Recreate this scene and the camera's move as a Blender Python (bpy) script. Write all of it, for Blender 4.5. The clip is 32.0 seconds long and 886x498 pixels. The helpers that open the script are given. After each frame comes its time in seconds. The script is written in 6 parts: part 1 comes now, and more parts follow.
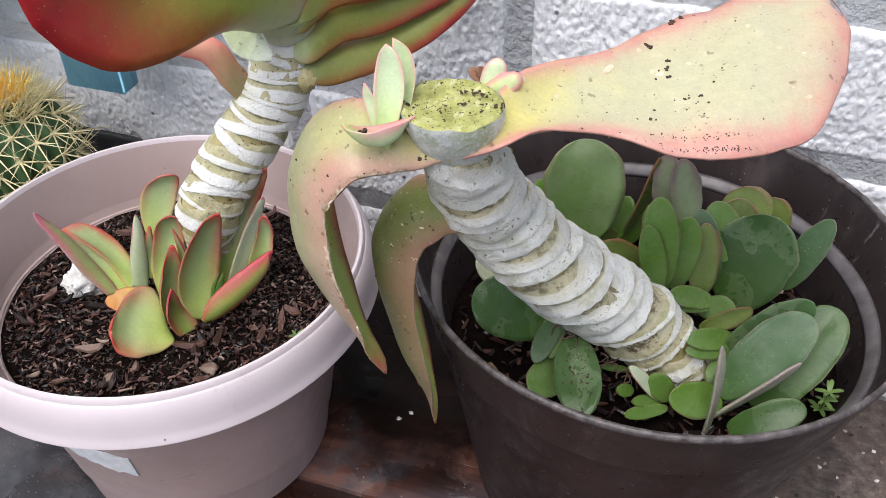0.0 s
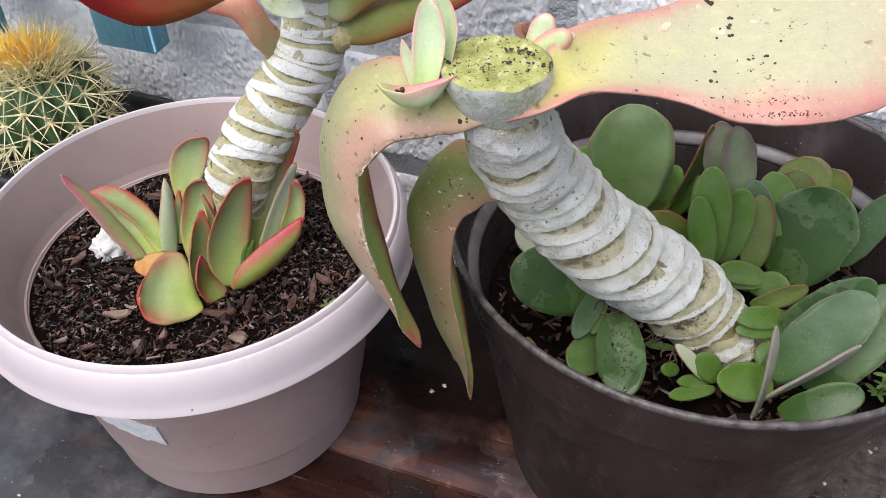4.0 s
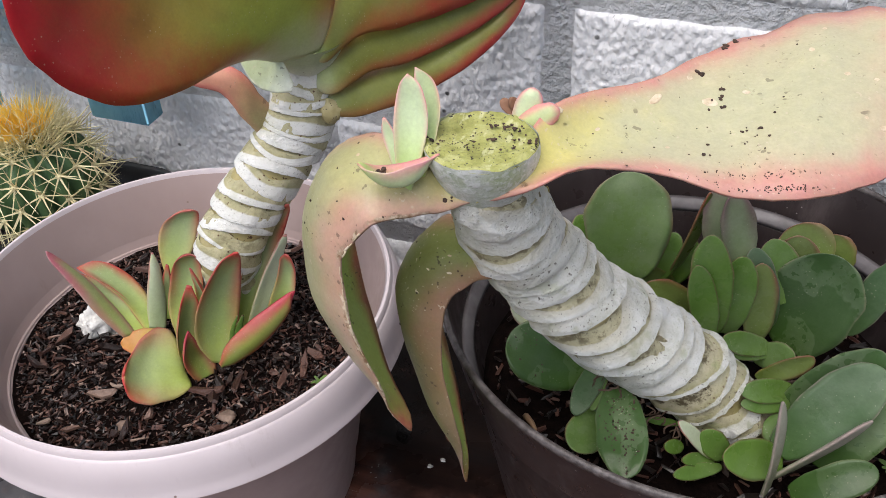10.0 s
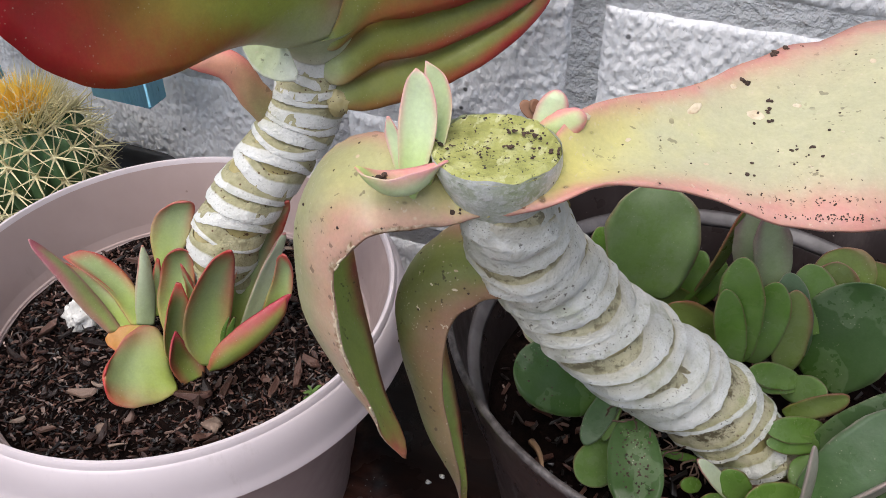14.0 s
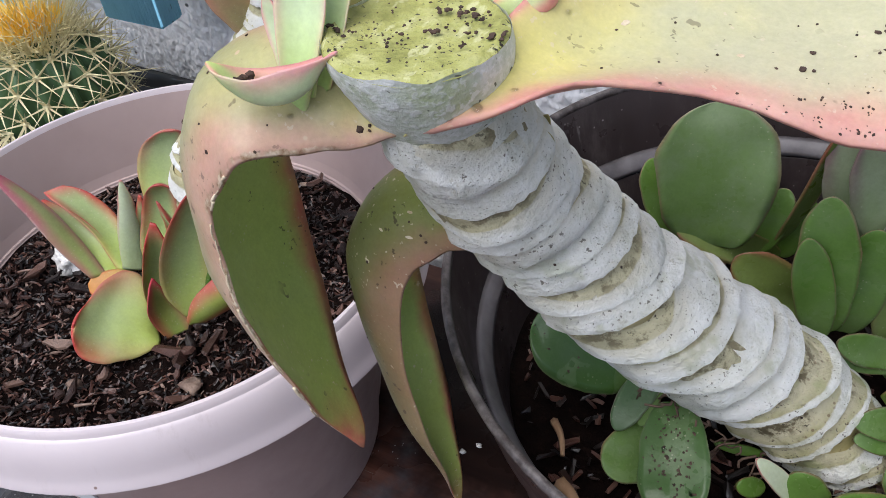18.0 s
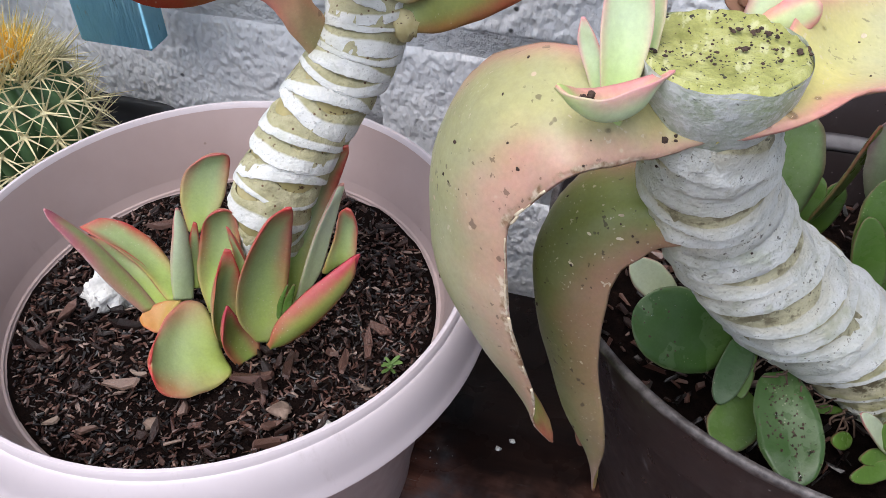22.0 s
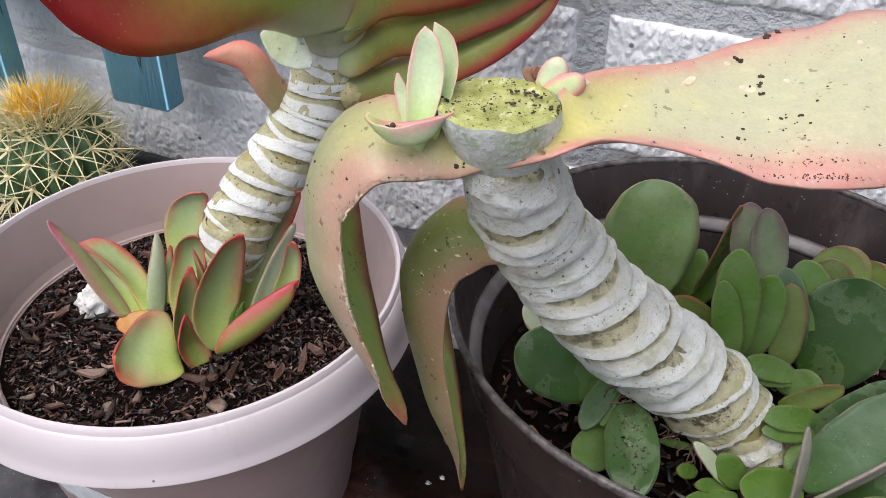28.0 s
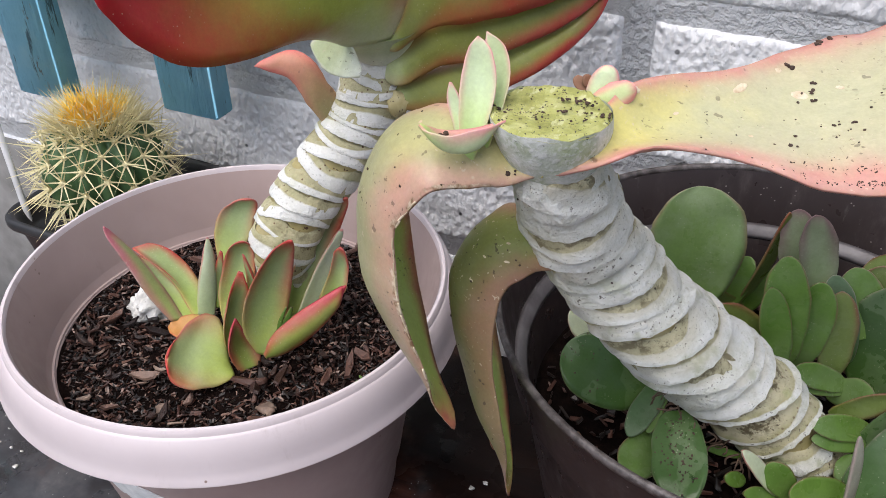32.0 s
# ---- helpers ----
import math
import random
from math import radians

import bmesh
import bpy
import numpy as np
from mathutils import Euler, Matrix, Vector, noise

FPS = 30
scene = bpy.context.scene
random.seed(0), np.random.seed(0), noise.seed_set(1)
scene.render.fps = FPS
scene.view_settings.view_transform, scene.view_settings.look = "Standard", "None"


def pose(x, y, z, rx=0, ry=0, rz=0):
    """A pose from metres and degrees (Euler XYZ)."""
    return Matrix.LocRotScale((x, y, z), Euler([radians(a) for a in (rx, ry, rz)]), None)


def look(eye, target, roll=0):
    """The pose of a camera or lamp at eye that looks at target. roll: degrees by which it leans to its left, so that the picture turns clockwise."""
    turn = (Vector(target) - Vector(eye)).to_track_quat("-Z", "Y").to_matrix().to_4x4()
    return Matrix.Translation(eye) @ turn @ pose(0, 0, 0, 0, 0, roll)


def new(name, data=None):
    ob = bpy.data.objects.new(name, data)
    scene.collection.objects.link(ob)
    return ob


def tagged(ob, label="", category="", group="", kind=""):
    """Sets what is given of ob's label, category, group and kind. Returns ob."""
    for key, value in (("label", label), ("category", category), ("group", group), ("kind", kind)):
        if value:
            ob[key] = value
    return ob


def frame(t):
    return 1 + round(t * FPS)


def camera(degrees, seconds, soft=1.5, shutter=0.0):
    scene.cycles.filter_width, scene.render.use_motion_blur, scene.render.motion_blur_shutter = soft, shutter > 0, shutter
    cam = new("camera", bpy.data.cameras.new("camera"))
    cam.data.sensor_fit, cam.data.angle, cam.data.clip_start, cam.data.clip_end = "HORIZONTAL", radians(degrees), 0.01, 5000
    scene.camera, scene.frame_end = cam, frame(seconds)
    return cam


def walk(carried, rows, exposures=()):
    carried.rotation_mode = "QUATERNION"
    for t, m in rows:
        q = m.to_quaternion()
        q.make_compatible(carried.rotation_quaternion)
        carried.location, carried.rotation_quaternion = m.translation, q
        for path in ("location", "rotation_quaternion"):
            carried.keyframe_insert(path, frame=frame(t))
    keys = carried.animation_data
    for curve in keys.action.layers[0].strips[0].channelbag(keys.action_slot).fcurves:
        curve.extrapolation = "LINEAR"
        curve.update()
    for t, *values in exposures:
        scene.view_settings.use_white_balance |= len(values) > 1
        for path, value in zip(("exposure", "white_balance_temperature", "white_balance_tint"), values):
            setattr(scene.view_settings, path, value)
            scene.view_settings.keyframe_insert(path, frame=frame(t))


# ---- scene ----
cam = camera(54.9, 32.0, soft=0.4)
METRES, EYE, TILT, LEAN, TURN = 1.0, 0.582, -40.0, 0.0, 18.0
ROWS = [
    (0.0, 0.0, 0.0, 0.0, 0.0, 0.0, -0.0),
    (0.5, 0.0035, 0.0038, -0.0049, 1.87, -0.94, -0.85),
    (1.0, 0.0078, 0.007, -0.0111, 2.19, -1.49, -1.23),
    (1.5, -0.0038, 0.0045, -0.0107, 2.28, -1.52, -1.41),
    (2.0, -0.0124, 0.0118, -0.0094, 2.21, -1.75, -1.44),
    (2.5, -0.0128, 0.0191, -0.0108, 2.18, -2.21, -1.18),
    (4.5, 0.0055, 0.0189, 0.0041, 2.27, -2.11, -0.86),
    (5.0, 0.011, -0.0072, -0.0107, 2.65, -1.93, -2.0),
    (5.5, -0.0038, -0.0044, -0.0244, 5.51, -1.17, -3.45),
    (6.0, -0.0241, 0.004, 0.0013, 5.49, -0.19, -1.62),
    (6.5, -0.0128, -0.0021, -0.0042, 4.23, 1.25, -0.77),
    (7.0, 0.0025, -0.0072, -0.0037, 4.11, 1.72, -0.43),
    (7.5, 0.007, 0.0088, 0.0114, 3.63, 2.01, 0.11),
    (8.0, 0.0198, 0.0201, 0.0148, 2.8, 1.94, 0.65),
    (8.5, 0.0194, 0.0228, 0.0204, 2.8, 1.95, 0.67),
    (9.0, 0.0107, 0.0265, 0.017, 2.74, 1.98, 0.62),
    (9.5, 0.0104, 0.0358, 0.0113, 2.68, 1.84, -0.03),
    (10.0, 0.0047, 0.0382, 0.0108, 2.66, 1.62, -0.11),
    (10.5, -0.0029, 0.0449, 0.0101, 2.93, 1.34, -0.48),
    (11.0, 0.0033, 0.0475, 0.014, 3.0, 1.21, -0.74),
    (11.5, -0.0003, 0.048, 0.0195, 3.03, 1.26, -0.88),
    (12.0, 0.0099, 0.051, 0.0222, 2.98, 1.26, -1.11),
    (12.5, -0.0003, 0.058, 0.0286, 3.04, 1.23, -1.04),
    (13.0, 0.02, 0.0655, 0.0364, 3.45, 1.0, -2.82),
    (13.5, 0.0157, 0.0672, 0.0256, 3.44, 1.14, -2.74),
    (15.5, -0.0158, 0.1218, 0.0316, 4.2, 0.62, -3.87),
    (16.0, -0.0028, 0.1553, 0.0434, 4.27, -1.03, -2.68),
    (16.5, 0.0264, 0.1728, 0.0516, 4.01, -2.58, -2.23),
    (17.0, 0.0534, 0.1774, 0.0476, 8.74, -2.89, -3.37),
    (17.5, 0.0644, 0.1743, 0.0376, 11.2, -3.05, -3.22),
    (18.0, 0.0543, 0.1719, 0.0238, 11.66, -3.37, -3.26),
    (18.5, 0.0345, 0.1709, 0.0126, 11.81, -3.68, -4.27),
    (19.0, 0.0032, 0.1787, 0.0177, 11.44, -3.93, -4.75),
    (19.5, -0.0348, 0.1837, 0.0258, 7.64, -3.61, -3.94),
    (20.0, -0.0749, 0.1687, 0.0315, 4.29, -3.56, 0.17),
    (20.5, -0.0902, 0.1576, 0.0291, 1.86, -3.5, 1.81),
    (21.0, -0.0808, 0.152, 0.0244, 0.65, -3.06, 1.44),
    (21.5, -0.0709, 0.1483, 0.0221, 0.71, -2.98, 0.69),
    (22.0, -0.0694, 0.1425, 0.0213, 0.49, -2.6, 0.59),
    (22.5, -0.0629, 0.1346, 0.0119, 0.45, -2.4, -0.89),
    (23.0, -0.0574, 0.1313, 0.0142, 0.61, -2.25, -0.81),
    (23.5, -0.064, 0.1326, 0.0203, 0.51, -1.85, -0.49),
    (24.0, -0.0594, 0.1292, 0.0179, 0.42, -1.44, -0.58),
    (24.5, -0.0525, 0.1111, 0.0157, 0.96, -0.19, -1.32),
    (25.0, -0.0566, 0.1047, 0.0206, 1.74, 1.69, -2.16),
    (25.5, -0.06, 0.1088, 0.0159, 1.75, 1.88, -2.2),
    (26.0, -0.057, 0.105, 0.0021, 1.67, 1.84, -2.04),
    (26.5, -0.0319, 0.0959, -0.0058, 0.21, 1.89, -1.22),
    (28.5, 0.0147, 0.0592, -0.0161, 4.69, 4.76, -4.83),
    (29.0, 0.0235, 0.0672, -0.0094, 4.63, 4.74, -4.81),
    (29.5, 0.0339, 0.0712, -0.0062, 4.65, 4.73, -4.82),
    (30.0, 0.03, 0.0861, -0.015, 4.57, 4.68, -4.82),
    (30.5, 0.0201, 0.0877, -0.0178, 4.79, 4.47, -4.81),
    (31.0, 0.0091, 0.0874, -0.0146, 5.53, 4.26, -4.69),
    (31.5, 0.0117, 0.072, -0.012, 6.07, 4.24, -4.27),
    (32.0, 0.0055, 0.0589, -0.0162, 6.45, 4.62, -4.63),
]
walk(cam, [(t, pose(0, 0, EYE, TILT, LEAN, TURN) @ pose(METRES * x, METRES * y, METRES * z, 90 + pitch, roll, yaw)) for t, x, y, z, yaw, pitch, roll in ROWS],
     exposures=[(0.0, 1.10, 6450, 10), (5.5, 1.08, 6450, 10), (9.0, 0.90, 6600, 10), (13.0, 0.85, 6550, 10), (16.5, 0.82, 6500, 10), (18.0, 0.93, 6200, 10), (19.5, 1.03, 5950, 10), (21.0, 1.0, 6150, 10), (23.0, 1.0, 6250, 10), (26.0, 0.96, 6450, 10), (32.0, 0.96, 6500, 10)])

# ---- light: an overcast day ----
world = bpy.data.worlds.new("sky")
scene.world = world
world.use_nodes = True
wn = world.node_tree.nodes
sky = wn.new("ShaderNodeTexSky")
sky.sky_type, sky.sun_disc = "NISHITA", False
sky.sun_elevation, sky.sun_rotation = radians(72), radians(200)
sky.air_density, sky.dust_density, sky.ozone_density = 1.0, 4.0, 1.0
wn["Background"].inputs["Strength"].default_value = 0.085
world.node_tree.links.new(sky.outputs[0], wn["Background"].inputs["Color"])
sun = new("sun", bpy.data.lights.new("sun", "SUN"))
sun.data.energy, sun.data.angle, sun.data.color = 1.55, radians(60), (0.98, 0.97, 0.99)
sun.matrix_world = look((-0.5, -1.15, 2.8), (-0.1, 0.4, 0.2))

# ---- materials ----
class Mat:
    """A small builder for procedural materials."""

    def __init__(self, name, rough=0.5, metal=0.0, spec=0.5):
        self.m = bpy.data.materials.new(name)
        self.m.use_nodes = True
        self.t = self.m.node_tree
        self.b = self.t.nodes["Principled BSDF"]
        self.b.inputs["Roughness"].default_value = rough
        self.b.inputs["Metallic"].default_value = metal
        self.b.inputs["Specular IOR Level"].default_value = spec
        self.co = self.t.nodes.new("ShaderNodeTexCoord")
        self.coord = self.co.outputs["Object"]

    def put(self, value, socket):
        if isinstance(value, (int, float)):
            socket.default_value = (value, value, value, 1.0) if socket.type == "RGBA" else value
        elif isinstance(value, tuple):
            socket.default_value = (*value, 1.0) if len(value) == 3 and len(socket.default_value) == 4 else value
        else:
            self.t.links.new(value, socket)

    def noise(self, scale, detail=4.0, rough=0.55, stretch=None, offset=0.0):
        n = self.t.nodes.new("ShaderNodeTexNoise")
        n.inputs["Scale"].default_value, n.inputs["Detail"].default_value, n.inputs["Roughness"].default_value = scale, detail, rough
        src = self.coord
        if stretch or offset:
            mp = self.t.nodes.new("ShaderNodeMapping")
            mp.inputs["Scale"].default_value = stretch or (1, 1, 1)
            mp.inputs["Location"].default_value = (offset, offset * 0.7, offset * 1.3)
            self.t.links.new(src, mp.inputs[0])
            src = mp.outputs[0]
        self.t.links.new(src, n.inputs["Vector"])
        return n.outputs["Fac"]

    def voronoi(self, scale, feature="F1", out="Distance", stretch=None):
        n = self.t.nodes.new("ShaderNodeTexVoronoi")
        n.feature = feature
        n.inputs["Scale"].default_value = scale
        src = self.coord
        if stretch:
            mp = self.t.nodes.new("ShaderNodeMapping")
            mp.inputs["Scale"].default_value = stretch
            self.t.links.new(src, mp.inputs[0])
            src = mp.outputs[0]
        self.t.links.new(src, n.inputs["Vector"])
        return n.outputs[out]

    def ramp(self, fac, stops):
        n = self.t.nodes.new("ShaderNodeValToRGB")
        e = n.color_ramp.elements
        while len(e) < len(stops):
            e.new(0.5)
        for k, (p, c) in zip(e, stops):
            k.position = p
            k.color = (*c, 1.0) if isinstance(c, tuple) else (c, c, c, 1.0)
        self.put(fac, n.inputs[0])
        return n.outputs[0]

    def mix(self, fac, a, b, mode="MIX"):
        n = self.t.nodes.new("ShaderNodeMix")
        n.data_type, n.blend_type = "RGBA", mode
        self.put(fac, n.inputs["Factor"])
        self.put(a, n.inputs["A"])
        self.put(b, n.inputs["B"])
        return n.outputs["Result"]

    def math(self, op, a, b=0.0, c=0.0):
        n = self.t.nodes.new("ShaderNodeMath")
        n.operation = op
        for v, s in zip((a, b, c), n.inputs):
            self.put(v, s)
        return n.outputs[0]

    def remap(self, v, lo, hi, to0=0.0, to1=1.0):
        n = self.t.nodes.new("ShaderNodeMapRange")
        n.interpolation_type = "SMOOTHSTEP"
        for i, x in enumerate((v, lo, hi, to0, to1)):
            self.put(x, n.inputs[i])
        return n.outputs[0]

    def uv(self):
        s = self.t.nodes.new("ShaderNodeSeparateXYZ")
        self.t.links.new(self.co.outputs["UV"], s.inputs[0])
        return s.outputs[0], s.outputs[1]

    def uv_noise(self, su, sv, detail=4.0, rough=0.6, offset=0.0):
        """Noise laid out along the UV, su and sv cells along each side."""
        n = self.t.nodes.new("ShaderNodeTexNoise")
        n.inputs["Scale"].default_value, n.inputs["Detail"].default_value, n.inputs["Roughness"].default_value = 1.0, detail, rough
        mp = self.t.nodes.new("ShaderNodeMapping")
        mp.inputs["Scale"].default_value = (su, sv, 1.0)
        self.t.links.new(self.co.outputs["UV"], mp.inputs[0])
        own = self.t.nodes.new("ShaderNodeVectorMath")
        own.operation = "ADD"
        self.t.links.new(mp.outputs[0], own.inputs[0])
        cmb = self.t.nodes.new("ShaderNodeCombineXYZ")
        self.put(self.math("ADD", self.math("MULTIPLY", self.random(), 60.0), offset), cmb.inputs[2])
        self.t.links.new(cmb.outputs[0], own.inputs[1])
        self.t.links.new(own.outputs[0], n.inputs["Vector"])
        return n.outputs["Fac"]

    def random(self):
        return self.t.nodes.new("ShaderNodeObjectInfo").outputs["Random"]

    def island(self):
        return self.t.nodes.new("ShaderNodeNewGeometry").outputs["Random Per Island"]

    def color(self, c):
        self.put(c, self.b.inputs["Base Color"])
        return self

    def rough(self, v):
        self.put(v, self.b.inputs["Roughness"])
        return self

    def bump(self, h, strength=0.3, distance=0.002):
        n = self.t.nodes.new("ShaderNodeBump")
        n.inputs["Strength"].default_value, n.inputs["Distance"].default_value = strength, distance
        self.put(h, n.inputs["Height"])
        prev = self.b.inputs["Normal"].links
        if prev:
            self.t.links.new(prev[0].from_socket, n.inputs["Normal"])
        self.t.links.new(n.outputs[0], self.b.inputs["Normal"])
        return self


def leaf_material(name, body, base, edge, edge_in=0.10, edge_out=0.02, rough=0.42, bloom=0.25, tip_edge=0.12, soft=0.35, specks=0.0, sss=0.12, blush=0.0, wet=0.0, scab=False, dry_tip=0.0, line=None, fade=(0.1, 0.75), root_edge=0.25, pale=None, tip_rim=2.2, tip_pink=1.0):
    """A succulent leaf. UV.x runs from foot to tip, UV.y across; pigment follows the margin, a waxy bloom lies over it."""
    m = Mat(name, rough, spec=0.28 if sss else 0.22)
    u, v = m.uv()
    n1, n2, n3 = m.noise(38.0, 3.0), m.noise(160.0, 4.0), m.noise(75.0, 5.0, 0.6, None, 2.0)
    across = m.math("SUBTRACT", 1.0, m.math("ABSOLUTE", m.math("SUBTRACT", m.math("MULTIPLY", v, 2.0), 1.0)))
    true_rim = m.math("MINIMUM", across, m.math("MULTIPLY", m.math("SUBTRACT", 1.0, u), tip_rim))
    rim = m.math("ADD", true_rim, m.math("MULTIPLY", m.math("SUBTRACT", n1, 0.5), soft))
    c = m.mix(m.remap(m.math("ADD", u, m.math("MULTIPLY", n1, 0.3)), fade[0], fade[1]), base, body)
    own = m.random()
    c = m.mix(m.math("MULTIPLY", own, 0.35), c, m.mix(0.6, c, base))
    c = m.mix(m.remap(n2, 0.35, 0.75, 0.0, 0.22), c, m.mix(1.0, c, 0.66, "MULTIPLY"))
    c = m.mix(m.remap(n3, 0.50, 0.75, 0.0, 0.28), c, m.mix(1.0, c, 1.35, "MULTIPLY"))
    strength = m.math("ADD", root_edge, m.math("MULTIPLY", m.remap(u, 0.20, 0.85), 1.0 - root_edge))
    if tip_pink < 1.0:
        strength = m.math("MULTIPLY", strength, m.remap(u, 0.35, 0.72, 1.0, tip_pink))
    mottle = m.math("ADD", 0.55, m.math("MULTIPLY", m.noise(120.0, 5.0, 0.7, None, 19.0), 0.9))
    if blush:
        c = m.mix(m.math("MULTIPLY", m.math("MULTIPLY", m.remap(rim, 0.85, 0.10), blush), m.math("MULTIPLY", strength, mottle)), c, edge)
    tinge = m.math("MULTIPLY", m.math("POWER", m.remap(rim, edge_in, edge_out), 1.4), m.math("MULTIPLY", strength, mottle))
    c = m.mix(m.math("MINIMUM", tinge, 1.0), c, edge)
    if line:
        broken = m.remap(m.noise(90.0, 3.0, 0.6, None, 27.0), 0.35, 0.60)
        c = m.mix(m.math("MULTIPLY", m.math("MULTIPLY", m.remap(true_rim, 0.06, 0.015), 0.55), broken), c, line)
    if pale:
        c = m.mix(m.math("MULTIPLY", m.remap(m.math("ADD", u, m.math("MULTIPLY", m.math("SUBTRACT", n1, 0.5), 0.16)), pale[2], pale[1]), 0.9), c, pale[0])
    waxy = m.math("MULTIPLY", m.remap(m.noise(22.0, 5.0, 0.65, None, 3.0), 0.36, 0.70), bloom)
    c = m.mix(waxy, c, (0.38, 0.42, 0.33))
    r = m.math("ADD", m.math("MULTIPLY", n2, 0.18), rough - 0.08)
    if not sss:
        r = m.math("ADD", r, m.remap(m.noise(34.0, 4.0, 0.65, None, 37.0), 0.35, 0.65, -0.14, 0.12))
    c = m.mix(1.0, c, m.ramp(m.noise(620.0, 3.0, 0.7), [(0.30, 0.88), (0.70, 1.0)]), "MULTIPLY")
    pores = m.math("MULTIPLY", m.remap(m.voronoi(420.0), 0.20, 0.10), m.remap(m.noise(45.0, 3.0, 0.6, None, 33.0), 0.50, 0.62))
    c = m.mix(m.math("MULTIPLY", pores, 0.40), c, (0.50, 0.46, 0.36))
    if wet:
        w_ = m.math("MULTIPLY", m.math("MAXIMUM", m.remap(m.noise(26.0, 3.0, 0.5, None, 7.0), 0.50, 0.53), m.remap(m.noise(190.0, 2.0, 0.5, None, 4.0), 0.60, 0.63)), wet)
        c = m.mix(w_, c, m.mix(0.48, c, (0.022, 0.070, 0.010)))
        r = m.mix(w_, r, 0.20)
    if specks:
        for scale, cut, lo, tone, off in ((150.0, 0.67, 0.50, (0.05, 0.032, 0.022), 11.0), (420.0, 0.66, 0.50, (0.045, 0.03, 0.02), 17.0), (480.0, 0.67, 0.48, (0.55, 0.47, 0.35), 23.0)):
            fleck = m.remap(m.noise(scale, 2.0, 0.5, None, off * 1.7), cut, cut + 0.03)
            keep = m.remap(m.noise(32.0, 3.0, 0.6, None, off), lo, lo + 0.08)
            c = m.mix(m.math("MULTIPLY", m.math("MULTIPLY", fleck, keep), specks), c, tone)
    if scab:
        crust = m.math("ADD", v, m.math("MULTIPLY", m.math("SUBTRACT", m.noise(220.0, 5.0, 0.7), 0.5), 0.10))
        c = m.mix(m.math("MULTIPLY", m.remap(crust, 0.030, 0.014), m.remap(m.noise(90.0, 2.0, 0.5, None, 31.0), 0.42, 0.50)), c, m.ramp(m.noise(300.0, 3.0), [(0.4, (0.22, 0.13, 0.07)), (0.6, (0.58, 0.48, 0.36))]))
        warts = m.math("MULTIPLY", m.remap(m.voronoi(150.0), 0.16, 0.10), m.remap(m.noise(60.0, 2.0, 0.5, None, 41.0), 0.52, 0.60))
        c = m.mix(warts, c, (0.52, 0.40, 0.28))
    if dry_tip:
        c = m.mix(m.remap(m.math("ADD", u, m.math("MULTIPLY", n1, 0.12)), dry_tip, dry_tip + 0.10), c, (0.26, 0.18, 0.14))
    m.color(c).rough(r).bump(n2, 0.16, 0.0014).bump(n3, 0.10, 0.003)
    m.bump(m.noise(420.0, 3.0), 0.05, 0.0005)
    if sss:
        m.b.inputs["Subsurface Weight"].default_value = sss
        m.b.inputs["Subsurface Radius"].default_value = (0.006, 0.006, 0.002)
        m.b.inputs["Subsurface Scale"].default_value = 0.6
    return m.m


M_ROSETTE = leaf_material("leaf_green_red_margin", (0.300, 0.380, 0.175), (0.380, 0.485, 0.090), (0.430, 0.034, 0.032), 0.74, 0.0, 0.36, 0.24, soft=0.30, blush=0.18, line=(0.36, 0.05, 0.05), sss=0.10)
M_REDMARGIN = leaf_material("leaf_red_flushed", (0.230, 0.241, 0.057), (0.230, 0.310, 0.057), (0.40, 0.022, 0.05), 0.90, 0.05, 0.36, 0.12, soft=0.4, line=(0.42, 0.05, 0.07), blush=0.8, root_edge=0.45, sss=0.10)
M_MAUVEPINK = leaf_material("leaf_mauve_pink", (0.30, 0.33, 0.14), (0.33, 0.40, 0.13), (0.46, 0.12, 0.17), 0.95, 0.05, 0.40, 0.22, soft=0.35, line=(0.56, 0.40, 0.38), blush=0.7, root_edge=0.4, sss=0.10)
M_PALE = leaf_material("leaf_pale_green", (0.48, 0.54, 0.38), (0.42, 0.52, 0.25), (0.42, 0.16, 0.15), 0.14, 0.0, 0.5, 0.35)
M_ORANGE = leaf_material("leaf_orange", (0.48, 0.22, 0.06), (0.42, 0.30, 0.08), (0.48, 0.13, 0.06), 0.3, 0.0, 0.45, 0.1)
M_OFFSET = leaf_material("leaf_mid_green", (0.100, 0.192, 0.036), (0.125, 0.228, 0.030), (0.120, 0.110, 0.045), 0.16, 0.0, 0.32, 0.16, soft=0.12, line=(0.25, 0.15, 0.08), sss=0.0)
M_TINTED = leaf_material("leaf_green_bronze", (0.150, 0.200, 0.050), (0.190, 0.275, 0.055), (0.176, 0.062, 0.034), 0.45, 0.0, 0.36, 0.14, soft=0.25, line=(0.24, 0.09, 0.06), sss=0.0)
M_PURPLE = leaf_material("leaf_green_purple", (0.190, 0.220, 0.145), (0.185, 0.270, 0.090), (0.150, 0.090, 0.095), 0.8, 0.1, 0.40, 0.25, soft=0.3, sss=0.0)
M_GREYLEAF = leaf_material("leaf_grey_green", (0.062, 0.118, 0.052), (0.062, 0.128, 0.034), (0.100, 0.125, 0.078), 0.12, 0.0, 0.40, 0.16, soft=0.08, line=(0.30, 0.24, 0.20), sss=0.0)
M_BLOOM = leaf_material("leaf_dusty_green", (0.132, 0.212, 0.068), (0.135, 0.235, 0.046), (0.140, 0.130, 0.060), 0.14, 0.0, 0.40, 0.30, soft=0.12, line=(0.25, 0.15, 0.08), sss=0.0)
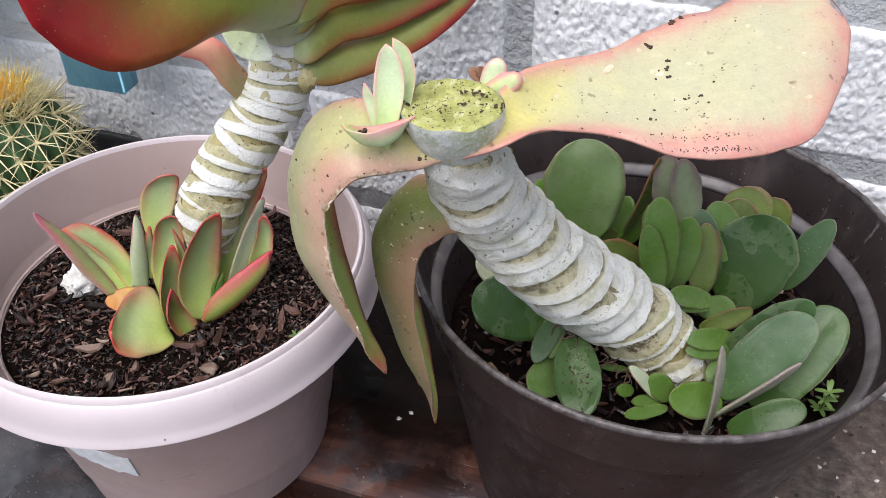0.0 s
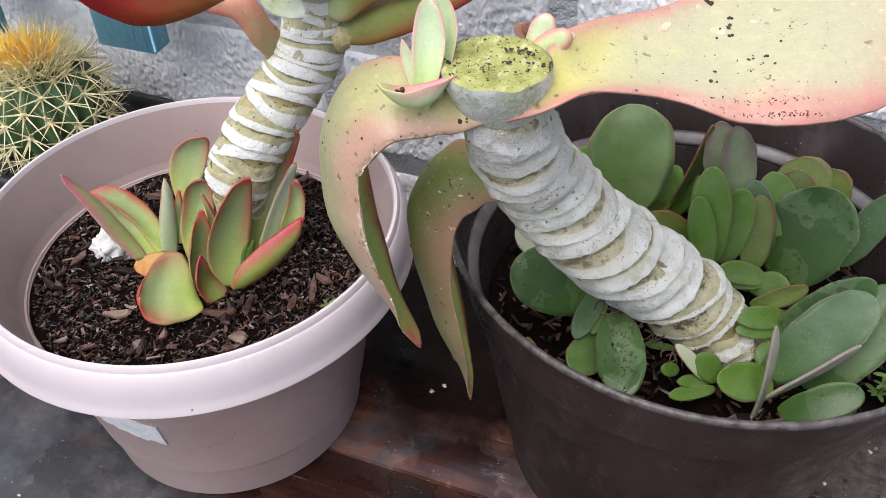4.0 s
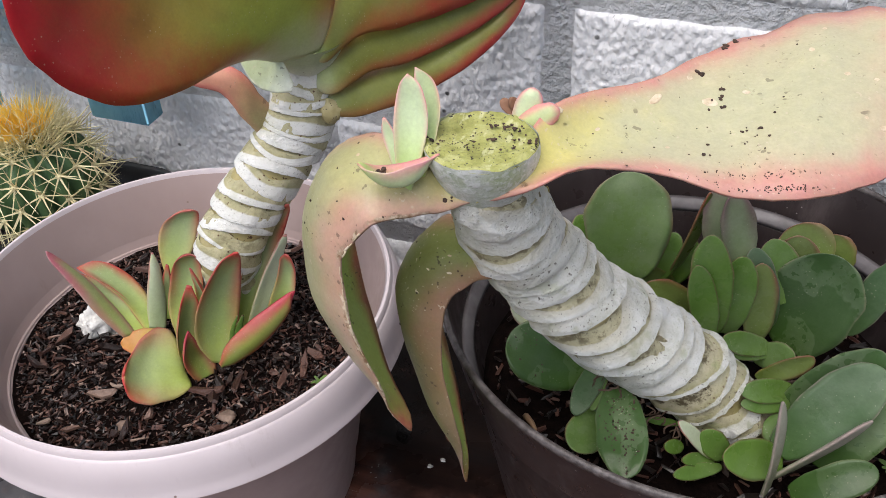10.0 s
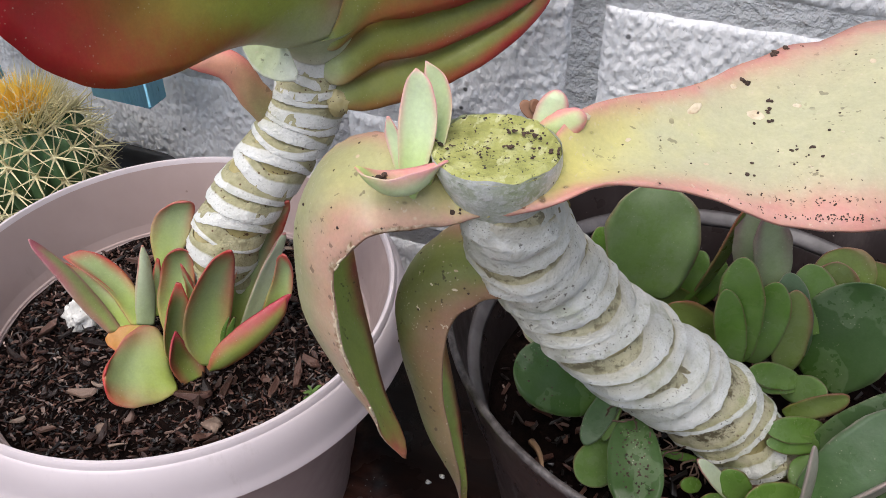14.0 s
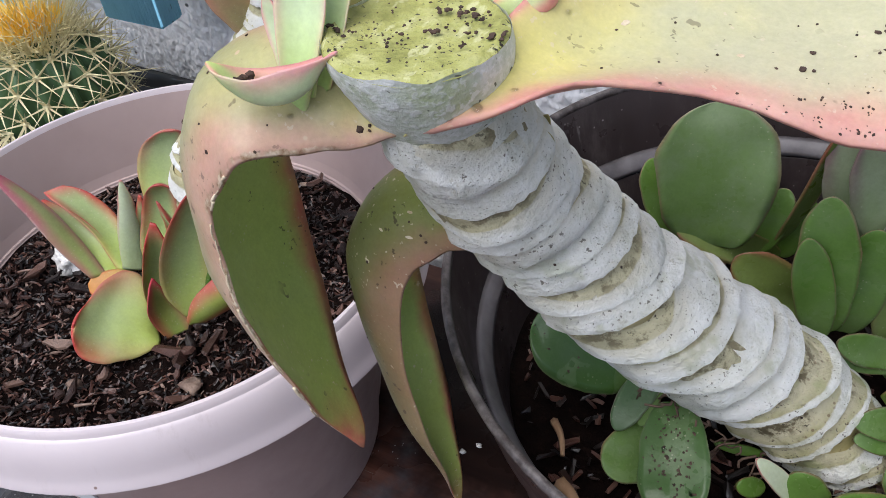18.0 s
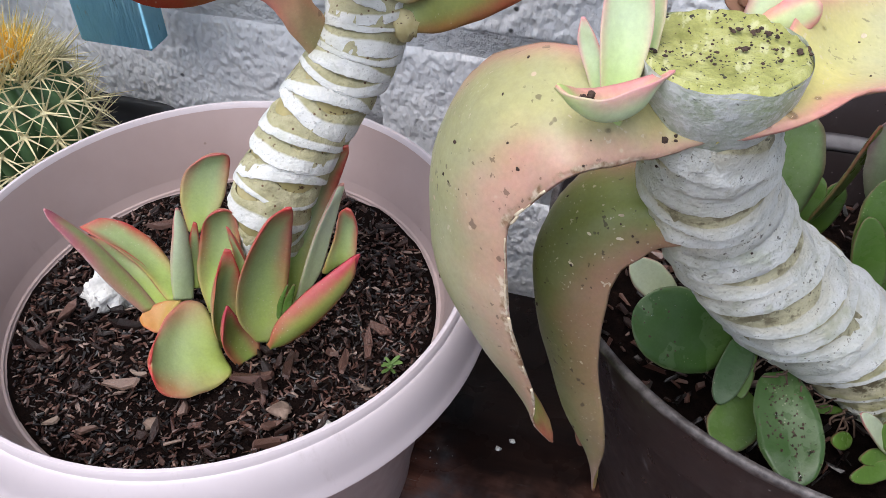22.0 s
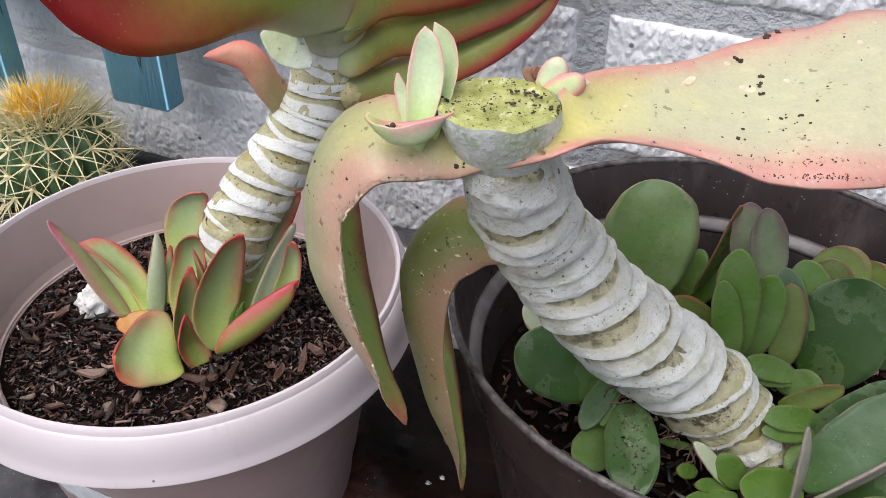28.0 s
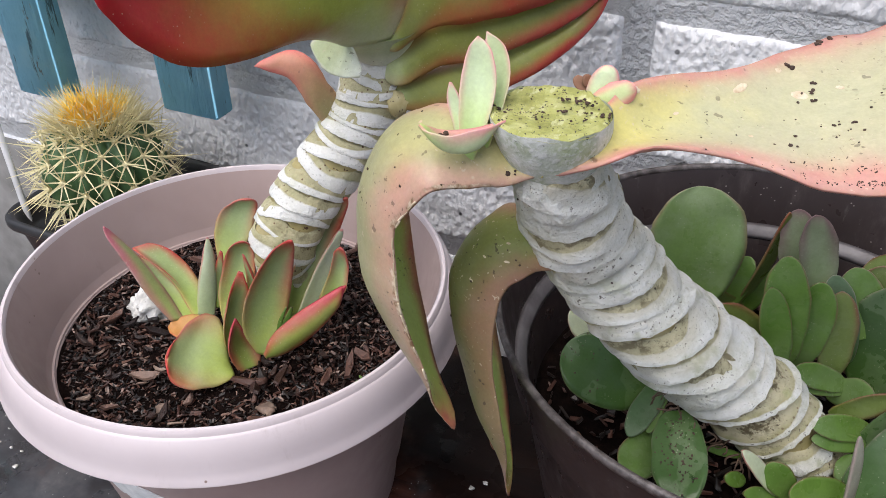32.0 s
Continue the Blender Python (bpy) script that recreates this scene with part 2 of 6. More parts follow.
M_MAUVE = leaf_material("leaf_mauve_edge", (0.260, 0.250, 0.215), (0.220, 0.250, 0.140), (0.270, 0.200, 0.190), 0.5, 0.0, 0.45, 0.25, soft=0.3, line=(0.40, 0.33, 0.30), sss=0.0)
M_WET = leaf_material("leaf_wet_green", (0.072, 0.124, 0.052), (0.066, 0.128, 0.024), (0.095, 0.130, 0.060), 0.10, 0.0, 0.36, 0.14, soft=0.08, wet=0.95, line=(0.22, 0.22, 0.13), sss=0.0)
M_REDLEAF = leaf_material("leaf_red_shield", (0.20, 0.045, 0.012), (0.35, 0.41, 0.070), (0.35, 0.008, 0.016), 0.80, 0.10, 0.36, 0.03, soft=0.75, sss=0.25, blush=0.85, fade=(0.32, 0.80), root_edge=0.45, pale=((0.50, 0.55, 0.34), 0.0, 0.17))
M_CROWN = leaf_material("leaf_crown", (0.190, 0.205, 0.040), (0.36, 0.43, 0.15), (0.40, 0.03, 0.03), 0.65, 0.05, 0.40, 0.08, soft=0.45, sss=0.15, blush=0.6, fade=(0.20, 0.42), pale=((0.46, 0.51, 0.32), 0.02, 0.20))
M_SHEATH = leaf_material("leaf_sheath", (0.38, 0.45, 0.22), (0.64, 0.66, 0.56), (0.62, 0.63, 0.52), 0.22, 0.0, 0.5, 0.2, soft=0.3, specks=0.5)
M_PINKLEAF = leaf_material("leaf_pink", (0.60, 0.24, 0.18), (0.36, 0.38, 0.15), (0.62, 0.17, 0.15), 0.7, 0.05, 0.5, 0.10, specks=0.4)
M_HOOK = leaf_material("leaf_faded_hook", (0.290, 0.295, 0.175), (0.60, 0.545, 0.19), (0.55, 0.29, 0.225), 0.62, 0.02, 0.40, 0.24, soft=0.8, specks=0.55, scab=True, blush=0.34, tip_rim=9.0, tip_pink=0.62, root_edge=0.95, line=(0.40, 0.24, 0.18))
M_HOOKLOW = leaf_material("leaf_olive_hook", (0.180, 0.175, 0.070), (0.19, 0.235, 0.035), (0.31, 0.165, 0.112), 0.68, 0.02, 0.42, 0.14, soft=0.9, specks=0.7, blush=0.25, root_edge=0.85, tip_pink=0.40, tip_rim=9.0, dry_tip=0.90, line=(0.28, 0.17, 0.11))
M_YELLOW = leaf_material("leaf_yellow_strap", (0.450, 0.445, 0.320), (0.575, 0.525, 0.180), (0.55, 0.245, 0.205), 0.48, 0.0, 0.42, 0.20, soft=0.45, specks=0.5, sss=0.12, blush=0.13, fade=(0.34, 0.60), root_edge=1.0)
M_UNDER = leaf_material("leaf_underside", (0.34, 0.43, 0.10), (0.34, 0.42, 0.11), (0.36, 0.10, 0.07), 0.30, 0.0, 0.42, 0.10, soft=0.3, specks=0.7, line=(0.22, 0.15, 0.10))
M_BUD = leaf_material("leaf_bud", (0.56, 0.67, 0.42), (0.46, 0.63, 0.17), (0.68, 0.30, 0.31), 0.48, 0.0, 0.40, 0.18, soft=0.35, blush=0.10, line=(0.66, 0.34, 0.35))
M_BUDPINK = leaf_material("leaf_bud_pink", (0.50, 0.56, 0.30), (0.46, 0.58, 0.18), (0.70, 0.25, 0.26), 0.75, 0.05, 0.42, 0.15, soft=0.3, blush=0.35, root_edge=0.7, line=(0.66, 0.26, 0.28))


def wax(name="waxy_scar", worn_from=0.60, whiteness=1.0, spots=0.0, ragged=0.16, dirt=1.0):
    """Chalky wax on a leaf scar: white at its lip, rubbed to tan towards its upper end (UV.y), pitted and cracked."""
    m = Mat(name, 0.7, spec=0.3)
    u, v = m.uv()
    n, f = m.noise(55.0, 5.0, 0.6), m.noise(420.0, 5.0, 0.7)
    wr = m.noise(150.0, 6.0, 0.72, None, 6.0)
    c = m.ramp(m.math("ADD", m.math("MULTIPLY", n, 0.5), m.math("MULTIPLY", wr, 0.5)), [(0.34, (0.47, 0.47, 0.37)), (0.44, (0.63, 0.63, 0.55)), (0.54, (0.73, 0.73, 0.675)), (0.72, (0.82, 0.815, 0.78))])
    c = m.mix(whiteness, c, (0.80, 0.80, 0.78))
    worn = m.remap(m.math("ADD", v, m.math("MULTIPLY", m.math("SUBTRACT", m.uv_noise(9.0, 3.0, 5.0, 0.65, 8.0), 0.5), ragged)), worn_from, worn_from + 0.04)
    tan = m.ramp(m.noise(110.0, 5.0, 0.65), [(0.3, (0.27, 0.245, 0.10)), (0.5, (0.40, 0.37, 0.18)), (0.72, (0.52, 0.48, 0.29))])
    c = m.mix(m.math("MULTIPLY", worn, 0.92), c, tan)
    cream = m.remap(m.math("ADD", v, m.math("MULTIPLY", m.math("SUBTRACT", m.uv_noise(6.0, 2.0, 4.0, 0.6, 3.0), 0.5), 0.5)), 0.46, 0.70)
    c = m.mix(m.math("MULTIPLY", cream, 0.42 * dirt), c, (0.66, 0.60, 0.43))
    c = m.mix(m.math("MULTIPLY", m.remap(m.noise(38.0, 4.0, 0.6, None, 15.0), 0.56, 0.66), 0.40 * dirt), c, (0.33, 0.36, 0.16))
    pits = m.math("MULTIPLY", m.remap(m.voronoi(520.0, "F1", "Distance", (1.0, 1.0, 1.6)), 0.20, 0.10), m.remap(m.noise(85.0, 3.0, 0.6, None, 12.0), 0.46, 0.56))
    c = m.mix(m.math("MULTIPLY", pits, 0.65 * dirt), c, (0.20, 0.19, 0.13))
    flake = m.remap(m.noise(260.0, 5.0, 0.75, None, 3.0), 0.615, 0.66)
    c = m.mix(m.math("MULTIPLY", flake, 0.42 * dirt), c, (0.44, 0.41, 0.29))
    crumb = m.math("MULTIPLY", m.remap(m.noise(560.0, 3.0, 0.6, None, 5.0), 0.62, 0.66), m.remap(m.noise(48.0, 3.0, 0.6, None, 9.0), 0.49, 0.58))
    c = m.mix(m.math("MULTIPLY", crumb, 0.8 * dirt), c, (0.10, 0.085, 0.055))
    if spots:
        sp = m.math("MULTIPLY", m.remap(m.voronoi(300.0), 0.24, 0.14), m.remap(m.noise(70.0, 2.0, 0.5, None, 21.0), 0.46, 0.52))
        c = m.mix(m.math("MULTIPLY", sp, m.math("MULTIPLY", m.math("ADD", 0.25, worn), spots)), c, (0.14, 0.075, 0.04))
    # Brown under the lip: its shadow line painted in, together with crevice dirt.
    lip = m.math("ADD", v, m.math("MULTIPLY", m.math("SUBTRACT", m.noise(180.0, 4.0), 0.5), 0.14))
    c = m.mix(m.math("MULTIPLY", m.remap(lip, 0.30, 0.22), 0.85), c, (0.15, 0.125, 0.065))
    grime = m.math("MULTIPLY", m.remap(v, 0.62, 0.84), m.remap(m.noise(130.0, 5.0, 0.7, None, 29.0), 0.46, 0.58))
    c = m.mix(m.math("MULTIPLY", grime, 0.7 * dirt), c, (0.13, 0.10, 0.052))
    m.color(c).bump(n, 0.30, 0.004).bump(wr, 0.70, 0.0030).bump(m.math("SUBTRACT", 1.0, pits), 0.5, 0.0012).bump(f, 0.7, 0.0012)
    return m.m


def tan_stem():
    m = Mat("tan_stem", 0.6)
    n = m.noise(70.0, 5.0)
    c = m.ramp(n, [(0.25, (0.27, 0.23, 0.08)), (0.55, (0.44, 0.37, 0.17)), (0.8, (0.56, 0.50, 0.30))])
    c = m.mix(m.math("MULTIPLY", m.remap(m.noise(330.0, 2.0, 0.5, None, 14.0), 0.62, 0.66), m.remap(m.noise(50.0, 2.0, 0.5, None, 4.0), 0.42, 0.52)), c, (0.09, 0.045, 0.02))
    m.color(c).bump(m.noise(250.0, 4.0), 0.3, 0.001)
    return m.m


def cut_face():
    m = Mat("cut_face", 0.7)
    n = m.noise(90.0, 5.0, 0.65)
    c = m.ramp(n, [(0.3, (0.20, 0.21, 0.05)), (0.5, (0.33, 0.34, 0.10)), (0.75, (0.50, 0.50, 0.24))])
    c = m.mix(m.remap(m.noise(260.0, 3.0, 0.6, (1.0, 0.35, 1.0), 9.0), 0.58, 0.66, 0.0, 0.5), c, (0.60, 0.60, 0.36))
    for scale, cut, off in ((420.0, 0.66, 2.0), (800.0, 0.64, 6.0)):
        c = m.mix(m.math("MULTIPLY", m.remap(m.noise(scale, 2.0, 0.5, None, off), cut, cut + 0.03), m.remap(m.noise(75.0, 3.0, 0.6, None, off + 3.0), 0.44, 0.54)), c, (0.022, 0.017, 0.012))
    m.color(c).bump(n, 0.6, 0.003).bump(m.noise(400.0, 4.0), 0.6, 0.0012)
    return m.m


def pink_plastic(name, a, b):
    m = Mat(name, 0.42)
    n = m.noise(14.0, 5.0)
    c = m.ramp(n, [(0.3, a), (0.7, b)])
    c = m.mix(m.remap(m.noise(60.0, 6.0, 0.7, (1, 1, 0.2)), 0.58, 0.75, 0.0, 0.30), c, (0.26, 0.19, 0.16))
    c = m.mix(m.math("MULTIPLY", m.remap(m.voronoi(90.0), 0.10, 0.05), m.remap(m.noise(20.0, 2.0, 0.5, None, 5.0), 0.58, 0.66)), c, (0.22, 0.15, 0.13))
    m.color(c).rough(m.remap(m.noise(90.0, 4.0), 0.3, 0.7, 0.36, 0.52)).bump(m.noise(200.0, 3.0), 0.06, 0.0006).bump(m.noise(16.0, 3.0), 0.08, 0.004)
    return m.m


def brown_plastic():
    m = Mat("brown_plastic", 0.40, spec=0.32)
    n = m.noise(10.0, 6.0, 0.6)
    c = m.ramp(n, [(0.3, (0.017, 0.0125, 0.0125)), (0.7, (0.036, 0.0265, 0.0265))])
    dust = m.math("MULTIPLY", m.remap(m.voronoi(170.0), 0.13, 0.05), m.remap(m.noise(30.0, 2.0), 0.45, 0.6))
    c = m.mix(m.math("MULTIPLY", dust, 0.7), c, (0.36, 0.33, 0.32))
    c = m.mix(m.remap(m.noise(26.0, 6.0, 0.75, (1, 1, 0.35)), 0.50, 0.80, 0.0, 0.45), c, (0.13, 0.108, 0.106))
    rub = m.math("MULTIPLY", m.remap(m.noise(130.0, 5.0, 0.7, (1, 1, 0.06), 3.0), 0.60, 0.72), m.remap(m.noise(9.0, 3.0, 0.5, None, 5.0), 0.48, 0.62))
    c = m.mix(m.math("MULTIPLY", rub, 0.5), c, (0.28, 0.26, 0.255))
    m.color(c).rough(m.remap(m.noise(60.0, 5.0), 0.3, 0.7, 0.26, 0.46)).bump(m.noise(240.0, 3.0), 0.08, 0.0006)
    return m.m


def worn_rim():
    m = Mat("worn_rim", 0.5)
    m.color(m.ramp(m.noise(130.0, 5.0, 0.7), [(0.40, (0.028, 0.021, 0.020)), (0.66, (0.13, 0.115, 0.112))]))
    return m.m


def black_plastic():
    m = Mat("black_plastic", 0.4)
    m.color(m.ramp(m.noise(20.0, 5.0), [(0.3, (0.010, 0.010, 0.011)), (0.75, (0.035, 0.034, 0.036))])).bump(m.noise(200.0, 3.0), 0.06, 0.0006)
    return m.m


def soil():
    m = Mat("soil", 0.95, spec=0.05)
    n = m.noise(120.0, 6.0, 0.7)
    m.color(m.ramp(n, [(0.3, (0.003, 0.002, 0.002)), (0.6, (0.009, 0.005, 0.004)), (0.8, (0.03, 0.017, 0.012))])).bump(n, 0.9, 0.006)
    return m.m


def chips(name="bark_chips", single=False):
    m = Mat(name, 0.34, spec=0.45)
    c = m.ramp(m.random(), [(0.0, (0.008, 0.004, 0.004)), (0.35, (0.026, 0.011, 0.008)), (0.65, (0.075, 0.033, 0.024)), (0.88, (0.17, 0.09, 0.068)), (1.0, (0.38, 0.28, 0.22))]) if single else m.ramp(m.island(), [(0.0, (0.004, 0.003, 0.003)), (0.40, (0.012, 0.007, 0.006)), (0.60, (0.048, 0.020, 0.014)), (0.80, (0.11, 0.048, 0.035)), (0.92, (0.19, 0.10, 0.075)), (1.0, (0.38, 0.28, 0.23))])
    m.color(m.mix(m.noise(300.0, 4.0), c, m.mix(0.5, c, (0.01, 0.007, 0.006)))).bump(m.noise(350.0, 4.0), 0.4, 0.001)
    return m.m


def block_paint():
    m = Mat("white_block_paint", 0.6)
    n = m.noise(9.0, 5.0, 0.6)
    c = m.ramp(n, [(0.3, (0.66, 0.66, 0.67)), (0.6, (0.76, 0.76, 0.77)), (0.85, (0.82, 0.82, 0.82))])
    c = m.mix(m.math("MULTIPLY", m.remap(m.voronoi(60.0), 0.16, 0.06), m.remap(m.noise(14.0, 2.0, 0.5, None, 3.0), 0.5, 0.6)), c, (0.05, 0.05, 0.05))
    lumps = m.voronoi(210.0, "SMOOTH_F1", "Distance", (1.1, 1.0, 0.75))
    pits = m.noise(190.0, 5.0, 0.62, (1.1, 1.0, 0.75))
    c = m.mix(m.math("MULTIPLY", m.remap(pits, 0.36, 0.28), 0.45), c, (0.22, 0.22, 0.22))
    m.color(c).bump(m.math("SUBTRACT", 1.0, lumps), 0.5, 0.005).bump(pits, 0.4, 0.005).bump(m.noise(380.0, 4.0), 0.3, 0.002)
    return m.m


def mortar_paint():
    m = Mat("white_mortar_paint", 0.55)
    n = m.noise(11.0, 5.0)
    c = m.ramp(n, [(0.3, (0.80, 0.80, 0.81)), (0.75, (0.88, 0.88, 0.88))])
    m.color(c).bump(m.noise(40.0, 5.0, 0.65), 0.7, 0.008).bump(m.noise(160.0, 4.0), 0.5, 0.003)
    return m.m


def wood_table():
    """Stained planks: red-brown with long scratches; weathered blue-grey and wet towards the table's end."""
    m = Mat("stained_table_wood", 0.3, spec=0.5)
    grain = m.noise(26.0, 6.0, 0.7, (0.10, 1.0, 1.0))
    c = m.ramp(grain, [(0.30, (0.016, 0.008, 0.007)), (0.46, (0.090, 0.036, 0.025)), (0.68, (0.23, 0.105, 0.072))])
    c = m.mix(m.remap(m.noise(7.0, 5.0, 0.6, None, 12.0), 0.54, 0.66, 0.0, 0.65), c, (0.020, 0.013, 0.012))
    xyz = m.t.nodes.new("ShaderNodeSeparateXYZ")
    m.t.links.new(m.coord, xyz.inputs[0])
    west = m.math("MULTIPLY", m.math("ADD", xyz.outputs[0], 0.30), -0.9)
    grey = m.remap(m.math("ADD", west, m.noise(9.0, 6.0, 0.65, None, 4.0)), 0.46, 0.60)
    old = m.ramp(m.noise(24.0, 7.0, 0.7), [(0.32, (0.016, 0.018, 0.022)), (0.48, (0.055, 0.060, 0.069)), (0.60, (0.105, 0.107, 0.112)), (0.74, (0.27, 0.255, 0.24))])
    c = m.mix(m.math("MULTIPLY", grey, 0.92), c, old)
    bare = m.math("MULTIPLY", m.remap(m.noise(60.0, 6.0, 0.75, (0.35, 1.0, 1.0), 2.0), 0.60, 0.68), m.remap(m.noise(6.0, 3.0, 0.5, None, 15.0), 0.50, 0.60))
    c = m.mix(m.math("MULTIPLY", bare, 0.8), c, (0.34, 0.31, 0.29))
    for scale, cut, off in ((75.0, 0.665, 9.0), (160.0, 0.69, 19.0)):
        scr = m.remap(m.noise(scale, 4.0, 0.7, (0.035, 1.0, 1.0), off), cut, cut + 0.03)
        c = m.mix(m.math("MULTIPLY", scr, 0.75), c, (0.42, 0.38, 0.36))
    grit = m.math("MULTIPLY", m.remap(m.voronoi(240.0), 0.14, 0.08), m.remap(m.noise(28.0, 3.0, 0.6, None, 8.0), 0.57, 0.63))
    c = m.mix(grit, c, (0.55, 0.54, 0.52))
    east = m.remap(m.math("ADD", xyz.outputs[0], m.math("MULTIPLY", m.noise(12.0, 5.0, 0.65, None, 52.0), 0.12)), 0.17, 0.21)
    dirt = m.ramp(m.noise(85.0, 7.0, 0.75, None, 36.0), [(0.34, (0.020, 0.016, 0.014)), (0.50, (0.085, 0.068, 0.058)), (0.64, (0.17, 0.14, 0.12)), (0.78, (0.34, 0.30, 0.27))])
    c = m.mix(m.math("MULTIPLY", east, 0.9), c, dirt)
    # Shade between and behind the two pots, painted near black into the wood.
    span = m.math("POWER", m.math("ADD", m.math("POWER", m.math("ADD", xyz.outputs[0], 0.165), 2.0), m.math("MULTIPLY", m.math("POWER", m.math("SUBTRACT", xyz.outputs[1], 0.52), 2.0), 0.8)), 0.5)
    gap_shade = m.remap(m.math("ADD", span, m.math("MULTIPLY", m.noise(10.0, 5.0, 0.65, None, 44.0), 0.10)), 0.185, 0.145)
    c = m.mix(m.math("MULTIPLY", gap_shade, 0.92), c, (0.004, 0.0035, 0.0035))
    pool = m.remap(m.noise(13.0, 4.0, 0.5, None, 6.0), 0.52, 0.56)
    c = m.mix(m.math("MULTIPLY", pool, 0.55), c, m.mix(1.0, c, 0.35, "MULTIPLY"))
    r = m.mix(pool, m.remap(m.noise(18.0, 5.0), 0.35, 0.65, 0.20, 0.42), 0.09)
    r = m.mix(m.math("MULTIPLY", east, 0.9), r, 0.7)
    # Gloss is cut there too, so the painted shade stays dark.
    m.put(m.math("SUBTRACT", 0.5, m.math("MULTIPLY", gap_shade, 0.42)), m.b.inputs["Specular IOR Level"])
    m.color(c).rough(r).bump(grain, 0.35, 0.0015).bump(m.math("MULTIPLY", dirt, east), 0.6, 0.003).bump(m.noise(260.0, 4.0), 0.15, 0.0006)
    return m.m


def blue_wood():
    m = Mat("flaking_blue_paint", 0.75, spec=0.2)
    g = m.noise(95.0, 6.0, 0.65, (1.0, 1.0, 0.13))
    c = m.ramp(m.noise(16.0, 5.0), [(0.3, (0.20, 0.50, 0.67)), (0.55, (0.29, 0.63, 0.80)), (0.8, (0.45, 0.74, 0.85))])
    c = m.mix(m.remap(g, 0.57, 0.63, 0.0, 0.8), c, (0.035, 0.06, 0.08))
    u = m.remap(m.noise(34.0, 5.0, 0.7, (1, 1, 0.4), 6.0), 0.63, 0.68)
    c = m.mix(m.math("MULTIPLY", u, 0.85), c, (0.17, 0.11, 0.075))
    c = m.mix(m.remap(m.noise(90.0, 4.0, 0.7, (1, 1, 0.3), 16.0), 0.64, 0.70), c, (0.30, 0.46, 0.54))
    m.color(c).bump(g, 0.9, 0.004)
    return m.m


def plain(name, a, b, rough=0.6, scale=40.0, metal=0.0, relief=0.15):
    m = Mat(name, rough, metal)
    n = m.noise(scale, 5.0)
    m.color(m.ramp(n, [(0.3, a), (0.7, b)])).bump(m.noise(scale * 5, 4.0), relief, 0.001)
    return m.m


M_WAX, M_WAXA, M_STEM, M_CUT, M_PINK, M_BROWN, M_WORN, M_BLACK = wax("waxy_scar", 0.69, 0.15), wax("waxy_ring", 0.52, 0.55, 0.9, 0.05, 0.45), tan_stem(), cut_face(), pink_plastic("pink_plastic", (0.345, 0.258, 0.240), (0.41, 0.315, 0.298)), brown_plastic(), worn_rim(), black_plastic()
M_WAXFOOT = wax("rubbed_waxy_scar", 0.50, 0.0, 0.5, 0.22, 1.3)
M_SOIL, M_CHIPS, M_CHIP, M_BLOCK, M_MORTAR, M_TABLE, M_BLUE = soil(), chips(), chips("bark_chip", True), block_paint(), mortar_paint(), wood_table(), blue_wood()
M_CONCRETE = plain("concrete", (0.13, 0.125, 0.12), (0.21, 0.205, 0.20), 0.85, 14.0, relief=0.4)
def porous_stone():
    m = Mat("white_stone", 0.85)
    n = m.noise(120.0, 5.0)
    c = m.ramp(n, [(0.3, (0.50, 0.49, 0.46)), (0.7, (0.80, 0.79, 0.76))])
    hole = m.math("MULTIPLY", m.remap(m.noise(170.0, 3.0, 0.6, None, 3.0), 0.60, 0.66), 0.9)
    c = m.mix(hole, c, (0.10, 0.085, 0.07))
    m.color(c).bump(n, 0.9, 0.004).bump(m.noise(600.0, 4.0), 0.6, 0.001)
    return m.m


M_STONE = porous_stone()
M_WIRE = plain("white_wire", (0.36, 0.36, 0.37), (0.55, 0.55, 0.55), 0.4)
M_TERRA = plain("terracotta_plastic", (0.15, 0.025, 0.016), (0.22, 0.04, 0.025), 0.5)
M_LABEL = plain("torn_label", (0.62, 0.64, 0.65), (0.84, 0.85, 0.85), 0.5, 110.0, relief=0.6)
M_SHARD = plain("brown_pebble", (0.10, 0.06, 0.045), (0.30, 0.22, 0.17), 0.8, 160.0, relief=0.6)
M_CACTUS = plain("cactus_skin", (0.035, 0.085, 0.03), (0.08, 0.16, 0.06), 0.5, 60.0)
M_SPINE = plain("cactus_spine", (0.58, 0.50, 0.27), (0.74, 0.68, 0.42), 0.5)
M_GOLD = plain("golden_spine", (0.84, 0.50, 0.04), (0.90, 0.66, 0.14), 0.5)
M_DRY = plain("dry_husk", (0.14, 0.06, 0.04), (0.26, 0.14, 0.08), 0.8)
M_WOODCHIP = plain("pale_chip", (0.26, 0.15, 0.08), (0.40, 0.26, 0.15), 0.8, 90.0)
M_WEED = plain("weed_green", (0.07, 0.13, 0.025), (0.12, 0.20, 0.05), 0.5, 90.0)


